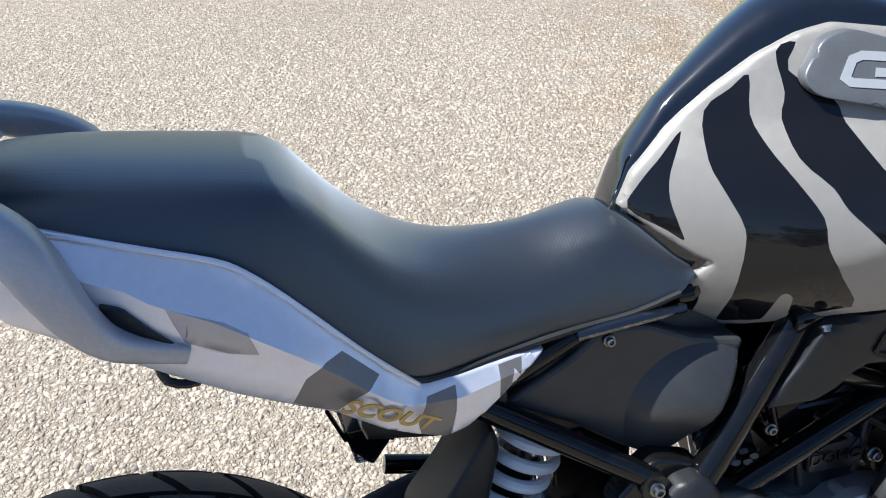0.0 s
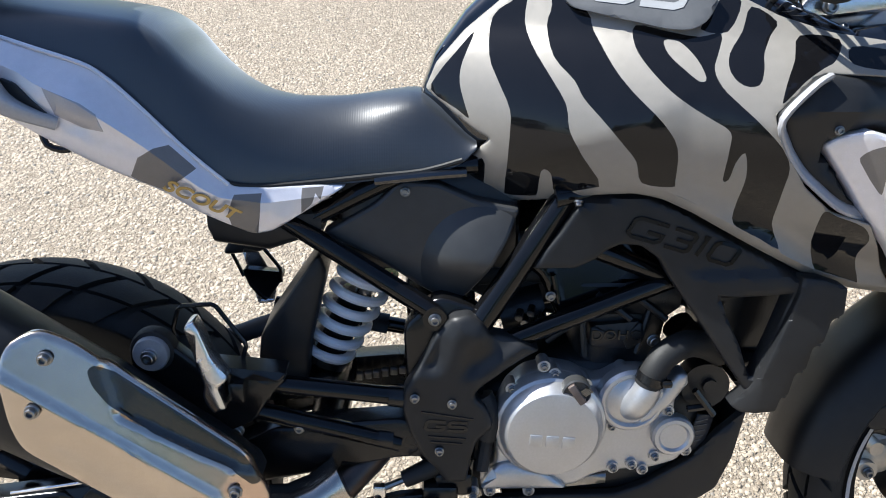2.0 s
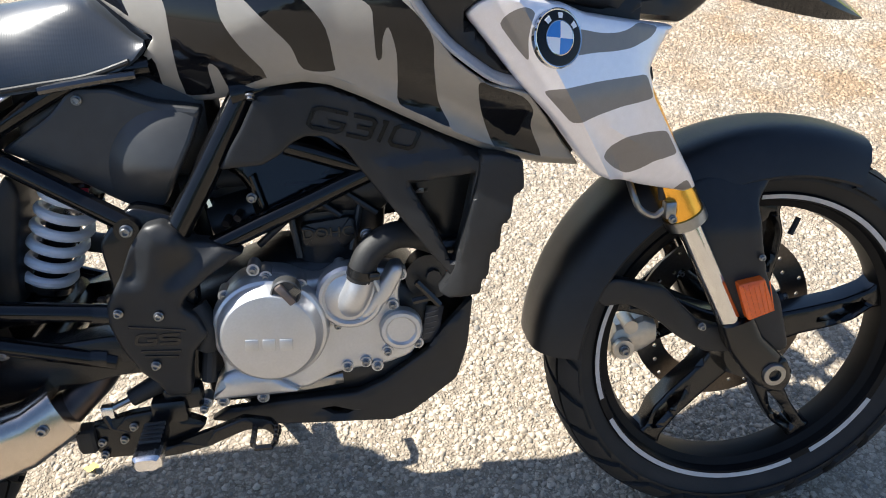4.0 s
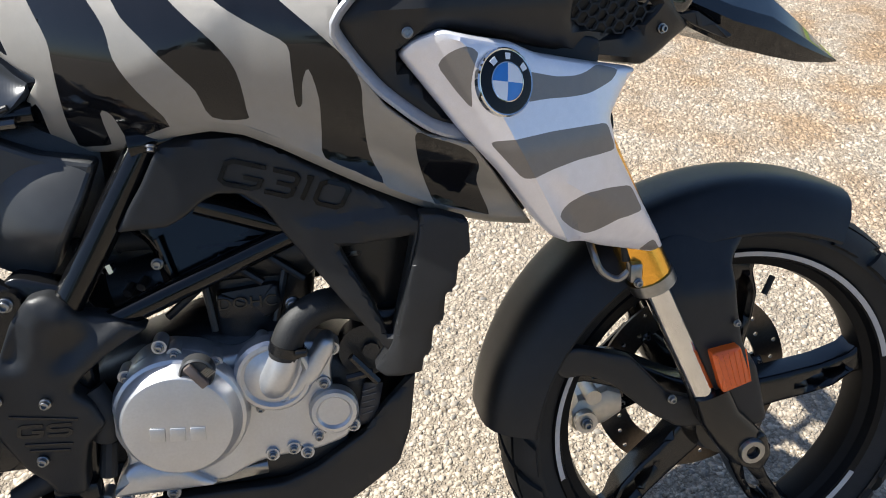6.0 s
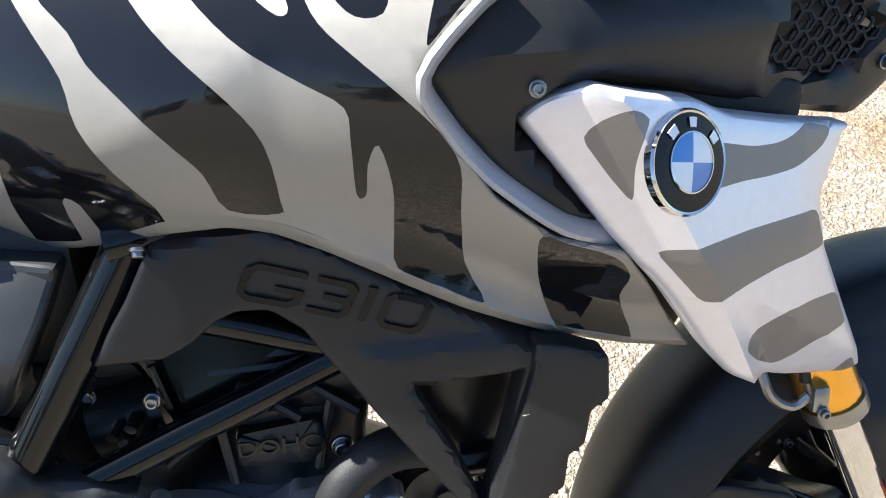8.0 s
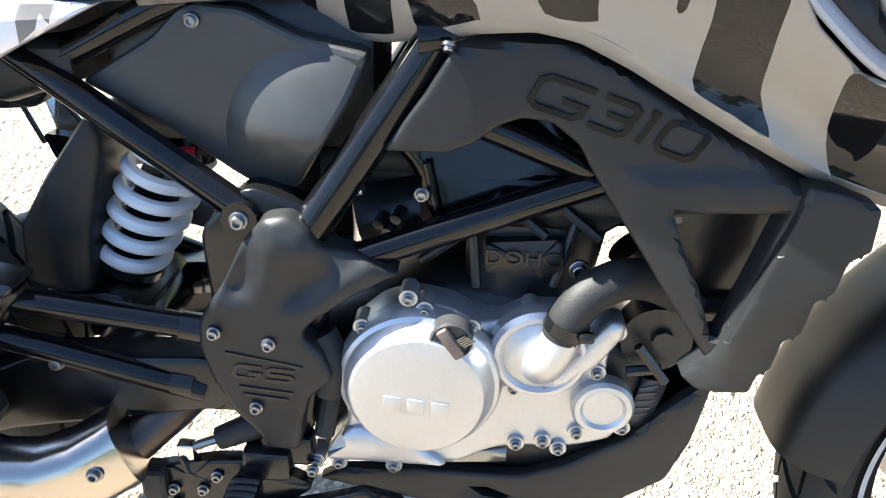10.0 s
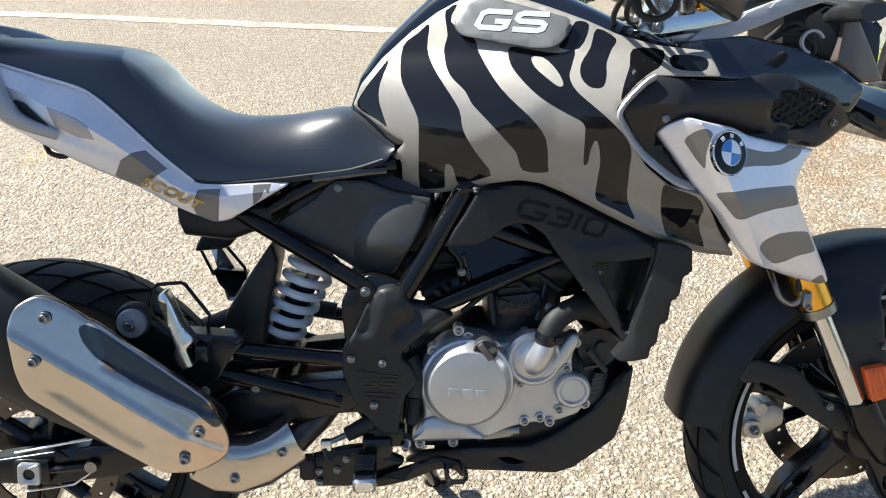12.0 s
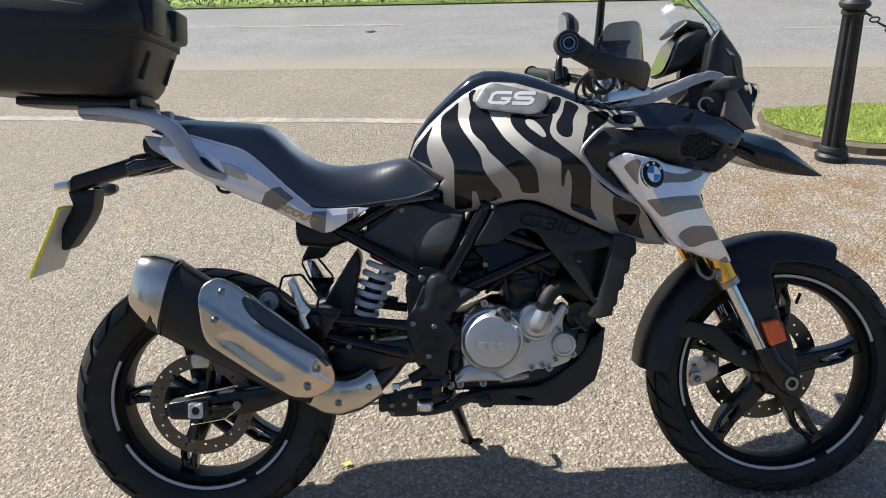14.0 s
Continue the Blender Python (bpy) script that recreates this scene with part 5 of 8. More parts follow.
S2 = [(0.616, 0.990), (0.640, 1.010), (0.657, 1.022), (0.653, 0.987), (0.661, 0.959), (0.677, 0.931), (0.697, 0.897), (0.702, 0.867), (0.719, 0.837), (0.744, 0.799), (0.699, 0.782), (0.687, 0.810), (0.675, 0.812), (0.674, 0.770), (0.656, 0.770), (0.636, 0.773), (0.636, 0.853), (0.635, 0.885), (0.621, 0.918), (0.611, 0.947)]
S3 = [(0.682, 1.042), (0.700, 1.050), (0.690, 1.025), (0.723, 0.999), (0.729, 0.979), (0.748, 0.941), (0.769, 0.914), (0.801, 0.883), (0.819, 0.857), (0.824, 0.819), (0.822, 0.810), (0.789, 0.811), (0.778, 0.837), (0.762, 0.855), (0.736, 0.883), (0.716, 0.905), (0.706, 0.924), (0.684, 0.949), (0.678, 0.983), (0.684, 1.006)]
S4 = [(0.774, 0.986), (0.806, 0.981), (0.839, 0.976), (0.863, 0.980), (0.857, 0.959), (0.852, 0.943), (0.859, 0.925), (0.877, 0.907), (0.897, 0.889), (0.921, 0.865), (0.933, 0.843), (0.934, 0.814), (0.939, 0.771), (0.951, 0.742), (0.924, 0.756), (0.895, 0.771), (0.894, 0.796), (0.894, 0.830), (0.887, 0.857), (0.880, 0.845), (0.878, 0.825), (0.872, 0.825), (0.871, 0.859), (0.869, 0.879), (0.848, 0.892), (0.827, 0.904), (0.806, 0.919), (0.784, 0.943), (0.772, 0.964)]
DROP = [(0.803, 0.971), (0.819, 0.970), (0.835, 0.953), (0.843, 0.934), (0.836, 0.930), (0.821, 0.942), (0.806, 0.957)]
S5 = [(0.896, 1.009), (0.921, 0.994), (0.913, 0.979), (0.904, 0.961), (0.902, 0.945), (0.896, 0.929), (0.880, 0.928), (0.868, 0.941), (0.869, 0.960), (0.885, 0.983)]
S6 = [(0.943, 0.980), (0.983, 0.977), (0.975, 0.956), (0.962, 0.948), (0.942, 0.934), (0.925, 0.917), (0.918, 0.912), (0.924, 0.933), (0.934, 0.956)]
S7 = [(0.984, 0.794), (0.999, 0.788), (1.030, 0.776), (1.045, 0.757), (1.046, 0.735), (1.063, 0.690), (1.033, 0.698), (1.007, 0.708), (0.990, 0.750), (0.983, 0.78)]
S8 = [(0.574, 0.788), (0.605, 0.820), (0.609, 0.787), (0.606, 0.778)]
S9 = [(0.868, 1.020), (0.886, 1.014), (0.870, 0.982), (0.842, 0.984), (0.855, 1.000)]
S10 = [(0.994, 0.970), (1.030, 0.968), (1.040, 0.960), (1.030, 0.948), (0.992, 0.953)]


def tucked(points):
    """Outline points carried down with the surface that turns under."""
    return [(x, z + 0.28 * crease(x, z)) for x, z in points]


PANEL, S1, S2, S3, S4, S7, S8 = (tucked(q) for q in (PANEL, S1, S2, S3, S4, S7, S8))
inl = [(curve_loop([Vector(p) for p in s], 3), 1) for s in (S1, S2, S3, S4, S5, S6, S7, S8, S9, S10)] + [(curve_loop([Vector(p) for p in DROP], 3), 0)]
LIP = [(0.60, 0.760), (0.643, 0.755), (0.743, 0.777), (0.784, 0.785), (0.853, 0.768), (0.949, 0.719), (1.062, 0.671), (1.12, 0.666), (1.10, 0.689), (1.062, 0.694), (1.002, 0.714), (0.952, 0.741), (0.903, 0.766), (0.856, 0.790), (0.818, 0.804), (0.784, 0.807), (0.741, 0.799), (0.706, 0.785), (0.667, 0.774), (0.643, 0.771), (0.607, 0.779)]
inl.append((tucked(LIP), 0))


LOWER = [(0.564, 0.784), (0.607, 0.771), (0.643, 0.763), (0.667, 0.765), (0.706, 0.776), (0.743, 0.787), (0.784, 0.795), (0.816, 0.792), (0.853, 0.778), (0.900, 0.754), (0.949, 0.729), (1.000, 0.702), (1.062, 0.681), (1.112, 0.676)]
LOWER = tucked(LOWER)


def tank_face(x, z):
    """The side surface, with the flare above the lower lip that looks up to the sky."""
    h = z - between(LOWER, x)[0] - 0.012
    flare = 0.0
    if x > 0.80 and h < 0.034:
        flare = 0.030 * min(1, (x - 0.80) / 0.14) * min(1, max(0.0, 1 - max(0, h) / 0.034)) ** 1.6
    return tank_depth(x, z) - crease(x, z) * 1.3 - flare


BODY_LINES = [[(0.58, 0.778), (0.83, 0.9155), (0.95, 0.8735)], [(x, z + 0.046) for x, z in LOWER[7:]], [(x, z + 0.030) for x, z in LOWER[7:]], [(x, z + 0.019) for x, z in LOWER[7:]]]
side = part("tank_panel", panel(round_corners(PANEL, 0.004, 2), tank_face, 0.012, 0.008, inl, roll=0.004, lines=BODY_LINES), [CHAMPAGNE, STRIPE_BLACK], tank, "champagne tank panel with gloss black zebra stripes", angle=30)
part("tank_panel", mirrored(panel(round_corners(PANEL, 0.004, 2), tank_face, 0.012, 0.02, roll=0.004)), [CHAMPAGNE, STRIPE_BLACK], tank, angle=30)
PAD = round_corners([(0.692, 1.020), (0.716, 1.054), (0.740, 1.062), (0.860, 1.024), (0.848, 0.994), (0.830, 0.983), (0.806, 0.983), (0.702, 1.004)], 0.010, 4)
pad_dx = (tank_depth(0.85, 1.01) - tank_depth(0.70, 1.01)) / 0.15
pad_dz = (tank_depth(0.778, 1.055) - tank_depth(0.778, 0.99)) / 0.065
pad_face = lambda x, z: tank_depth(0.778, 1.022) - 0.0125 + pad_dx * (x - 0.778) + pad_dz * (z - 1.022)
pad = part("badge_pad", panel(PAD, pad_face, 0.010, 0.010, roll=0.0018), PAD_GREY, tank, "grey badge pad with pale letters")


mp = surface_pose(pad_face, 0.778, 1.023, 0.0003, -14)
block_word("pad_letters", "GS", (0.044, 0.044), 0.026, 0.012, 0.0085, LETTER_SILVER, mp, pad, "pale silver letters", 0.3, 0.0005)
bolt(tank, 0.721, -0.118, 0.776, 0.0075, (60, 0, 0))
bolt(tank, 1.000, -0.150, 0.988, 0.006, (-40, 0, 0))

# -- side duct, wing and roundel --
DUCT = [(0.911, 0.898), (0.945, 0.934), (0.962, 0.944), (1.024, 0.936), (1.088, 0.931), (1.142, 0.942), (1.176, 0.941), (1.262, 0.905), (1.306, 0.864), (1.264, 0.836), (1.241, 0.825), (1.170, 0.837), (1.101, 0.862), (1.063, 0.873), (1.006, 0.884), (0.980, 0.866), (1.016, 0.826), (1.056, 0.790), (1.044, 0.778), (0.998, 0.795), (0.960, 0.824), (0.927, 0.865)]


def wing_edge(z):
    """Where the wing begins to cover the duct."""
    return 0.965 + (0.866 - z) * 0.9 if z < 0.866 else 0.965 + (z - 0.866) * 2


def duct_depth(x, z):
    base = -0.205 + max(0, x - 1.00) * 0.34
    return base - 0.02 * max(0, 1 - abs(z - 0.905) / 0.05) + 0.05 * max(0, 0.935 - x) + 0.06 * max(0, z - 0.92) + 0.040 * min(1, max(0, (x - wing_edge(z) + 0.004) / 0.012)) * min(1, max(0, (0.888 - 0.245 * (x - 1.0) - z) / 0.010))


MESH = round_corners([(1.150, 0.888), (1.166, 0.912), (1.205, 0.918), (1.228, 0.908), (1.252, 0.889), (1.234, 0.868), (1.208, 0.862), (1.160, 0.876)], 0.006)
duct = part("side_duct", panel(round_corners(DUCT, 0.008, 3), duct_depth, 0.03, 0.012, holes=[MESH], roll=0.010), BLACK_PLASTIC, bike, "matt black radiator duct cover with honeycomb inlet", angle=40)
part("side_duct", mirrored(panel(round_corners(DUCT, 0.008, 3), duct_depth, 0.03, 0.03, roll=0.010)), BLACK_PLASTIC, bike, angle=40)
EDGE = [(0.913, 0.897), (0.945, 0.931), (0.962, 0.941), (1.03, 0.934), (1.085, 0.929)]
part("duct_edge", rod([(x, duct_depth(x, z) - 0.002, z) for x, z in [(1.034, 0.783), (0.998, 0.797), (0.962, 0.825), (0.944, 0.843), (0.926, 0.868)] + EDGE[:3]], 0.0085, 10, 4, squash=0.5), RAIL_GREY, duct, "grey trim edge")
comb = []
r = 0.0075
for i in range(-8, 9):
    for j in range(-5, 6):
        x, z = 1.200 + i * r * 1.55, 0.890 + (j + 0.5 * (i % 2)) * r * 1.75
        if inside((x, z), MESH):
            y = duct_depth(x, z) + 0.009
            for k in range(6):
                a, b = TAU * k / 6, TAU * (k + 1) / 6
                comb.append(rod([(x + r * math.cos(a), y, z + r * math.sin(a)), (x + r * math.cos(b), y, z + r * math.sin(b))], 0.0013, 4))
part("honeycomb_mesh", merge(*comb), BLACK_PLASTIC, duct, kind="stuff")
part("mesh_back", panel(MESH, lambda x, z: duct_depth(x, z) + 0.014, 0.004, 0.02, roll=0.0), BLACK_RUBBER, duct)
bolt(duct, 0.978, duct_depth(0.978, 0.885) - 0.002, 0.885, 0.0065)
bolt(duct, 1.264, duct_depth(1.264, 0.865) - 0.002, 0.865, 0.007, (0, 0, 18))
part("inner_fairing", rings([section((x, 0, z), w, h, (0, 1, 0), (0, 0, 1), 20, 4) for x, z, w, h in ((0.93, 0.86, 0.16, 0.05), (1.05, 0.88, 0.16, 0.045), (1.18, 0.885, 0.115, 0.04), (1.28, 0.87, 0.07, 0.025))]), BLACK_PLASTIC, bike)

BACKING = [(0.93, 0.895), (1.06, 0.88), (1.12, 0.83), (1.13, 0.72), (1.10, 0.67), (1.04, 0.70), (0.95, 0.76)]
for sgn in (-1, 1):
    bm = flat(round_corners(BACKING, 0.01), -0.140, -0.125, 0.004)
    part("inner_fairing_plate", bm if sgn < 0 else mirrored(bm), BLACK_PLASTIC, bike)
part("fairing_web", flat(round_corners([(1.00, 0.892), (1.10, 0.880), (1.185, 0.862), (1.18, 0.80), (1.05, 0.80)], 0.008), -0.152, -0.140, 0.003), BLACK_PLASTIC, bike)
WING = [(0.969, 0.865), (0.983, 0.878), (1.008, 0.887), (1.041, 0.878), (1.077, 0.870), (1.103, 0.857), (1.152, 0.845), (1.228, 0.828), (1.207, 0.811), (1.188, 0.786), (1.197, 0.751), (1.228, 0.699), (1.266, 0.637), (1.278, 0.616), (1.260, 0.613), (1.185, 0.641), (1.136, 0.664), (1.117, 0.672), (1.100, 0.691), (1.063, 0.745), (1.027, 0.787)]


def wing_depth(x, z):
    ridge = 1.00 + (0.866 - z) * 0.52
    d = x - ridge - 0.03
    base = -0.236 + 0.22 * max(0, 0.77 - z) + (0.46 * d if d > 0 else -0.50 * d)
    fold = 0.785 - 0.68 * (x - 1.05)
    return base + 0.14 * max(0, x - 1.17) + 0.36 * max(0, fold - z) * min(1, max(0, (x - ridge - 0.03) / 0.02))


W1 = [(1.003, 0.855), (1.013, 0.866), (1.029, 0.873), (1.042, 0.865), (1.036, 0.857), (1.033, 0.838), (1.035, 0.812), (1.021, 0.829)]
W2 = [(1.090, 0.843), (1.105, 0.839), (1.123, 0.834), (1.145, 0.832), (1.159, 0.834), (1.172, 0.840), (1.202, 0.831), (1.191, 0.821), (1.160, 0.813), (1.137, 0.813), (1.112, 0.815), (1.086, 0.815)]
W3 = [(1.050, 0.780), (1.073, 0.783), (1.116, 0.784), (1.182, 0.782), (1.194, 0.752), (1.147, 0.751), (1.115, 0.747), (1.084, 0.740)]
W4 = [(1.123, 0.695), (1.136, 0.705), (1.155, 0.714), (1.184, 0.713), (1.217, 0.708), (1.237, 0.674), (1.203, 0.673), (1.182, 0.666), (1.161, 0.663), (1.142, 0.676)]
W5 = [(1.238, 0.622), (1.258, 0.634), (1.274, 0.612)]
wing = part("front_wing_panel", panel(round_corners(WING, 0.006, 3), wing_depth, 0.016, 0.008, [(round_corners(w, 0.006, 2), 1) for w in (W1, W2, W3, W4, W5)], roll=0.006, lines=[[(1.03, 0.866), (1.183, 0.572)], [(1.055, 0.7816), (1.17, 0.7034), (1.24, 0.6558)], [(1.17, 0.84), (1.17, 0.62)]]), [PALE_SILVER, STRIPE_GREY], bike, "pale silver shroud wing with grey zebra stripes", angle=22)
part("front_wing_panel", mirrored(panel(round_corners(WING, 0.006, 3), wing_depth, 0.016, 0.03, roll=0.006)), PALE_SILVER, bike, angle=22)
mb = surface_pose(wing_depth, 1.064, 0.836, 0.001, -6) @ Matrix.Diagonal((0.9, 0.9, 1, 1))


def roundel(profile, mat, name, parent, label="", start=0.0, sweep=TAU, n=40):
    bm = lathe(profile, axis='Z', n=n, start=start, sweep=sweep)
    bm.transform(mb)
    return part(name, bm, mat, parent, label)


badge = roundel([(0.0355, -0.002), (0.0355, 0.003), (0.034, 0.0045), (0.0325, 0.004), (0, 0.004)], CHROME, "roundel", wing, "round enamel badge with chrome rim")
roundel([(0.0325, 0.0042), (0.020, 0.0052), (0.0, 0.0052)], EMBOSS_DARK, "badge_ring", badge)
for q in range(4):
    roundel([(0.0195, 0.0056), (0.010, 0.0062), (0.0, 0.0064)], BADGE_BLUE if q % 2 else BADGE_WHITE, "badge_quarter", badge, "", radians(90 * q), radians(90), 10)
roundel([(0.0205, 0.0054), (0.0205, 0.0060), (0.0195, 0.0062), (0.0195, 0.0054)], CHROME, "badge_band", badge)
for a0_, a1_ in ((125, 142), (84, 98), (32, 48)):
    roundel([(0.0295, 0.0050), (0.0295, 0.0056), (0.0230, 0.0060), (0.0230, 0.0052)], BADGE_WHITE, "badge_mark", badge, "", radians(a0_), radians(a1_ - a0_), 4)

# -- black side panels, heel guard, radiator shroud --
SIDE = [(0.398, 0.716), (0.470, 0.760), (0.500, 0.790), (0.551, 0.788), (0.597, 0.768), (0.656, 0.757), (0.640, 0.720), (0.590, 0.634), (0.578, 0.628), (0.555, 0.629), (0.529, 0.643), (0.468, 0.684)]
BOSS = (0.606, 0.674, 0.078)


def side_depth(x, z):
    return -0.068 - 0.10 * (x - 0.5) + 0.10 * max(0, 0.69 - z)


def boss_swell(x, z):
    """A round swelling with a crisp edge towards the rear and top, fading out to the front."""
    d = BOSS[2] - math.hypot(x - BOSS[0], (z - BOSS[1]) * 0.92)
    return 0.034 * (1 - math.exp(-max(0.0, d) / 0.042)) * (1 - ramp(BOSS[1] - z, -0.02, 0.05))


arc = [(BOSS[0] + BOSS[2] * math.cos(radians(a)), BOSS[1] + BOSS[2] / 0.92 * math.sin(radians(a))) for a in range(60, 215, 6)]
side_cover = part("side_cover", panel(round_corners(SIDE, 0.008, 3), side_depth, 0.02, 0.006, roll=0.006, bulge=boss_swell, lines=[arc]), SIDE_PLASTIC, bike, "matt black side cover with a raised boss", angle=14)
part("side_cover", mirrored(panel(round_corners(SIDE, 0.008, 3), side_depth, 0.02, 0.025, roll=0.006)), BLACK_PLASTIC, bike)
bolt(side_cover, 0.508, side_depth(0.508, 0.776) - 0.003, 0.776, 0.008)
part("seat_lower_trim", rod([(0.47, -0.078, 0.792), (0.54, -0.080, 0.800), (0.585, -0.078, 0.803)], 0.006, 8, 3), BLACK_GLOSS, bike)
part("air_box", box(0.42, 0.66, -0.055, 0.055, 0.66, 0.80, 0.02), ENGINE_BLACK, bike)
part("battery_lead", rod([(0.432, -0.04, 0.672), (0.46, -0.05, 0.655), (0.49, -0.045, 0.652)], 0.005, 8, 4), RED_PLASTIC, bike)
part("silver_clip", box(0.478, 0.498, -0.06, -0.05, 0.640, 0.652, 0.003), STEEL, bike)

GUARD = [(0.568, 0.623), (0.590, 0.627), (0.608, 0.616), (0.618, 0.598), (0.652, 0.591), (0.686, 0.573), (0.668, 0.566), (0.639, 0.551), (0.607, 0.526), (0.597, 0.512), (0.614, 0.497), (0.626, 0.467), (0.603, 0.444), (0.595, 0.413), (0.591, 0.381), (0.560, 0.381), (0.550, 0.401), (0.531, 0.421), (0.512, 0.460), (0.503, 0.497), (0.506, 0.523), (0.531, 0.562), (0.548, 0.598)]
FIN = [(0.560, 0.520), (0.576, 0.529), (0.607, 0.542), (0.629, 0.561), (0.654, 0.577), (0.70, 0.60)]
SHOULDER = [(0.540, 0.556), (0.547, 0.572), (0.554, 0.602), (0.571, 0.629), (0.608, 0.622), (0.625, 0.600)]


def guard_depth(x, z):
    return -0.128 - 0.03 * max(0, z - 0.52) + 0.28 * max(0, x - 0.63)


def line_distance(p, run):
    best = 1e9
    for a, b in zip(run, run[1:]):
        k = max(0.0, min(1.0, ((p[0] - a[0]) * (b[0] - a[0]) + (p[1] - a[1]) * (b[1] - a[1])) / ((b[0] - a[0]) ** 2 + (b[1] - a[1]) ** 2)))
        best = min(best, math.hypot(p[0] - a[0] - k * (b[0] - a[0]), p[1] - a[1] - k * (b[1] - a[1])))
    return best


def hollow(x, z):
    """A rounded upper shoulder, and a scoop that falls away above a crisp fin edge."""
    up = z - between(FIN, x)[0]
    scoop = 0.010 * ramp(up, -0.002, 0.020) * (1 - ramp(up, 0.022, 0.060)) * ramp(x, 0.572, 0.600)
    return -scoop - 0.013 * (1 - ramp(line_distance((x, z), SHOULDER), -0.010, 0.024)) * ramp(z, 0.535, 0.560)


heel = part("heel_guard", panel(round_corners(GUARD, 0.007, 3), guard_depth, 0.02, 0.0045, roll=0.006, bulge=hollow, lines=[FIN]), BLACK_PLASTIC, bike, "matt black heel guard with a scooped hollow", angle=45)
for x, z in ((0.520, 0.513), (0.569, 0.504), (0.553, 0.433)):
    bolt(heel, x, guard_depth(x, z) - 0.003, z, 0.008)
strokes("guard_mark", [(-0.034, 0.021, 0.034, 0.014), (-0.022, -0.015, 0.026, -0.016), (-0.018, -0.023, 0.022, -0.024)], 0.0030, BLACK_SATIN, surface_pose(guard_depth, 0.562, 0.468, 0.0006, -4), heel)
block_word("guard_letters", "GS", (0.024, 0.024), 0.013, 0.006, 0.0042, BLACK_SATIN, surface_pose(guard_depth, 0.562, 0.470, 0.0006, -4), heel, "raised black letters", 0.2)
part("crank_hose", merge(rod([(0.61, -0.10, 0.50), (0.622, -0.105, 0.47), (0.616, -0.105, 0.44)], 0.016, 12, 4), rod([(0.618, -0.10, 0.43), (0.612, -0.11, 0.39)], 0.010, 10)), BLACK_RUBBER, bike)

SHROUD = [(0.670, 0.685), (0.686, 0.711), (0.703, 0.735), (0.726, 0.775), (0.734, 0.790), (0.794, 0.806), (0.898, 0.757), (1.007, 0.701), (1.020, 0.690), (1.010, 0.640), (0.995, 0.590), (0.980, 0.545), (0.962, 0.530), (0.944, 0.537), (0.914, 0.578), (0.881, 0.625), (0.855, 0.660), (0.838, 0.684), (0.826, 0.704), (0.804, 0.719), (0.780, 0.721), (0.763, 0.714), (0.746, 0.700), (0.723, 0.688)]
FIN_PLATE = [(0.930, 0.511), (0.949, 0.545), (0.958, 0.572), (0.967, 0.612), (0.983, 0.675), (0.986, 0.700), (1.007, 0.700), (1.034, 0.692), (1.035, 0.658), (1.023, 0.648), (1.019, 0.620), (1.008, 0.610), (1.005, 0.580), (0.994, 0.571), (0.991, 0.542), (0.983, 0.534), (0.980, 0.515), (0.941, 0.505)]
WINDOW = round_corners([(0.901, 0.660), (0.980, 0.674), (0.966, 0.612), (0.957, 0.574), (0.952, 0.556), (0.946, 0.556), (0.930, 0.599), (0.911, 0.636)], 0.003)
BROW = [(0.80, 0.722), (0.840, 0.710), (0.868, 0.692), (0.965, 0.705), (0.990, 0.697), (1.06, 0.680)]
FIN_EDGE = [(0.500, 0.925), (0.511, 0.930), (0.545, 0.949), (0.572, 0.958), (0.612, 0.967), (0.675, 0.983), (0.70, 0.992)]


def shroud_depth(x, z):
    """The side plate: it widens to the front and tucks in behind the lip of the tank."""
    tuck = 0.030 * ramp(z - between(LOWER, x)[0] + 0.011, 0.0, 0.018)
    return -0.118 - 0.26 * max(0, x - 0.80) + 0.06 * max(0, 0.60 - z) + 0.12 * max(0, 0.74 - x) + tuck


def shroud_brow(x, z):
    """A brow under the lettering, below which the plate swells out again."""
    return 0.006 * ramp(between(BROW, x)[0] - z, 0.0, 0.010) * ramp(x, 0.852, 0.880)


def fin_depth(x, z):
    """The fin face stands proud of the plate; its lower rear corner is cut off by a facet."""
    cut = 0.36 * max(0.0, 0.572 - z) - (x - between(FIN_EDGE, z)[0])
    return -0.134 - 0.26 * max(0, x - 0.80) + 0.06 * max(0, 0.60 - z) + 0.55 * max(0.0, cut)


shroud = part("radiator_shroud", panel(round_corners(SHROUD, 0.004, 2), shroud_depth, 0.022, 0.006, holes=[WINDOW], roll=0.004, bulge=shroud_brow, lines=[BROW]), BLACK_PLASTIC, bike, "matt black radiator shroud with embossed number", angle=32)
part("radiator_fin", panel(round_corners(FIN_PLATE, 0.003, 2), fin_depth, 0.020, 0.009, roll=0.003, lines=[[(between(FIN_EDGE, z)[0] + 0.36 * (0.572 - z), z) for z in (0.572, 0.550, 0.530, 0.512)]]), BLACK_PLASTIC, shroud, "stepped matt black radiator fin", 26)
part("radiator_shroud", mirrored(panel(round_corners(SHROUD, 0.004, 2), shroud_depth, 0.022, 0.02, holes=[WINDOW], roll=0.004)), BLACK_PLASTIC, bike, angle=35)
for x, z in ((1.027, 0.654), (1.012, 0.615), (0.998, 0.576), (0.985, 0.538)):
    part("fin_notch", rod([(x - 0.034, fin_depth(x - 0.034, z + 0.004) + 0.0012, z + 0.004), (x + 0.003, fin_depth(x, z) + 0.0014, z)], [0.0010, 0.0022], 8), BLACK_PLASTIC, shroud)
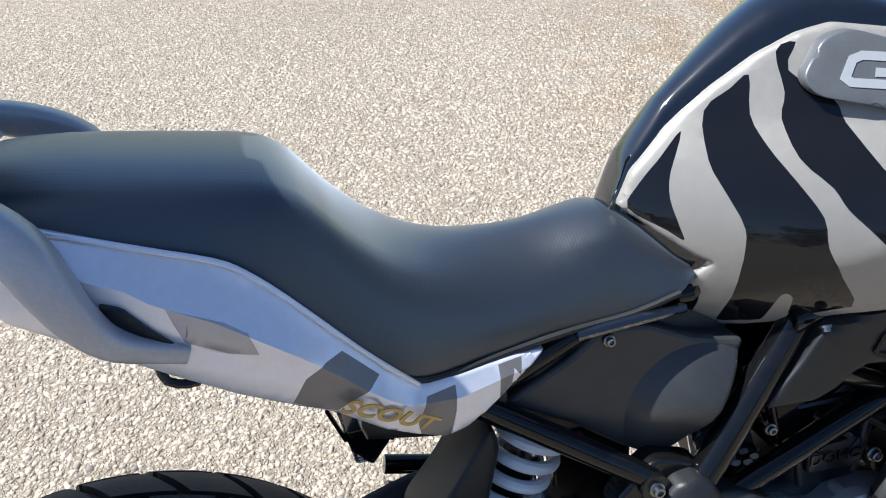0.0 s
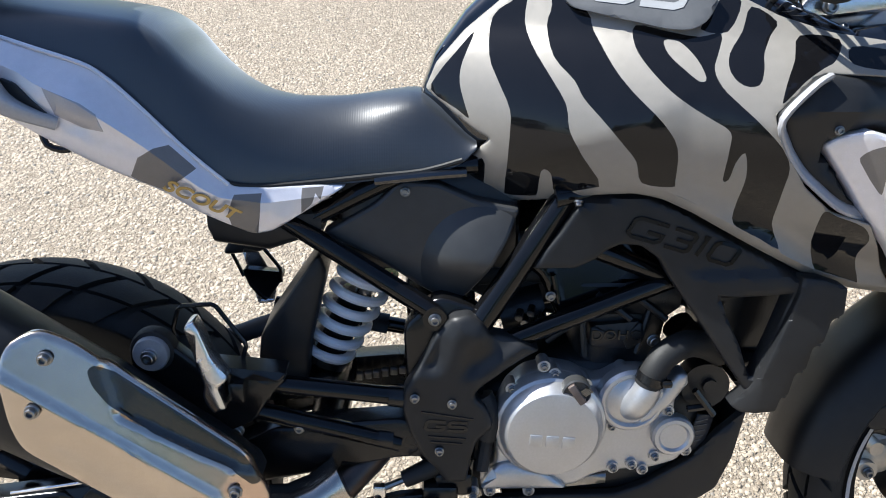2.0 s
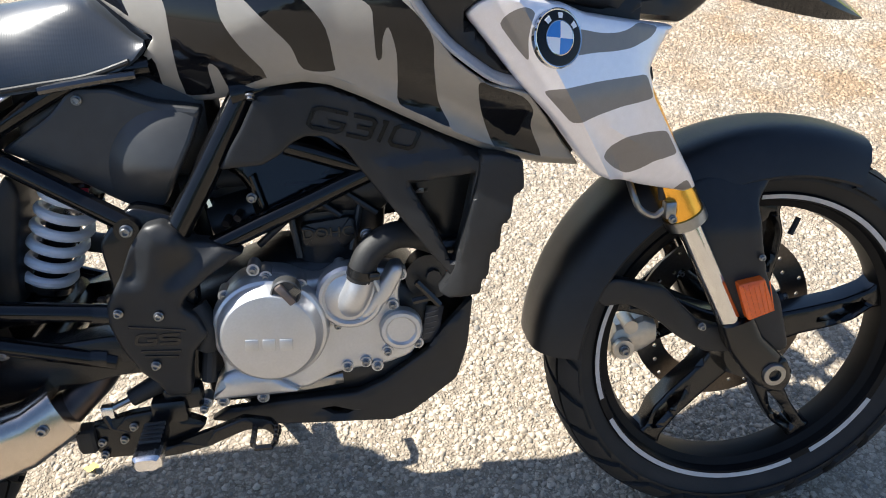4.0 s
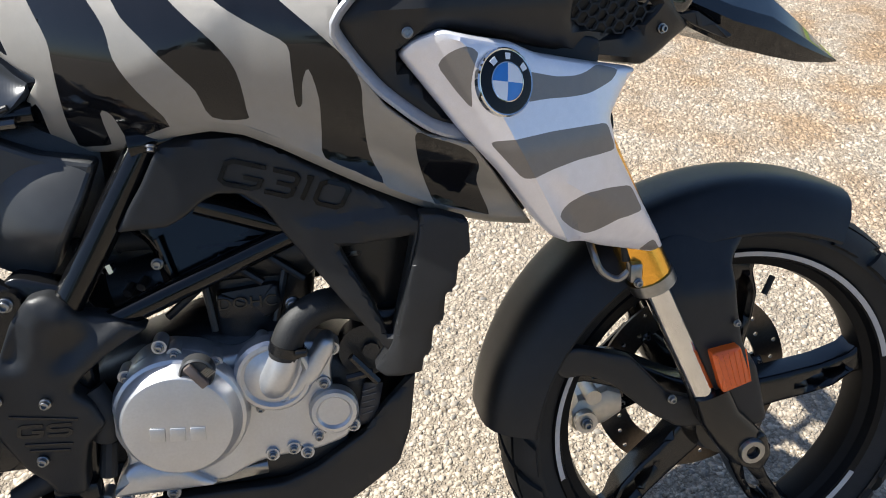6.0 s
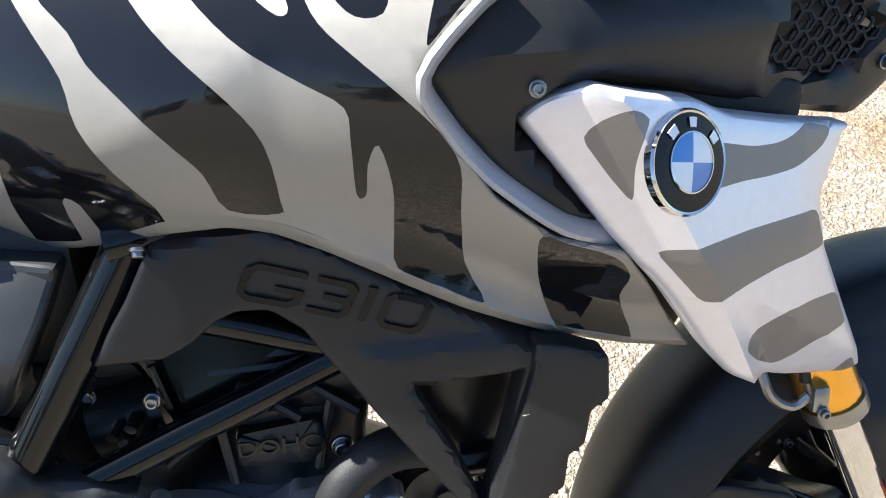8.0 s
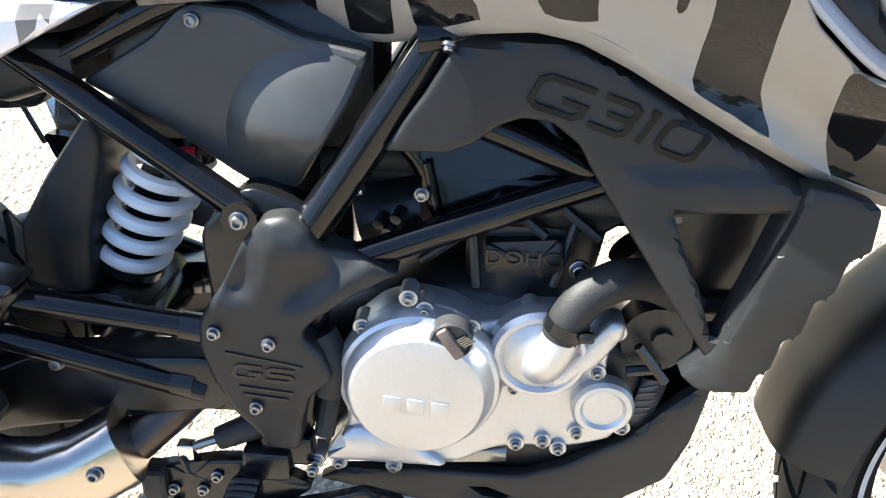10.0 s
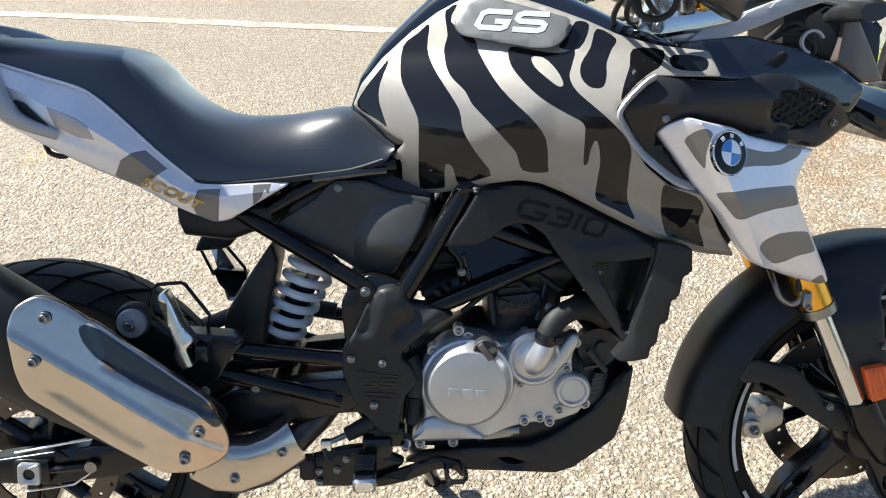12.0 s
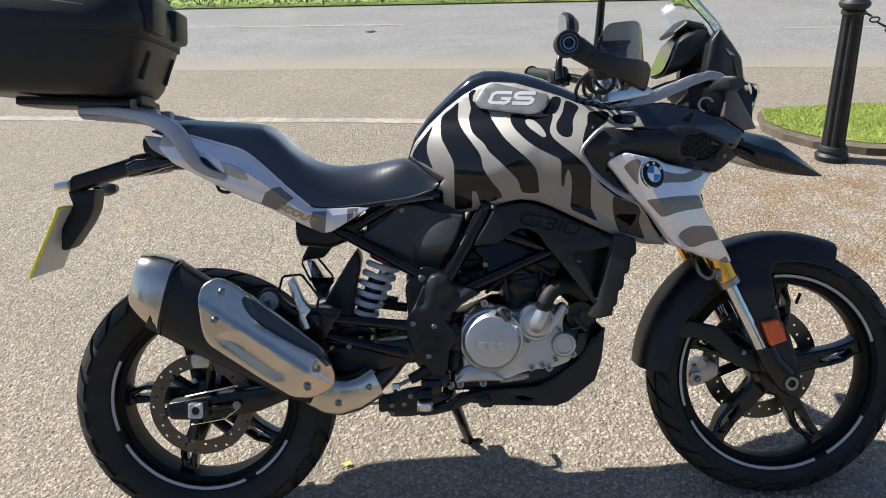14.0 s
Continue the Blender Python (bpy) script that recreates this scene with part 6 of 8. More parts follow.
block_word("embossed_number", "G310", (0.041, 0.028, 0.009, 0.029), 0.0255, 0.0080, 0.0048, EMBOSS_DARK, surface_pose(shroud_depth, 0.851, 0.7305, 0.0008, -13.5), shroud, "gloss black embossed characters", drape=lambda x, z: shroud_depth(x, z) - shroud_brow(x, z))
part("duct_wall", flat(round_corners([(0.875, 0.690), (1.010, 0.690), (1.000, 0.62), (0.978, 0.54), (0.950, 0.535), (0.90, 0.62)], 0.006), -0.100, -0.094, 0.001), BLACK_SATIN, shroud)
part("radiator", box(0.965, 1.000, -0.088, 0.088, 0.50, 0.70, 0.004), ENGINE_BLACK, bike, "black finned radiator")
fins = merge(*[box(0.960, 0.966, -0.085, 0.085, 0.51 + 0.006 * i, 0.5115 + 0.006 * i, 0) for i in range(31)])
part("radiator_core", fins, BLACK_SATIN, bike, kind="stuff")
part("fan_shroud", lathe([(0.02, 0.0), (0.075, 0.0), (0.08, 0.01), (0.08, 0.03)], (0.93, -0.01, 0.60), 'X', 28), ENGINE_BLACK, bike)
part("coolant_bottle", rod([(0.94, -0.10, 0.555), (0.985, -0.10, 0.555)], 0.014, 12), BLACK_SATIN, bike)
part("horn_tab", box(0.905, 0.93, -0.10, -0.095, 0.628, 0.640, 0.003), STEEL, bike)

# -- engine --
engine = part("engine", rings([section((x, 0, z), 0.070, h, (0, 1, 0), (0, 0, 1), 24, 4) for x, z, h in ((0.58, 0.43, 0.04), (0.61, 0.43, 0.075), (0.72, 0.44, 0.105), (0.82, 0.445, 0.10), (0.90, 0.43, 0.07), (0.92, 0.43, 0.04))]), ENGINE_BLACK, bike, "single-cylinder engine with silver clutch cover", angle=45)
cyl = []
for t, w, d in ((0.0, 0.062, 0.060), (0.3, 0.064, 0.062), (0.6, 0.066, 0.064), (1.0, 0.058, 0.058)):
    c = Vector((0.80, 0.0, 0.52)).lerp(Vector((0.815, 0, 0.66)), t)
    cyl.append(section(c, w, d, (1, 0, 0), (0, 1, 0), 24, 4))
part("cylinder", rings(cyl), ENGINE_BLACK, engine)
part("cylinder_head", rings([section((x, 0, 0.628), 0.068, h, (0, 1, 0), (0, 0, 1), 20, 5) for x, h in ((0.735, 0.02), (0.745, 0.032), (0.865, 0.034), (0.88, 0.02))]), ENGINE_BLACK, engine)
part("cam_cover", rings([section((0.808, 0, z), w, d, (1, 0, 0), (0, 1, 0), 24, 3.5) for z, w, d in ((0.655, 0.066, 0.066), (0.680, 0.062, 0.060), (0.695, 0.050, 0.048))]), ENGINE_BLACK, engine)
head_plate = part("head_boss", flat(round_corners([(0.757, 0.590), (0.828, 0.597), (0.832, 0.570), (0.815, 0.556), (0.757, 0.560)], 0.006), -0.078, -0.06, 0.004), ENGINE_BLACK, engine)
lettering("cast_lettering", "DOHC", 0.020, BLACK_SATIN, Matrix.Translation((0.792, -0.0788, 0.578)) @ pose(0, 0, 0, 90, 0, 0) @ Matrix.Diagonal((1.15, 1, 1, 1)), head_plate, 0.0010, 0, "raised cast letters")
for a, b in (((0.745, 0.61), (0.752, 0.545)), ((0.838, 0.61), (0.822, 0.55)), ((0.765, 0.635), (0.812, 0.600)), ((0.80, 0.645), (0.86, 0.60)), ((0.70, 0.565), (0.74, 0.60))):
    part("cast_rib", rod([(a[0], -0.066, a[1]), (b[0], -0.074, b[1])], 0.005, 8), ENGINE_BLACK, engine)
part("starter_housing", rod([(0.64, -0.02, 0.585), (0.70, -0.02, 0.60)], 0.035, 16), ENGINE_BLACK, engine)
part("intake_cover", panel(round_corners([(0.674, 0.705), (0.80, 0.724), (0.852, 0.668), (0.800, 0.636), (0.742, 0.600), (0.714, 0.598), (0.704, 0.618), (0.688, 0.654), (0.668, 0.670)], 0.008), lambda x, z: -0.058 - 0.16 * max(0, 0.70 - z) + 0.10 * max(0, 0.70 - x), 0.05, 0.012, roll=0.010), FRAME_BLACK, engine, "gloss black air intake cover")
part("intake_rib", rod([(0.703, -0.074, 0.664), (0.716, -0.078, 0.612)], [0.004, 0.003], 8), FRAME_BLACK, engine)
bolt(engine, 0.700, -0.080, 0.636, 0.0085)
bolt(engine, 0.844, -0.080, 0.571, 0.0115)
part("hose_crossing", rod([(0.606, -0.03, 0.648), (0.66, -0.035, 0.655), (0.72, -0.03, 0.650)], 0.015, 12, 3), BLACK_RUBBER, engine)
part("hose_clip", rod([(0.642, -0.034, 0.653), (0.652, -0.035, 0.654)], 0.0165, 12), STEEL, engine)
part("throttle_cable", rod([(0.60, -0.05, 0.60), (0.63, -0.075, 0.575), (0.66, -0.07, 0.565), (0.70, -0.06, 0.60)], 0.0045, 8, 5), BLACK_RUBBER, engine)
for x, z in ((0.660, 0.600), (0.676, 0.606), (0.690, 0.596), (0.668, 0.592), (0.683, 0.590)):
    part("injector_nut", rod([(x, -0.070, z), (x + 0.004, -0.055, z + 0.004)], 0.0055, 8), STEEL, engine)
part("throttle_body", rings([section((x, 0.02, z), 0.045, h, (0, 1, 0), (0, 0, 1), 18, 3.5) for x, z, h in ((0.60, 0.645, 0.03), (0.625, 0.645, 0.045), (0.70, 0.640, 0.048), (0.745, 0.635, 0.035))]), ENGINE_BLACK, engine)
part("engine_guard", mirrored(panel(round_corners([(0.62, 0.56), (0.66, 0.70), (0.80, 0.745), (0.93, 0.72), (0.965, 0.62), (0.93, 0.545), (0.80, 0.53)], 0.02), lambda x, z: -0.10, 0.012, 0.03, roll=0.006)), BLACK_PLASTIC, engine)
part("intake_pipe", rod([(0.635, -0.03, 0.625), (0.644, -0.03, 0.585)], 0.009, 10), CHROME, engine)

COVER = [(0.646, 0.512), (0.668, 0.532), (0.700, 0.541), (0.735, 0.534), (0.756, 0.520), (0.775, 0.518), (0.800, 0.530), (0.840, 0.530), (0.878, 0.522), (0.888, 0.512), (0.880, 0.488), (0.880, 0.452), (0.898, 0.432), (0.903, 0.408), (0.893, 0.388), (0.856, 0.376), (0.798, 0.372), (0.741, 0.357), (0.612, 0.357), (0.616, 0.372), (0.634, 0.398), (0.630, 0.440), (0.632, 0.480)]


def cover_depth(x, z):
    return -0.090 - 0.012 * max(0, min(1, (0.775 - x) / 0.03)) + 0.02 * max(0, x - 0.87)


clutch = part("clutch_cover", panel(round_corners(COVER, 0.008, 3), cover_depth, 0.03, 0.009, roll=0.006), CAST_ALU, engine, "cast silver clutch and pump cover", angle=40)
part("cover_dome", lathe([(0.079, -0.100), (0.077, -0.110), (0.0745, -0.1155), (0.0705, -0.118), (0.062, -0.134), (0.0605, -0.1355), (0.057, -0.1362), (0.0, -0.1365)], (0.704, 0, 0.459), n=72), CAST_ALU, clutch, "round silver dome", angle=25)
part("cover_foot", panel(round_corners([(0.610, 0.357), (0.735, 0.357), (0.70, 0.385), (0.65, 0.40), (0.632, 0.395)], 0.008), lambda x, z: -0.112 + 0.25 * max(0, z - 0.385), 0.02, 0.014, roll=0.007), CAST_ALU, clutch)
for k in range(3):
    mark = box(-0.0085, 0.0085, -0.0011, 0.0011, -0.0085, 0.0085, 0.001, 2)
    mark.transform(Matrix.Translation((0.681 + 0.022 * k, -0.1370, 0.452 - 0.002 * k)) @ pose(0, 0, 0, 0, 5, 0))
    part("cast_mark", mark, CAST_ALU, clutch)
cap = part("filler_cap", lathe([(0.0195, -0.117), (0.0195, -0.132), (0.0175, -0.134), (0.0155, -0.132), (0.0, -0.132)], (0.7325, 0, 0.520), n=28), SIDE_PLASTIC, clutch, "dark oil filler cap")
capbar = box(-0.0160, 0.0160, -0.009, 0.0, -0.0052, 0.0052, 0.002)
capbar.transform(Matrix.Translation((0.7325, -0.130, 0.520)) @ pose(0, 0, 0, 0, 55, 0))
part("cap_grip", capbar, BEZEL_GREY, cap, "worn grey-brown grip bar")
for i in range(5):
    g = box(-0.0006, 0.0006, -0.001, 0.001, -0.006, 0.006, 0)
    g.transform(Matrix.Translation((0.740 + 0.0022 * i, -0.1332, 0.5245 - 0.0012 * i)) @ pose(0, 0, 0, 0, 55, 0))
    part("cap_rib", g, STEEL, cap)
pump = part("pump_housing", lathe([(0.047, -0.09), (0.046, -0.106), (0.042, -0.111), (0.038, -0.1115), (0.034, -0.108), (0.022, -0.113), (0.0, -0.116)], (0.814, 0, 0.494), n=40), CAST_ALU, clutch, "silver water pump housing")
part("pump_outlet", rod([(0.812, -0.104, 0.480), (0.817, -0.115, 0.493), (0.826, -0.120, 0.512), (0.833, -0.120, 0.532)], [0.016, 0.0195, 0.0190, 0.0172], 20, 4), CAST_ALU, pump)
part("pump_arm", panel(round_corners([(0.812, 0.455), (0.838, 0.462), (0.866, 0.486), (0.888, 0.522), (0.886, 0.536), (0.872, 0.537), (0.852, 0.508), (0.832, 0.480)], 0.009), lambda x, z: -0.112, 0.02, 0.010, roll=0.007), CAST_ALU, pump)
part("pump_boss", lathe([(0.030, -0.086), (0.030, -0.100), (0.027, -0.104), (0.022, -0.1045), (0.019, -0.101), (0.0, -0.101)], (0.879, 0, 0.434), n=32), CAST_ALU, clutch)
hose = part("coolant_hose", rod([(0.830, -0.120, 0.526), (0.836, -0.120, 0.547), (0.850, -0.115, 0.566), (0.878, -0.105, 0.577), (0.908, -0.092, 0.570), (0.940, -0.072, 0.548)], 0.0185, 18, 5), BLACK_RUBBER, engine, "black rubber coolant hose")
part("hose_clamp", rod([(0.8310, -0.120, 0.531), (0.8345, -0.120, 0.542)], 0.0200, 18), BLACK_SATIN, hose)
part("clamp_screw", box(0.842, 0.856, -0.142, -0.130, 0.531, 0.540, 0.003), BLACK_SATIN, hose)
for x, z in ((0.650, 0.513), (0.692, 0.546), (0.707, 0.535), (0.750, 0.518), (0.781, 0.510), (0.803, 0.530), (0.793, 0.447), (0.884, 0.515), (0.870, 0.470), (0.872, 0.447), (0.901, 0.407), (0.858, 0.398), (0.826, 0.385), (0.800, 0.380), (0.762, 0.420), (0.842, 0.377), (0.625, 0.352), (0.602, 0.352), (0.68, 0.352)):
    part("screw_boss", lathe([(0.0085, cover_depth(x, z) + 0.02), (0.0085, cover_depth(x, z) - 0.004), (0, cover_depth(x, z) - 0.004)], (x, 0, z), n=14), CAST_ALU, clutch)
    bolt(clutch, x, cover_depth(x, z) - 0.006, z, 0.0068)
part("case_sticker", panel([(0.722, 0.345), (0.792, 0.352), (0.792, 0.367), (0.722, 0.360)], lambda x, z: -0.090, 0.004, 0.02, roll=0.001), STEEL, engine, "scuffed metal identification label")
part("crankcase_lower", box(0.60, 0.90, -0.070, 0.070, 0.325, 0.38, 0.012), ENGINE_BLACK, engine)
part("regulator", rod([(0.925, -0.075, 0.498), (0.925, -0.045, 0.498)], 0.034, 20), ENGINE_BLACK, engine)
part("regulator_nut", rod([(0.930, -0.082, 0.500), (0.930, -0.07, 0.500)], 0.011, 8), ENGINE_BLACK, engine)
part("bracket_strap", merge(rod([(0.905, -0.09, 0.500), (0.935, -0.09, 0.462)], 0.005, 6), rod([(0.898, -0.088, 0.47), (0.93, -0.088, 0.475)], 0.005, 6)), BLACK_SATIN, engine)
sticker = part("side_sticker", panel([(0.905, 0.395), (0.93, 0.40), (0.942, 0.452), (0.918, 0.455)], lambda x, z: -0.078, 0.003, 0.02, roll=0.0005), STICKER, engine, "black printed label")
strokes("sticker_print", [(-0.010, 0.016, 0.006, 0.020), (-0.011, 0.009, 0.006, 0.012), (-0.012, 0.0, 0.004, 0.003), (-0.013, -0.008, 0.002, -0.006), (-0.013, -0.016, 0.0, -0.013)], 0.0016, PAD_GREY, Matrix.Translation((0.926, -0.0788, 0.428)) @ pose(0, 0, 0, 90, 0, 0), sticker, 0.0003)

BELLY = [(0.598, 0.309), (0.621, 0.323), (0.700, 0.330), (0.808, 0.330), (0.851, 0.347), (0.913, 0.389), (0.944, 0.430), (0.982, 0.470), (0.972, 0.389), (0.955, 0.338), (0.886, 0.287), (0.857, 0.278), (0.699, 0.290)]
VENT = [(0.755, 0.309), (0.775, 0.310), (0.803, 0.300), (0.792, 0.295), (0.772, 0.297)]
for sgn in (1, -1):
    bm = panel(round_corners(BELLY, 0.006, 2), lambda x, z: -0.086 - 0.05 * max(0, z - 0.36), 0.010, 0.016, holes=[VENT], roll=0.004)
    part("belly_pan_side", bm if sgn == 1 else mirrored(bm), BLACK_PLASTIC, bike, "matt black belly pan", angle=40)
part("belly_pan", rings([[(x, y, z) for y, z in ((-0.078, z0), (-0.06, z0 - 0.008), (0.06, z0 - 0.008), (0.078, z0), (0.06, z0 + 0.004), (-0.06, z0 + 0.004))] for x, z0 in ((0.65, 0.302), (0.70, 0.293), (0.857, 0.283), (0.886, 0.292), (0.955, 0.342), (0.972, 0.395), (0.98, 0.46))]), BLACK_PLASTIC, bike, angle=40)

# -- rider's footrest, brake pedal, stand --
plate_r = part("footrest_plate", flat(round_corners([(0.430, 0.335), (0.452, 0.340), (0.500, 0.352), (0.545, 0.356), (0.60, 0.326), (0.592, 0.318), (0.560, 0.290), (0.50, 0.285), (0.455, 0.287)], 0.006), -0.118, -0.104, 0.003), BLACK_SATIN, bike, "black footrest plate")
for x, z in ((0.458, 0.316), (0.458, 0.296), (0.488, 0.317), (0.504, 0.336), (0.601, 0.352)):
    bolt(plate_r, x, -0.121, z, 0.0075)
peg_bm = rings([section((0.538, y, z), w, h, (1, 0, 0), (0, 0, 1), 14, 4) for y, z, w, h in ((-0.12, 0.338, 0.012, 0.009), (-0.135, 0.338, 0.017, 0.011), (-0.198, 0.334, 0.018, 0.011), (-0.206, 0.333, 0.014, 0.008))])
foot = part("rider_footrest", peg_bm, BLACK_SATIN, plate_r, "worn metal footrest with rubber pad")
part("footrest_rubber", merge(*[box(0.524, 0.552, -0.136 - 0.009 * i - 0.006, -0.136 - 0.009 * i, 0.345 - 0.0005 * i, 0.351 - 0.0005 * i, 0.0015) for i in range(5)]), SIDE_PLASTIC, foot, "worn grey rubber pad")
part("footrest_end", rings([section((0.538, y, z), w, h, (1, 0, 0), (0, 0, 1), 14, 4) for y, z, w, h in ((-0.182, 0.3335, 0.0188, 0.0122), (-0.203, 0.333, 0.0188, 0.0120), (-0.209, 0.333, 0.014, 0.008))]), BRIGHT_ALU, foot, "scuffed bare end")
part("footrest_hanger", merge(box(0.530, 0.580, -0.125, -0.085, 0.335, 0.372, 0.008), box(0.548, 0.60, -0.115, -0.09, 0.35, 0.385, 0.006)), BLACK_SATIN, plate_r)
part("brake_pedal", flat(round_corners([(0.520, 0.300), (0.560, 0.308), (0.616, 0.325), (0.653, 0.338), (0.690, 0.328), (0.702, 0.304), (0.692, 0.302), (0.680, 0.316), (0.655, 0.318), (0.603, 0.298), (0.562, 0.290), (0.525, 0.288)], 0.005), -0.132, -0.123, 0.003), BLACK_SATIN, plate_r, "black brake pedal")
tips = [box(0.664, 0.670, -0.140 - 0.011 * i, -0.136 - 0.011 * i, 0.318, 0.327, 0.001, 1) for i in range(4)] + [box(0.694, 0.700, -0.140 - 0.011 * i, -0.136 - 0.011 * i, 0.318, 0.327, 0.001, 1) for i in range(4)]
part("pedal_tread", merge(rod([(0.667, -0.125, 0.322), (0.667, -0.168, 0.321), (0.672, -0.178, 0.320), (0.692, -0.178, 0.320), (0.697, -0.168, 0.321), (0.697, -0.125, 0.314)], 0.0042, 8), *tips), BLACK_SATIN, plate_r, "toothed steel pedal tread")
cyl_ = part("brake_master_cylinder", rod([(0.505, -0.105, 0.372), (0.55, -0.10, 0.392)], [0.012, 0.015], 12), BLACK_RUBBER, plate_r)
part("push_rod", rod([(0.470, -0.108, 0.358), (0.505, -0.105, 0.372)], 0.005, 8), STEEL, cyl_)
part("clevis", box(0.462, 0.480, -0.114, -0.100, 0.346, 0.366, 0.003), BRIGHT_ALU, cyl_)
part("lever_arm", rod([(0.470, -0.110, 0.352), (0.475, -0.112, 0.335), (0.500, -0.112, 0.325)], 0.008, 8, squash=0.6), BLACK_SATIN, plate_r)
part("rubber_end", rings([section((x, -0.115, 0.322), h, w, (0, 0, 1), (0, 1, 0), 14, 4) for x, h, w in ((0.428, 0.016, 0.012), (0.432, 0.020, 0.015), (0.448, 0.020, 0.015), (0.452, 0.016, 0.012))]), BLACK_RUBBER, plate_r)
part("return_rod", rod([(0.395, -0.112, 0.320), (0.43, -0.114, 0.322)], 0.0035, 8), STEEL, plate_r)
stand = part("side_stand", rod([(0.60, 0.070, 0.290), (0.625, 0.145, 0.20), (0.655, 0.252, 0.082)], [0.017, 0.015, 0.013], 12), BLACK_SATIN, bike, "black side stand carrying the leaning machine")
part("stand_foot", rings([section((0.660, 0.262, z), 0.030, 0.022, (1, 0, 0), (0, 0.96, -0.29), 14, 3) for z in (0.0745, 0.084)]), BLACK_SATIN, stand)
part("stand_spring", rod([(0.59, 0.095, 0.30), (0.635, 0.15, 0.20)], 0.006, 8), STEEL, stand)
part("gear_pedal", rod([(0.56, 0.11, 0.31), (0.62, 0.13, 0.30), (0.70, 0.13, 0.305), (0.705, 0.18, 0.305)], 0.007, 8, 3), BLACK_SATIN, bike)
part("far_footrest", rings([section((0.538, y, z), w, h, (1, 0, 0), (0, 0, 1), 14, 4) for y, z, w, h in ((0.10, 0.338, 0.012, 0.009), (0.135, 0.338, 0.017, 0.011), (0.225, 0.332, 0.018, 0.011), (0.235, 0.331, 0.014, 0.008))]), BRIGHT_ALU, bike)

# -- front fork, mudguard, brake --
steer = Vector((-0.47, 0, 1.0)).normalized()
for sgn in (-1, 1):
    base = Vector((1.375, sgn * 0.100, 0.355))
    up_at = lambda d: tuple(base + steer * d)
    fork = part("fork_leg", rod([up_at(0.03), up_at(0.27)], 0.0172, 20), CHROME, bike, "chromed fork slider in a gold upper tube")
    part("gold_tube", rod([up_at(0.238), up_at(0.58)], 0.0275, 22), GOLD, fork, "gold anodised upper tube")
    part("seal_ring", rod([up_at(0.224), up_at(0.240)], [0.0292, 0.0298], 22), STEEL, fork, "bright dust seal collar")
    part("fork_bottom", rings([section(Vector(c), w, d, (1, 0, 0.3), (0, 1, 0), 16, 3.4) for c, w, d in (((1.362, sgn * 0.100, 0.40), 0.024, 0.022), ((1.376, sgn * 0.100, 0.365), 0.026, 0.024), ((1.40, sgn * 0.101, 0.335), 0.030, 0.022), ((1.425, sgn * 0.101, 0.300), 0.030, 0.020), ((1.435, sgn * 0.101, 0.285), 0.020, 0.014))]), BLACK_SATIN, fork, "black cast fork bottom")
part("front_axle", lathe([(0.0095, -0.06), (0.0095, -0.128), (0.0165, -0.128), (0.0185, -0.124), (0.0185, -0.10), (0.012, -0.06)], (1.42, 0, 0.312), n=28), STEEL, bike, "hollow steel front axle")
part("axle_bore", lathe([(0, -0.115), (0.0095, -0.115)], (1.42, 0, 0.312), n=20), BLACK_SATIN, bike)
part("pinch_tab", flat(round_corners([(1.37, 0.345), (1.44, 0.335), (1.452, 0.30), (1.44, 0.275), (1.41, 0.285), (1.39, 0.32)], 0.008), -0.122, -0.085, 0.005), BLACK_SATIN, bike)


def sector(r, w, a0, a1, sag, n=40, lip=0.012):
    """A mudguard: an arch over the tyre with turned-down sides."""
    prof = []
    for i in range(13):
        s = -1 + 2 * i / 12
        prof.append((r - sag * abs(s) ** 4.2, w * (s if abs(s) < 0.8 else math.copysign(0.8 + (abs(s) - 0.8) * 0.7, s))))
    inner = [(q - 0.004, h * 0.97) for q, h in reversed(prof)]
    return lathe(prof + inner, (FC[0], 0, FC[2]), n=n, start=a0, sweep=a1 - a0, closed_profile=True)


guard = part("front_mudguard", sector(0.353, 0.088, radians(66), radians(174), 0.062), BLACK_PLASTIC, bike, "long matt black front mudguard", angle=40)
STAY = [(1.268, 0.575), (1.285, 0.600), (1.31, 0.612), (1.375, 0.618), (1.410, 0.606), (1.385, 0.575), (1.388, 0.53), (1.402, 0.465), (1.425, 0.43), (1.448, 0.345), (1.415, 0.335), (1.388, 0.375), (1.378, 0.40), (1.350, 0.400), (1.312, 0.510), (1.285, 0.535)]
part("mudguard_stay", panel(round_corners(STAY, 0.010, 3), lambda x, z: -0.074 - 0.035 * max(0, min(1, (x - 1.20) / 0.12)) * min(1, max(0, (0.615 - z) / 0.07)), 0.010, 0.012, roll=0.006), BLACK_PLASTIC, guard, "black mudguard stay and fork shield", angle=40)
part("mudguard_stay", mirrored(panel(round_corners(STAY, 0.010, 3), lambda x, z: -0.074 - 0.03 * max(0, min(1, (x - 1.20) / 0.12)), 0.010, 0.02, roll=0.006)), BLACK_PLASTIC, guard, angle=40)
STAY_ARM = [(1.152, 0.455), (1.190, 0.470), (1.262, 0.450), (1.316, 0.390), (1.372, 0.372), (1.372, 0.335), (1.330, 0.338), (1.287, 0.366), (1.238, 0.412), (1.205, 0.428), (1.172, 0.426)]
part("stay_arm", panel(round_corners(STAY_ARM, 0.008, 3), lambda x, z: -0.078 - 0.06 * max(0, x - 1.2), 0.010, 0.012, roll=0.004), BLACK_PLASTIC, guard)
bolt(guard, 1.318, -0.092, 0.386, 0.0075)
bolt(guard, 1.388, -0.113, 0.498, 0.006)
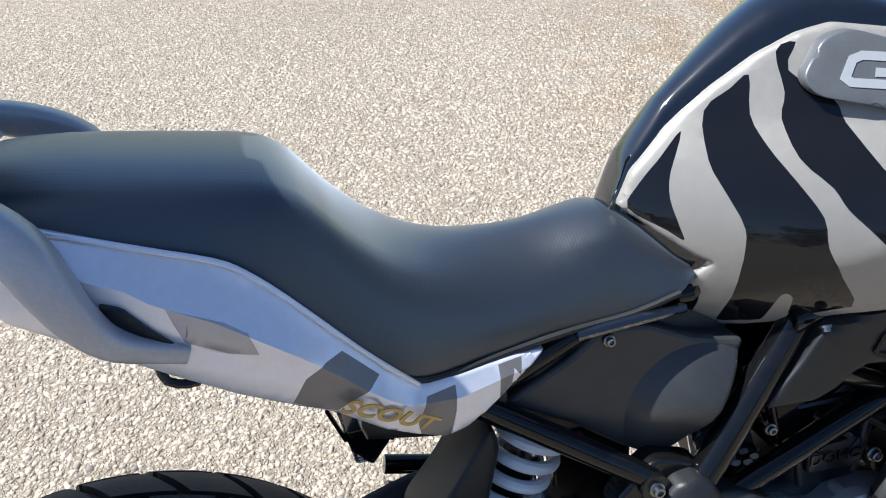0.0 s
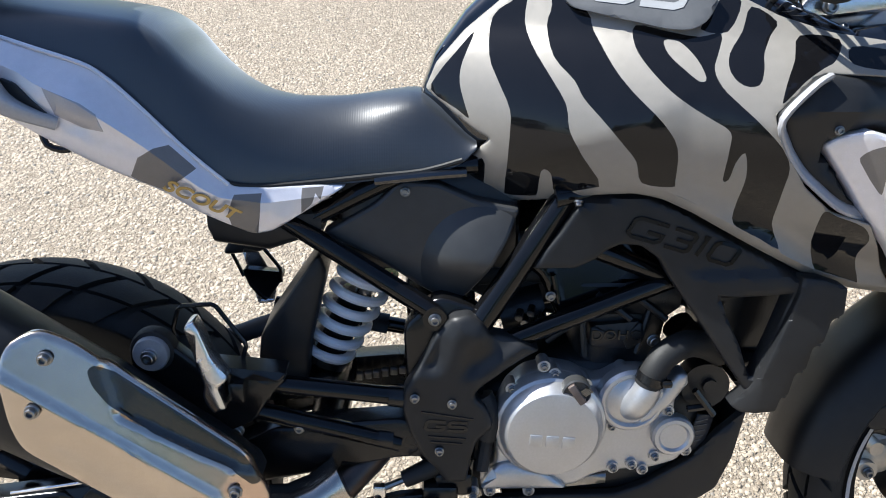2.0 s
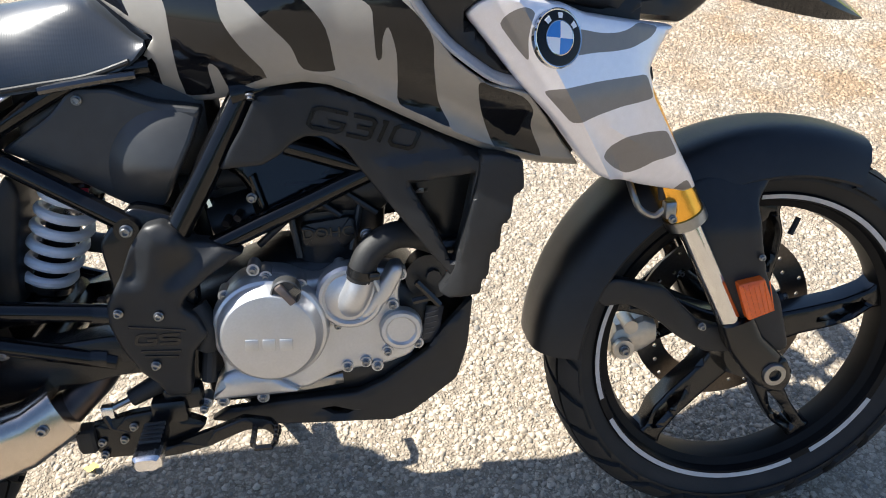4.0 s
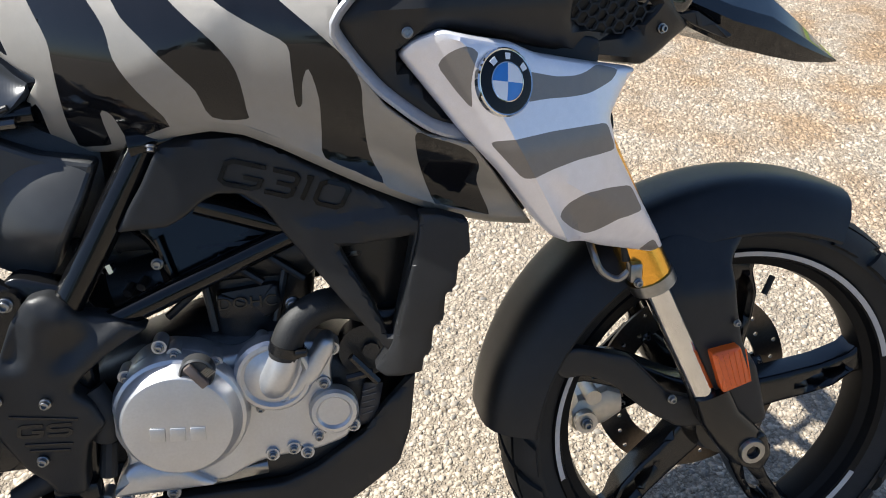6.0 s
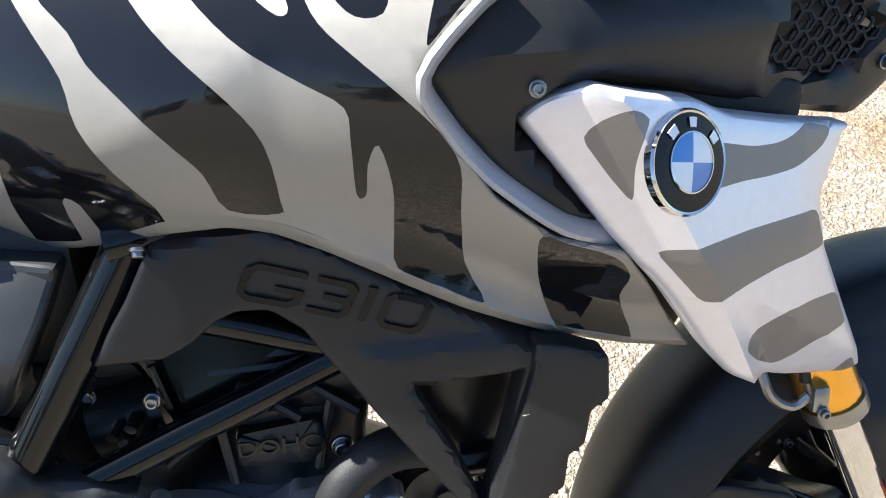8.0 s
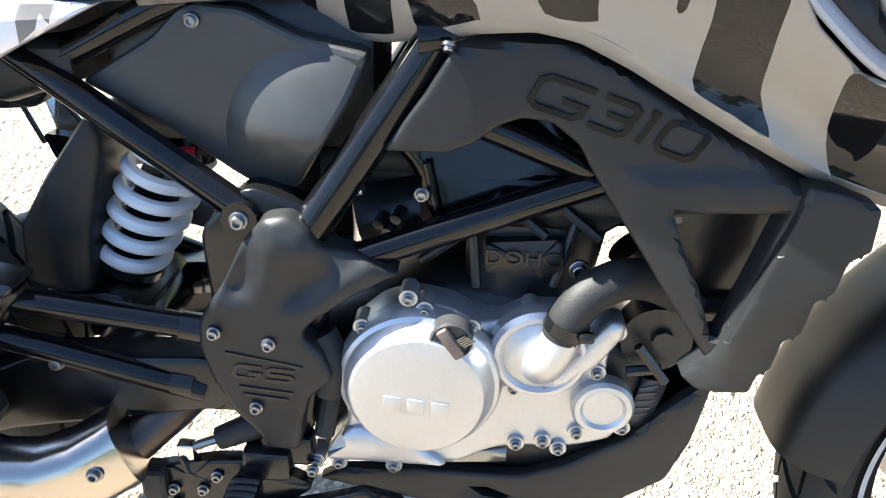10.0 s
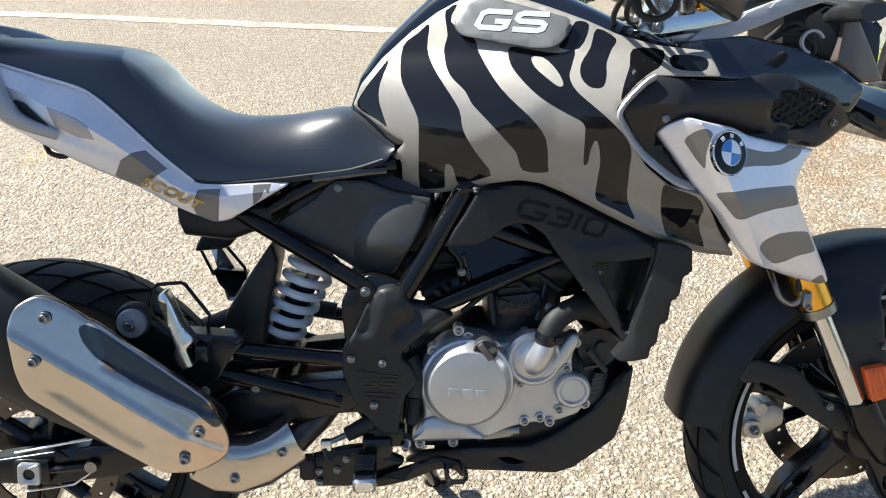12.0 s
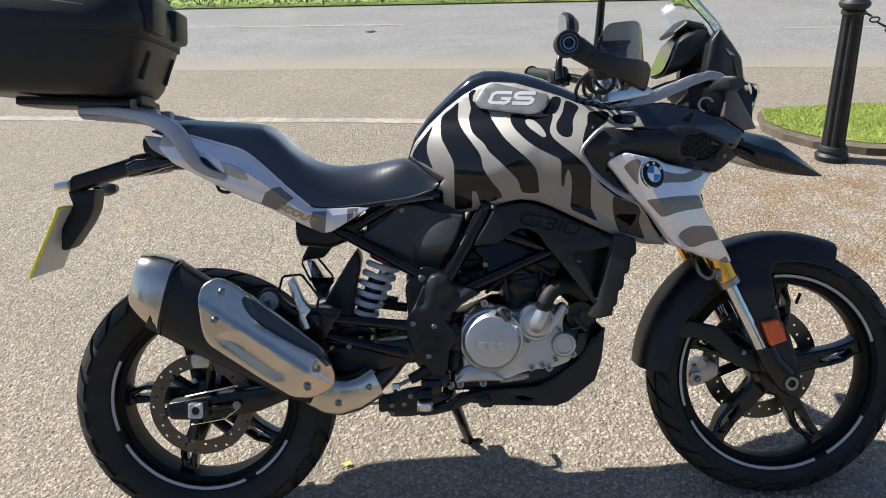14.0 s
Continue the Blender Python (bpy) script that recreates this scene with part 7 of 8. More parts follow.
for k in range(6):
    part("reflector_rib", rod([(1.3585 + 0.0075 * k, -0.1245, 0.4625 + 0.0008 * k), (1.3775 + 0.0060 * k, -0.1245, 0.4105 + 0.0018 * k)], 0.0009, 4), AMBER, guard)
part("reflector", flat(round_corners([(1.352, 0.464), (1.390, 0.470), (1.411, 0.418), (1.372, 0.405)], 0.004), -0.124, -0.108, 0.003), AMBER, guard, "orange side reflector")
caliper = part("brake_caliper", merge(rings([section((x, 0.055, z), w, 0.028, (0, 0, 1), (0, 1, 0), 14, 3.2) for x, z, w in ((1.225, 0.335, 0.015), (1.235, 0.338, 0.032), (1.28, 0.35, 0.034), (1.30, 0.352, 0.02))]), rod([(1.243, 0.015, 0.335), (1.243, 0.06, 0.335)], 0.017, 16), rod([(1.255, 0.02, 0.372), (1.255, 0.06, 0.372)], 0.012, 12)), CALIPER, bike, "grey-gold front brake caliper")
caliper.matrix_basis = Matrix.Translation((-0.004, 0, -0.040))
bolt(caliper, 1.243, 0.012, 0.335, 0.011)
part("caliper_hanger", rod([(1.27, 0.07, 0.36), (1.33, 0.09, 0.40), (1.36, 0.10, 0.40)], 0.014, 10, squash=0.6), BLACK_SATIN, bike)
hoses = part("front_brake_hose", rod([(1.190, -0.075, 0.66), (1.195, -0.115, 0.615), (1.205, -0.120, 0.590), (1.225, -0.120, 0.578), (1.238, -0.122, 0.588)], 0.0045, 8, 4), STEEL, bike, "steel brake hose union")
part("hose_clip", box(1.236, 1.252, -0.132, -0.114, 0.575, 0.600, 0.004), STEEL, hoses)
bolt(hoses, 1.246, -0.133, 0.576, 0.007)
part("hose", rod([(1.235, -0.118, 0.60), (1.230, -0.114, 0.640), (1.21, -0.09, 0.72)], 0.005, 8, 4), BLACK_RUBBER, hoses)
part("lower_yoke", rings([section((1.180, y, 0.765), 0.032, 0.022, (1, 0, 0), (0, 0, 1), 14, 3) for y in (-0.125, -0.112, 0.112, 0.125)]), BLACK_SATIN, bike)

# -- beak, headlamp, screen --
beak_rows = ((1.150, 0.945, 0.920, 0.125), (1.21, 0.958, 0.905, 0.118), (1.26, 0.951, 0.890, 0.108), (1.31, 0.936, 0.862, 0.095), (1.37, 0.917, 0.835, 0.078), (1.43, 0.900, 0.818, 0.060), (1.48, 0.862, 0.806, 0.042), (1.525, 0.824, 0.800, 0.022), (1.552, 0.802, 0.798, 0.006))


def beak_ring(x, zt, zb, w):
    return [(x, y, z) for y, z in ((-w, zb + (zt - zb) * 0.35), (-w * 0.92, zb + (zt - zb) * 0.55), (-w * 0.45, zt - (zt - zb) * 0.10), (-w * 0.12, zt), (w * 0.12, zt), (w * 0.45, zt - (zt - zb) * 0.10), (w * 0.92, zb + (zt - zb) * 0.55), (w, zb + (zt - zb) * 0.35), (w * 0.8, zb), (0, zb + (zt - zb) * 0.15), (-w * 0.8, zb))]


beak = part("beak", rings([beak_ring(*r) for r in beak_rows]), STRIPE_BLACK, bike, "gloss black pointed beak", angle=18)
part("beak_slot", panel(round_corners([(1.285, 0.878), (1.31, 0.880), (1.362, 0.850), (1.355, 0.846), (1.315, 0.862)], 0.003), lambda x, z: -0.1 + 0.28 * (x - 1.29) - 0.012, 0.01, 0.02, roll=0.002), BLACK_RUBBER, beak)
nose = part("headlamp_housing", rings([section((x, 0, z), w, h, (0, 1, 0), (0, 0, 1), 22, 3) for x, z, w, h in ((1.20, 1.00, 0.07, 0.05), (1.26, 0.995, 0.085, 0.065), (1.31, 0.985, 0.085, 0.062), (1.35, 0.97, 0.075, 0.05))]), BLACK_PLASTIC, bike, "black headlamp housing")
part("headlamp_bezel", panel(round_corners([(1.284, 1.033), (1.300, 1.020), (1.325, 0.982), (1.360, 0.924), (1.318, 0.922), (1.269, 0.955), (1.279, 0.991)], 0.006), lambda x, z: -0.100 + 0.35 * max(0, x - 1.30), 0.03, 0.010, roll=0.005), BEZEL_GREY, nose, "brown-grey headlamp surround")
part("shoulder_panel", panel(round_corners([(1.019, 0.984), (1.060, 0.992), (1.125, 0.996), (1.195, 0.980), (1.266, 0.950), (1.318, 0.914), (1.292, 0.876), (1.169, 0.910), (1.059, 0.934), (1.02, 0.95)], 0.010), lambda x, z: -0.155 + 0.55 * max(0, z - 0.945) + 0.22 * max(0, x - 1.12), 0.02, 0.012, roll=0.006), BLACK_GLOSS, bike, "gloss black shoulder panel", angle=40)
part("headlamp_lens", rings([section((x, 0, z), w, h, (0, 1, 0), (0.45, 0, 1), 22, 2.8) for x, z, w, h in ((1.33, 0.985, 0.07, 0.055), (1.355, 0.980, 0.068, 0.054), (1.366, 0.975, 0.055, 0.045), (1.370, 0.973, 0.02, 0.018))]), CLEAR, nose, "clear headlamp lens")
part("lamp_bolt_ring", lathe([(0.006, -0.094), (0.010, -0.094), (0.010, -0.088)], (1.297, 0, 0.992), n=16), STEEL, nose)
for sgn in (-1, 1):
    arm_pts = [(1.032, 0.988), (1.052, 1.004), (1.083, 1.016), (1.140, 1.036), (1.196, 1.055), (1.233, 1.062), (1.262, 1.056), (1.300, 1.030), (1.306, 1.012), (1.268, 1.036), (1.238, 1.042), (1.195, 1.030), (1.150, 1.012), (1.110, 0.998), (1.066, 0.984)]
    bm = panel(round_corners(arm_pts, 0.006, 2), lambda x, z: -0.125 + 0.12 * max(0, x - 1.2), 0.022, 0.014, roll=0.002)
    part("nose_bracket", bm if sgn < 0 else mirrored(bm), RAIL_GREY, bike, "grey cast nose bracket")
    ind = part("indicator", rings([section((x, sgn * (0.13 + yo), z), w, h, (0.3, sgn * 0.2, 0), (0, 0, 1), 16, 2.3) for x, yo, z, w, h in ((1.228, 0.02, 1.018, 0.02, 0.008), (1.232, 0.045, 1.022, 0.04, 0.013), (1.245, 0.07, 1.026, 0.065, 0.016), (1.258, 0.085, 1.026, 0.05, 0.013), (1.266, 0.09, 1.024, 0.015, 0.006))]), BLACK_PLASTIC, bike, "black arrow-shaped indicator")
    part("indicator_lens", rings([section((x, sgn * (0.13 + yo), z), w, h, (0.3, sgn * 0.2, 0), (0, 0, 1), 16, 2.3) for x, yo, z, w, h in ((1.256, 0.09, 1.022, 0.045, 0.012), (1.268, 0.095, 1.023, 0.015, 0.007))]), BLACK_SATIN, ind)
cables = [rod([(1.16 + 0.012 * i, -0.09 - 0.004 * i, 0.985 + 0.006 * i), (1.20 + 0.01 * i, -0.105, 1.015 - 0.010 * i), (1.235, -0.10, 0.985 - 0.006 * i)], 0.004, 8, 4) for i in range(4)]
for cable in cables:
    part("wire", cable, BLACK_RUBBER, bike, "black wire behind the bracket")
part("connector_ring", lathe([(0.014, -0.118), (0.018, -0.118), (0.018, -0.110), (0.014, -0.110)], (1.225, 0, 0.985), n=20, start=0.3, sweep=4.2, closed_profile=True), RAIL_GREY, bike)
SCREEN_BASE = [(1.225, 1.060), (1.240, 1.130), (1.262, 1.158), (1.300, 1.125), (1.330, 1.090), (1.342, 1.000), (1.310, 1.030), (1.27, 1.055)]
part("screen_base", panel(round_corners(SCREEN_BASE, 0.008, 3), lambda x, z: -0.115 + 0.65 * max(0, x - 1.26), 0.03, 0.014, roll=0.008), BLACK_PLASTIC, bike, "matt black instrument cowl")
part("screen_base", mirrored(panel(round_corners(SCREEN_BASE, 0.008, 3), lambda x, z: -0.115 + 0.65 * max(0, x - 1.26), 0.03, 0.02, roll=0.008)), BLACK_PLASTIC, bike)
part("cowl_front", rings([[(x, y, z) for x, z in ((1.33 - 4.5 * y * y, 1.085 - 0.05), (1.34 - 4.5 * y * y, 1.02), (1.352 - 4.5 * y * y, 1.02), (1.335 - 4.5 * y * y, 1.10), (1.28 - 4.5 * y * y, 1.145), (1.27 - 4.5 * y * y, 1.135))] for y in (-0.09, -0.06, -0.03, 0, 0.03, 0.06, 0.09)]), BLACK_PLASTIC, bike)
scr = []
for i in range(9):
    y = -0.11 + 0.22 * i / 8
    bow = 0.045 * (y / 0.11) ** 2
    low, high = Vector((1.345 - bow * 1.4, y, 1.095)), Vector((1.225 - bow * 0.9, y * 0.85, 1.262 - bow * 0.6))
    nrm = Vector((0.8, 0, 0.6)) * 0.0016
    scr.append([low - nrm, low.lerp(high, 0.5) - nrm + Vector((0.006, 0, 0.004)), high - nrm, high + nrm, low.lerp(high, 0.5) + nrm + Vector((0.006, 0, 0.004)), low + nrm])
screen = part("windscreen", rings(scr), CLEAR, bike, "clear windscreen catching the sky")
screen.visible_shadow = False
dash = part("instrument", rings([section((x, 0, z), 0.075, h, (0, 1, 0), (0.45, 0, 1), 18, 4) for x, z, h in ((1.165, 1.105, 0.045), (1.175, 1.11, 0.052), (1.215, 1.125, 0.055), (1.235, 1.13, 0.04))]), BLACK_PLASTIC, bike, "black digital instrument")
part("display_glass", rings([section((x, 0, z), 0.062, h, (0, 1, 0), (0.45, 0, 1), 18, 4) for x, z, h in ((1.158, 1.104, 0.038), (1.163, 1.106, 0.040))]), BLACK_GLOSS, dash, "dark glossy display")
part("dash_hood", rings([section((x, 0, z), w, h, (0, 1, 0), (0, 0, 1), 18, 3) for x, z, w, h in ((1.172, 1.158, 0.06, 0.006), (1.20, 1.178, 0.068, 0.012), (1.24, 1.165, 0.07, 0.016), (1.26, 1.14, 0.06, 0.014))]), BLACK_PLASTIC, dash)

# -- handlebar, controls, guards, mirrors --
bar_pts = [(0.850, -0.435, 1.098), (0.930, -0.30, 1.078), (1.00, -0.20, 1.065), (1.035, -0.11, 1.035), (1.045, 0, 1.030), (1.035, 0.11, 1.035), (1.01, 0.20, 1.075), (0.952, 0.30, 1.100), (0.902, 0.435, 1.122)]
bars = part("handlebar", rod(bar_pts, 0.0125, 14, 5), BLACK_SATIN, bike, "black tapered handlebar with hand guards")
part("top_yoke", box(0.985, 1.095, -0.118, 0.118, 0.985, 1.012, 0.010), CAST_ALU, bars, "bare cast top yoke")
for y in (-0.060, 0.060):
    part("bar_clamp", rings([section((1.035, y, z), w, 0.022, (1, 0, 0), (0, 1, 0), 14, 3) for z, w in ((1.005, 0.036), (1.03, 0.034), (1.048, 0.026), (1.056, 0.014))]), CAST_ALU, bars, "bare cast bar clamp")
    bolt(bars, 1.012, y, 1.052, 0.008, (-90, 0, 0))
part("yoke_end", rings([section((x, -0.085, z), 0.045, h, (0, 1, 0), (-0.25, 0, 0.97), 18, 3.6) for x, z, h in ((0.960, 1.006, 0.008), (0.966, 1.008, 0.016), (1.00, 1.012, 0.020), (1.05, 1.018, 0.019), (1.088, 1.022, 0.015), (1.096, 1.023, 0.008))]), BRIGHT_ALU, bars, "bare cast yoke arm")
part("riser", rings([section((x, -0.085, z), w, 0.020, (1, 0, 0), (0, 1, 0), 16, 3.2) for x, z, w in ((1.000, 1.028, 0.028), (1.002, 1.044, 0.024), (1.000, 1.060, 0.020), (0.996, 1.070, 0.012))]), BRIGHT_ALU, bars, "bare cast bar riser")
bolt(bars, 0.985, -0.141, 1.010, 0.011)
part("fork_cap", rod([(1.066, -0.104, 1.030), (1.058, -0.104, 1.050)], 0.016, 16), GOLD, bars, "gold fork cap")
part("fork_cap", rod([(1.056, 0.100, 1.026), (1.048, 0.100, 1.044)], 0.018, 16), GOLD, bars)
for sgn in (-1, 1):
    part("grip", rod([(0.852, -0.430, 1.0975), (0.926, -0.305, 1.0785)] if sgn < 0 else [(0.904, 0.440, 1.122), (0.950, 0.305, 1.100)], [0.018, 0.0165], 16), BLACK_RUBBER, bars, "ribbed rubber grip")
    part("switch_pod", rings([section((0.952, sgn * y, 1.070 if sgn < 0 else 1.095), w, h, (1, 0, 0), (0, 0, 1), 14, 3) for y, w, h in ((0.305, 0.018, 0.020), (0.295, 0.026, 0.028), (0.25, 0.026, 0.028), (0.24, 0.018, 0.020))]), BLACK_PLASTIC, bars)
    part("switch", box(0.925, 0.936, sgn * 0.275 - 0.008, sgn * 0.275 + 0.008, 1.062, 1.072, 0.002), RED_PLASTIC, bars, "red switch")
    part("lever", rod([(0.975, sgn * 0.255, 1.075), (0.955, sgn * 0.33, 1.072), (0.925, sgn * 0.42, 1.080)], 0.006, 8, 4), BLACK_SATIN, bars)
    if sgn < 0:
        part("end_weight", lathe([(0.0, -0.030), (0.006, -0.030), (0.006, -0.026), (0.013, -0.026), (0.013, -0.029), (0.021, -0.029), (0.0225, -0.024), (0.0225, 0.0), (0.0, 0.0)], (0.846, -0.436, 1.0985), n=24), BLACK_SATIN, bars, "round bar-end weight")
        for r_ in (0.0175, 0.0105):
            part("weight_ring", lathe([(r_ - 0.0016, -0.0295), (r_ - 0.0016, -0.032), (r_ + 0.0016, -0.032), (r_ + 0.0016, -0.0295)], (0.846, -0.436, 1.0985), n=24, closed_profile=True), STEEL, bars)
    if sgn > 0:
        part("grip_end", lathe([(0.0, 0.012), (0.020, 0.012), (0.022, 0.006), (0.022, -0.004), (0.0, -0.004)], (0.903, 0.440, 1.122), n=20), BLACK_RUBBER, bars)
    else:
        beam = []
        for c, w, h in (((0.846, -0.448, 1.098), 0.012, 0.021), ((0.866, -0.458, 1.0905), 0.012, 0.0195), ((0.896, -0.460, 1.068), 0.011, 0.017), ((0.937, -0.445, 1.053), 0.010, 0.019), ((0.975, -0.420, 1.045), 0.010, 0.024), ((1.005, -0.390, 1.038), 0.010, 0.027), ((1.022, -0.350, 1.033), 0.010, 0.025), ((1.026, -0.300, 1.035), 0.010, 0.020), ((1.015, -0.24, 1.050), 0.009, 0.013), ((0.990, -0.215, 1.062), 0.008, 0.010)):
            beam.append(section(c, w, h, (0.35, -0.92, 0), (0.25, 0, 0.97), 16, 3))
        part("hand_guard", rings(beam), BLACK_PLASTIC, bars, "matt black hand guard beam")
        part("guard_collar", lathe([(0.0175, -0.026), (0.0235, -0.026), (0.025, -0.020), (0.025, 0.004), (0.0175, 0.004)], (0.846, -0.444, 1.0985), n=28, closed_profile=True), BLACK_PLASTIC, bars)
        sweep_ = [(0.80, -0.452), (0.90, -0.452), (0.94, -0.440), (0.975, -0.418), (1.00, -0.392), (1.015, -0.365), (1.03, -0.33)]
        visor = panel(round_corners([(0.902, 1.098), (0.926, 1.134), (0.994, 1.144), (1.009, 1.134), (1.013, 1.056), (0.958, 1.062), (0.920, 1.080)], 0.010, 3), lambda x, z: between(sweep_, x)[0] + 0.10 * max(0, z - 1.08), 0.003, 0.008, roll=0.001)
        part("guard_visor", visor, SMOKED, bars, "smoked hand guard visor")
    part("mirror_stem", rod([(0.950, sgn * 0.235, 1.085), (0.952, sgn * 0.245, 1.14), (0.985 if sgn > 0 else 0.962, sgn * 0.275, 1.19 if sgn > 0 else 1.27)], [0.014, 0.0085, 0.0075], 12, 5), BLACK_SATIN, bars)
    part("mirror", rings([section(((0.99 if sgn > 0 else 0.955) + dx, sgn * 0.32, 1.235 if sgn > 0 else 1.32), w, h, (0, sgn, 0.15), (0, -0.1, 1), 18, 2.5) for dx, w, h in ((-0.012, 0.066, 0.036), (-0.008, 0.071, 0.041), (0.008, 0.066, 0.036), (0.026, 0.036, 0.018), (0.03, 0.01, 0.006))]), BLACK_PLASTIC, bars, "black rear-view mirror")
    part("mirror_glass", rings([section(((0.977 if sgn > 0 else 0.942) + dx, sgn * 0.32, 1.235 if sgn > 0 else 1.32), 0.064, 0.034, (0, sgn, 0.15), (0, -0.1, 1), 18, 2.5) for dx in (-0.0005, 0.001)]), CHROME, bars)
part("reservoir", merge(box(0.955, 1.015, -0.235, -0.175, 1.085, 1.118, 0.008), box(0.950, 1.020, -0.240, -0.170, 1.117, 1.126, 0.004)), BLACK_PLASTIC, bars, "brake fluid reservoir")
part("reservoir_band", box(0.954, 1.016, -0.236, -0.174, 1.108, 1.116, 0.003), RED_PLASTIC, bars)
loops_ = [rod([(0.955, -0.24, 1.075), (0.92 + 0.01 * i, -0.20, 1.05), (0.925 + 0.02 * i, -0.13, 1.015 + 0.005 * i), (1.0, -0.09, 1.015 + 0.01 * i), (1.09, -0.06, 1.0)], 0.0042, 8, 6) for i in range(4)] + [rod([(0.955, 0.24, 1.075), (0.93 + 0.02 * i, 0.15, 1.03), (1.02, 0.08, 1.03), (1.10, 0.03, 1.0)], 0.0042, 8, 6) for i in range(2)]
for cable in loops_:
    part("control_cable", cable, BLACK_RUBBER, bars, "looping black control cable")
part("coiled_lead", rod([(0.965 + 0.030 * math.cos(a), -0.19, 1.045 + 0.026 * math.sin(a)) for a in [TAU * i / 16 for i in range(17)]], 0.005, 8), BLACK_RUBBER, bars)
part("ignition_barrel", rod([(1.045, 0, 1.0), (1.03, 0, 1.03)], 0.022, 16), STEEL, bars)


# ---- the place: car park, road, verge, kerbed grass with a post and chain ----
def sheet(name, corners, z, mat, label, kind="structure", n=1):
    bm = bmesh.new()
    bm.faces.new([bm.verts.new((x, y, z)) for x, y in corners])
    ob = part(name, bm, mat, None, label)
    return tagged(ob, kind=kind)


sheet("ground", [(-300, -300), (300, -300), (300, 300), (-300, 300)], 0.0, ASPHALT, "worn stony asphalt of a car park")


def stone_chips(seed, x0, x1, y0, y1, per_metre):
    """Loose-looking stone chips bedded in the asphalt: flat, tilted, five-sided pieces of uneven size."""
    rng = np.random.default_rng(seed)
    n = int((x1 - x0) * (y1 - y0) * per_metre)
    x, y = rng.uniform(x0, x1, n), rng.uniform(y0, y1, n)
    edge = np.minimum.reduce([x - x0, x1 - x, y - y0, y1 - y])
    keep = rng.uniform(0, 1, n) < np.clip(edge / 0.7, 0, 1)
    x, y = x[keep], y[keep]
    n = len(x)
    size = 0.0038 + 0.0058 * rng.uniform(0, 1, n) ** 1.7
    height = size * rng.uniform(0.13, 0.36, n)
    spin, squash = rng.uniform(0, TAU, n), rng.uniform(0.55, 1.0, n)
    tilt, lean = rng.uniform(0, TAU, n), rng.uniform(0, 0.28, n)
    co = np.zeros((n, 10, 3), dtype=np.float32)
    for k in range(5):
        a = TAU * k / 5 + rng.uniform(-0.35, 0.35, n)
        r = size * rng.uniform(0.8, 1.15, n)
        for ring, shrink in ((0, 1.0), (1, 0.72)):
            u, v = r * shrink * np.cos(a), r * shrink * np.sin(a) * squash
            px_, py_ = u * np.cos(spin) - v * np.sin(spin), u * np.sin(spin) + v * np.cos(spin)
            co[:, ring * 5 + k, 0], co[:, ring * 5 + k, 1] = x + px_, y + py_
            co[:, ring * 5 + k, 2] = -0.001 if ring == 0 else height + lean * (px_ * np.cos(tilt) + py_ * np.sin(tilt))
    quads = np.array([[k, (k + 1) % 5, 5 + (k + 1) % 5, 5 + k] for k in range(5)]).ravel()
    faces = np.concatenate([quads, np.arange(5, 10)])
    idx = (np.arange(n)[:, None] * 10 + faces[None, :]).ravel()
    counts = np.tile([4, 4, 4, 4, 4, 5], n)
    me = bpy.data.meshes.new("stone_chips")
    me.vertices.add(n * 10)
    me.vertices.foreach_set("co", co.ravel())
    me.loops.add(len(idx))
    me.loops.foreach_set("vertex_index", idx.astype(np.int32))
    me.polygons.add(len(counts))
    me.polygons.foreach_set("loop_start", np.concatenate([[0], np.cumsum(counts)[:-1]]).astype(np.int32))
    me.update(calc_edges=True)
    me.materials.append(CHIP)
    return tagged(new("stone_chips", me), "tan and grey stone chips bedded in the asphalt", "stone chips", kind="stuff")


stone_chips(21, -1.8, 3.3, -1.6, 2.9, 4600)
SLOPE = -0.225
D = Vector((1, SLOPE, 0)).normalized()
N = Vector((-D.y, D.x, 0))
O = Vector((0.41, 3.78, 0))


def along(a, b):
    """A point a metres along the road and b metres across it from the white edge line."""
    p = O + D * a + N * b
    return (p.x, p.y)


sheet("road", [along(-200, 1.70), along(200, 1.70), along(200, 5.75), along(-200, 5.75)], 0.0012, ROAD_ASPHALT, "smooth grey tarmac road")


def strip(name, a0, a1, b0, b1, seed, label, z=0.0065):
    """A painted line with a ragged, worn edge."""
    rnd = random.Random(seed)
    bm = bmesh.new()
    k = max(2, int((a1 - a0) / 0.05))
    up, low = [], []
    for i in range(k + 1):
        a = a0 + (a1 - a0) * i / k
        up.append(bm.verts.new((*along(a, b1 + rnd.uniform(-0.012, 0.012)), z)))
        low.append(bm.verts.new((*along(a, b0 + rnd.uniform(-0.012, 0.012)), z)))
    for i in range(k):
        bm.faces.new((low[i], low[i + 1], up[i + 1], up[i]))
    return tagged(part(name, bm, LINE_PAINT, None, label), kind="structure")


strip("edge_line", -14, 14, -0.04, 0.07, 1, "worn white painted edge line", 0.0025)
strip("lane_line", -6.0, -0.85, 4.10, 4.17, 2, "thin white painted lane line", 0.004)
strip("lane_line", 3.2, 12, 3.55, 3.61, 3, "thin white painted lane line", 0.004)
cover = part("drain_cover", lathe([(0.0, 0.010), (0.05, 0.010), (0.055, 0.004)], (0.11, 7.6, 0), 'Z', 20), IRON, None, "small iron cover set in the road")
tagged(cover, category="drain cover")

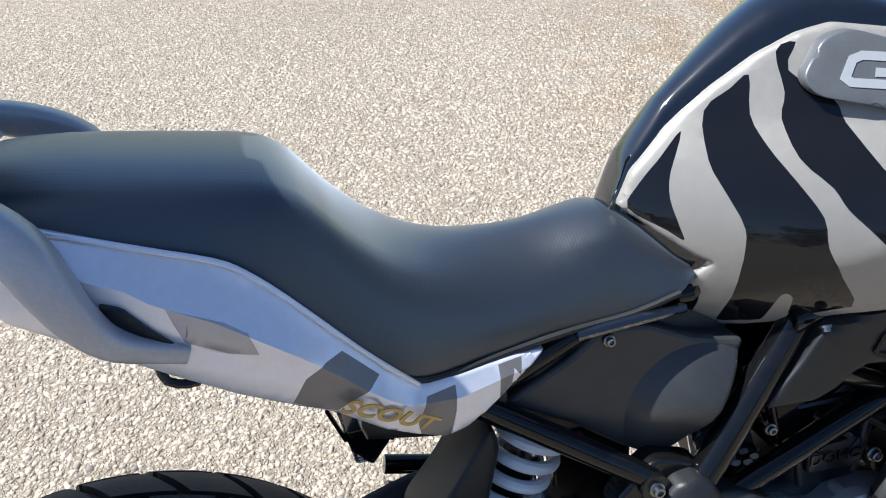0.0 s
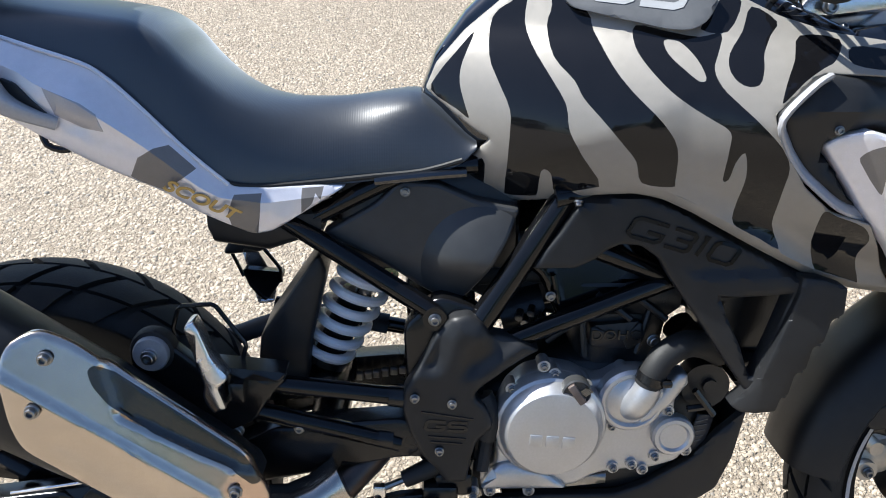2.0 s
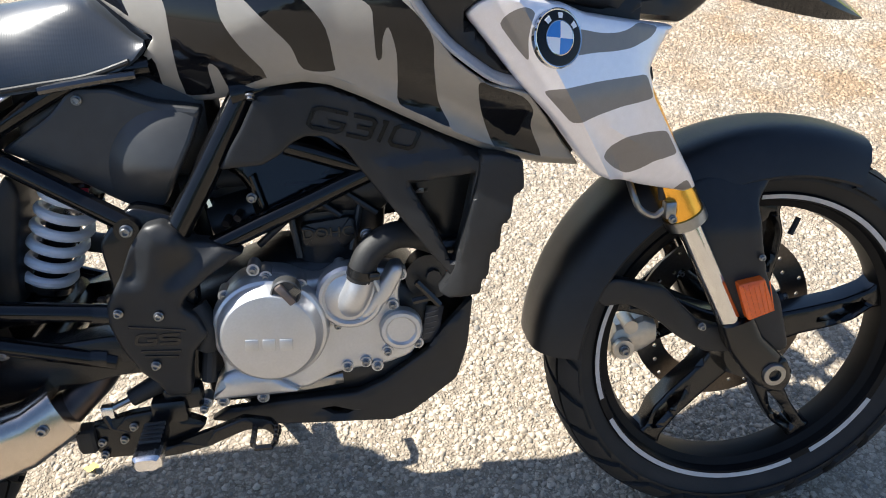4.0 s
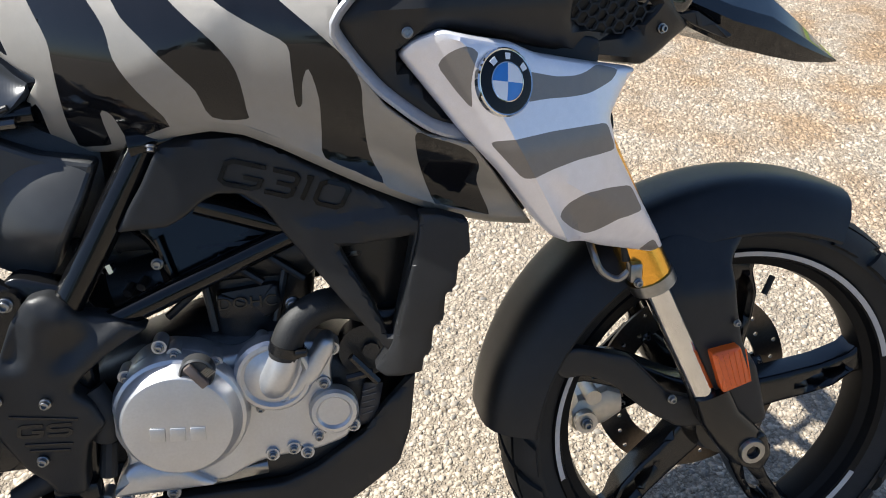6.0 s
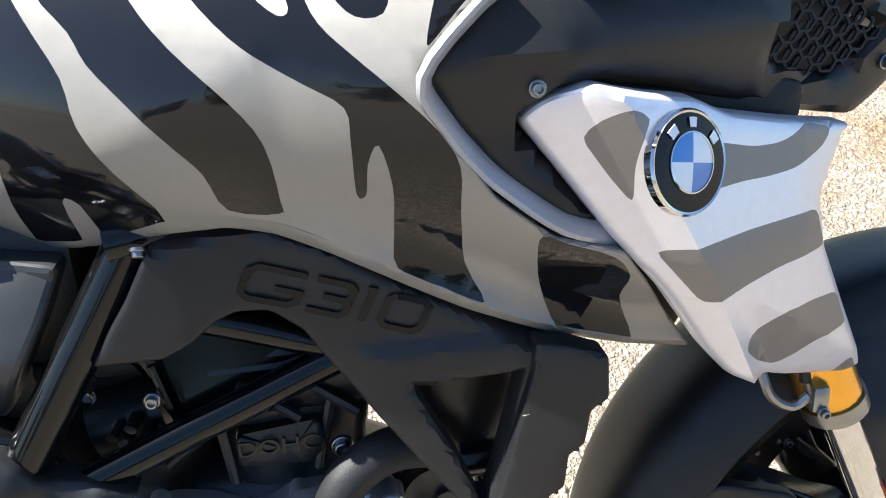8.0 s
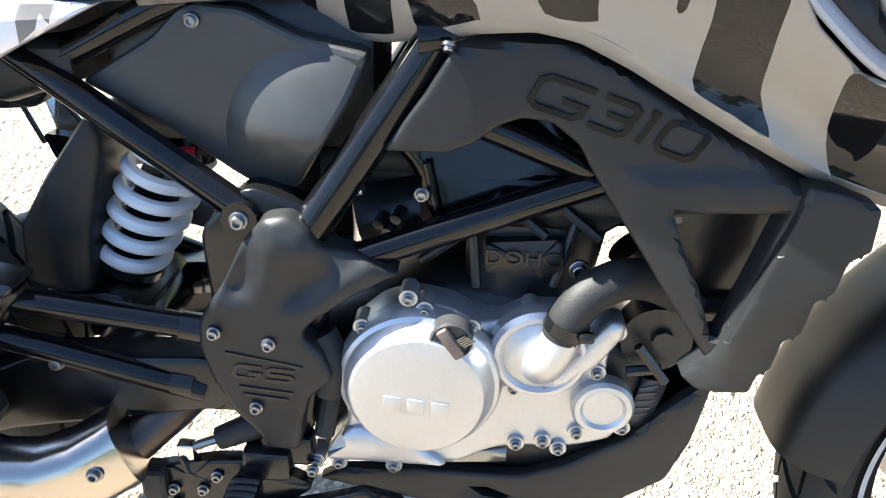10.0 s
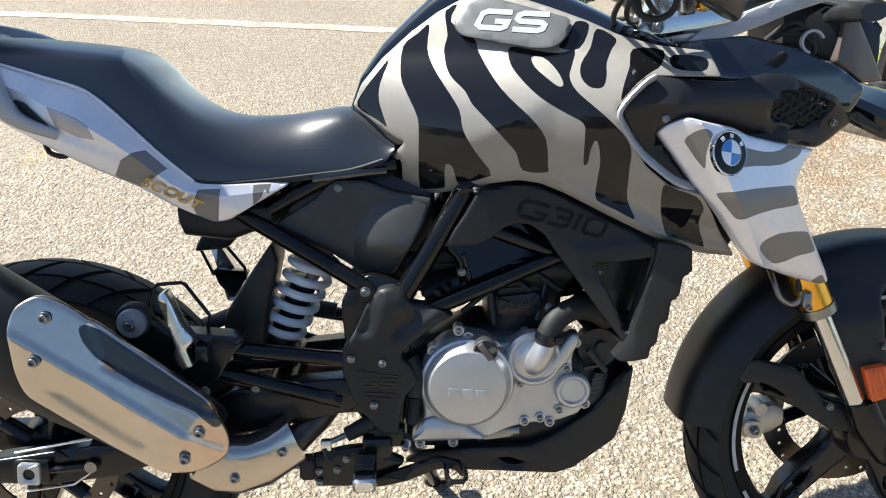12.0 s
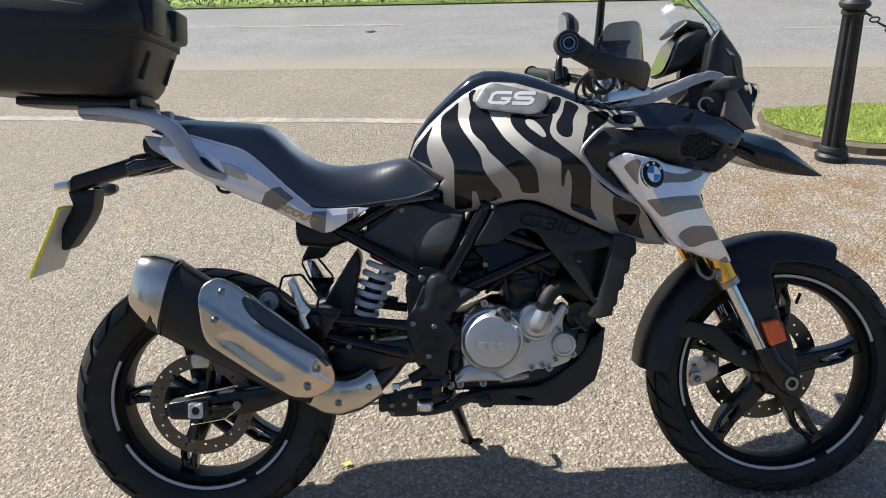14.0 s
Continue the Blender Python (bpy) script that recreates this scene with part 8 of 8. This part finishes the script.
# far verge with a low hedge
sheet("verge", [along(-200, 5.75), along(200, 5.75), along(200, 60), along(-200, 60)], 0.02, GRASS_SOIL, "grassy verge beyond the road")
rnd = random.Random(7)
bm = bmesh.new()
for i in range(15000):
    a = rnd.uniform(-9, 13)
    b = 5.78 + abs(rnd.gauss(0, 0.30))
    h = rnd.uniform(0, 0.10) + rnd.random() * min(1.1, (b - 5.75) * 1.6)
    x, y = along(a, b)
    c = Vector((x, y, 0.02 + h))
    u_ = Vector((rnd.gauss(0, 1), rnd.gauss(0, 1), rnd.gauss(0, 0.6))).normalized() * rnd.uniform(0.012, 0.030)
    v_ = u_.orthogonal().normalized() * rnd.uniform(0.015, 0.035)
    bm.faces.new([bm.verts.new(c + q) for q in (-u_, v_ * 0.6, u_ * 1.2, -v_ * 0.6)])
tagged(part("hedge_foot", bm, HEDGE, None, "green roadside hedge and weeds"), category="hedge", kind="stuff")

# kerbed grass island with an iron post
KERB = [(2.735, 3.36), (2.66, 3.10), (2.70, 2.90), (2.80, 2.72), (3.02, 2.55), (3.30, 2.46), (4.2, 2.28), (6.0, 1.9)]
inner = [(x + 0.055, y + 0.085) for x, y in KERB]
bm = bmesh.new()
for sl in range(len(KERB) - 1):
    a, b, c, d = KERB[sl], KERB[sl + 1], inner[sl + 1], inner[sl]
    lo = [bm.verts.new((*p, -0.01)) for p in (a, b, c, d)]
    hi = [bm.verts.new((*p, 0.042)) for p in (a, b, c, d)]
    bm.faces.new(hi)
    for i in range(4):
        bm.faces.new((lo[i], lo[(i + 1) % 4], hi[(i + 1) % 4], hi[i]))
bmesh.ops.recalc_face_normals(bm, faces=bm.faces)
bmesh.ops.remove_doubles(bm, verts=bm.verts, dist=1e-5)
tagged(part("kerb", bm, CONCRETE, None, "weathered concrete kerb round the grass"), kind="structure")
lawn = inner + [(6.4, 3.0), (5.0, 3.0), (3.4, 3.46), (2.80, 3.44)]
bm = bmesh.new()
bm.faces.new([bm.verts.new((x, y, 0.046)) for x, y in lawn])
tagged(part("lawn", bm, GRASS_SOIL, None, "grass island soil"), kind="structure")
bm = bmesh.new()
rnd = random.Random(9)
count = 0
while count < 26000:
    x, y = rnd.uniform(2.65, 4.6), rnd.uniform(2.3, 3.5)
    if not inside((x, y), lawn):
        continue
    count += 1
    h, a = rnd.uniform(0.008, 0.024), rnd.uniform(0, TAU)
    w = Vector((math.cos(a), math.sin(a), 0)) * 0.0022
    p = Vector((x, y, 0.045))
    tipv = p + Vector((rnd.gauss(0, 0.010), rnd.gauss(0, 0.010), h))
    bm.faces.new([bm.verts.new(q) for q in (p - w, p + w, tipv)])
tagged(part("grass", bm, GRASS, None, "short sunlit grass"), category="grass", kind="stuff")

post = new("bollard")
tagged(post, "black painted iron post with fluted shaft and ball cap", "bollard")
post.location = (2.81, 2.52, 0.0)
flute = []
for z, r in ((0.07, 0.062), (0.10, 0.060), (0.45, 0.056), (0.74, 0.052), (0.775, 0.051)):
    flute.append([Vector((math.cos(TAU * i / 48) * (r - 0.013 * (0.5 + 0.5 * math.cos(TAU * i * 8 / 48)) ** 1.6), math.sin(TAU * i / 48) * (r - 0.013 * (0.5 + 0.5 * math.cos(TAU * i * 8 / 48)) ** 1.6), z)) for i in range(48)])
part("shaft", rings(flute), IRON, post)
part("foot", lathe([(0.0, 0.0), (0.082, 0.0), (0.086, 0.03), (0.074, 0.045), (0.078, 0.06), (0.072, 0.078), (0.060, 0.085)], axis='Z', n=40), IRON, post, "weathered flared foot")
part("cap", lathe([(0.050, 0.768), (0.060, 0.775), (0.060, 0.790), (0.052, 0.797), (0.068, 0.806), (0.076, 0.818), (0.076, 0.832), (0.060, 0.845), (0.045, 0.870), (0.030, 0.895), (0.0, 0.905)], axis='Z', n=40), IRON, post)
chain_bm = []
for i in range(16):
    t = i / 15
    p = Vector((0.06 + 0.62 * t, -0.02 - 0.10 * t, 0.775 - 0.30 * t * (1.6 - t)))
    ringp = [p + Vector((0.026 * math.cos(a), 0.0 if i % 2 else 0.013 * math.sin(a), 0.013 * math.sin(a) if i % 2 else -0.014 * math.cos(a))) for a in [TAU * k / 10 for k in range(11)]]
    chain_bm.append(rod(ringp, 0.0042, 6, cap=False))
links = part("chain", merge(*chain_bm), IRON, None, "sagging black iron chain hung from the post")
links.location = post.location
tagged(links, category="chain")

# small things on the ground
for k, (x, y, s) in enumerate(((0.311, 0.155, 0.011),)):
    bm = bmesh.new()
    pts_ = [(s * math.cos(TAU * i / 9) * (1 + 0.35 * (i % 2)), s * 0.7 * math.sin(TAU * i / 9), 0.003 + 0.004 * (i % 3)) for i in range(9)]
    bm.faces.new([bm.verts.new(p) for p in pts_])
    lf = part("fallen_leaf", bm, YELLOW_LEAF, None, "small yellow leaf lying on the asphalt")
    tagged(lf, category="leaf")
    lf.location = (x, y, 0.002)
    lf.rotation_euler = (0, 0, k * 1.3)

# unseen dark trees behind the camera, added to shape reflections and block low sky
BARK = material("tree_bark", (0.06, 0.045, 0.035), 0.9, 0, 0.3, 20, 0.6, 60)
TREE_LEAVES = leafy("tree_leaves", (0.012, 0.035, 0.008), (0.06, 0.11, 0.025))
rnd = random.Random(12)
for k in range(11):
    tx, ty = -25 + 5.0 * k + rnd.uniform(-1.2, 1.2), -19.0 + rnd.uniform(-2.0, 2.0)
    high = rnd.uniform(3.6, 5.0)
    tree = new("tree")
    tree.location = (tx, ty, 0)
    tagged(tree, "unseen dark green broadleaf tree added for reflections", "tree", "trees along the car park")
    limbs = [rod([(0, 0, 0), (0.05, 0.03, high * 0.3), (0.0, 0.1, high * 0.75)], [0.20, 0.15, 0.05], 10, 3)]
    for _ in range(7):
        a, z = rnd.uniform(0, TAU), high * rnd.uniform(0.2, 0.6)
        limbs.append(rod([(0, 0, z), (0.7 * math.cos(a), 0.7 * math.sin(a), z + 0.5), (1.5 * math.cos(a), 1.5 * math.sin(a), z + 0.9)], [0.08, 0.05, 0.02], 6, 2))
    part("trunk", merge(*limbs), BARK, tree)
    bm = bmesh.new()
    clumps = [Vector((rnd.gauss(0, 0.95), rnd.gauss(0, 0.9), high * rnd.uniform(0.08, 0.98))) for _ in range(46)]
    for c in clumps:
        for _ in range(55):
            q = c + Vector((rnd.gauss(0, 0.34), rnd.gauss(0, 0.34), rnd.gauss(0, 0.30)))
            if q.z < 0.1:
                continue
            u_ = Vector((rnd.gauss(0, 1), rnd.gauss(0, 1), rnd.gauss(0, 1))).normalized() * rnd.uniform(0.09, 0.18)
            v_ = u_.orthogonal().normalized() * rnd.uniform(0.06, 0.12)
            bm.faces.new([bm.verts.new(q + w_) for w_ in (-u_, v_, u_, -v_)])
    part("crown", bm, TREE_LEAVES, tree, kind="stuff")
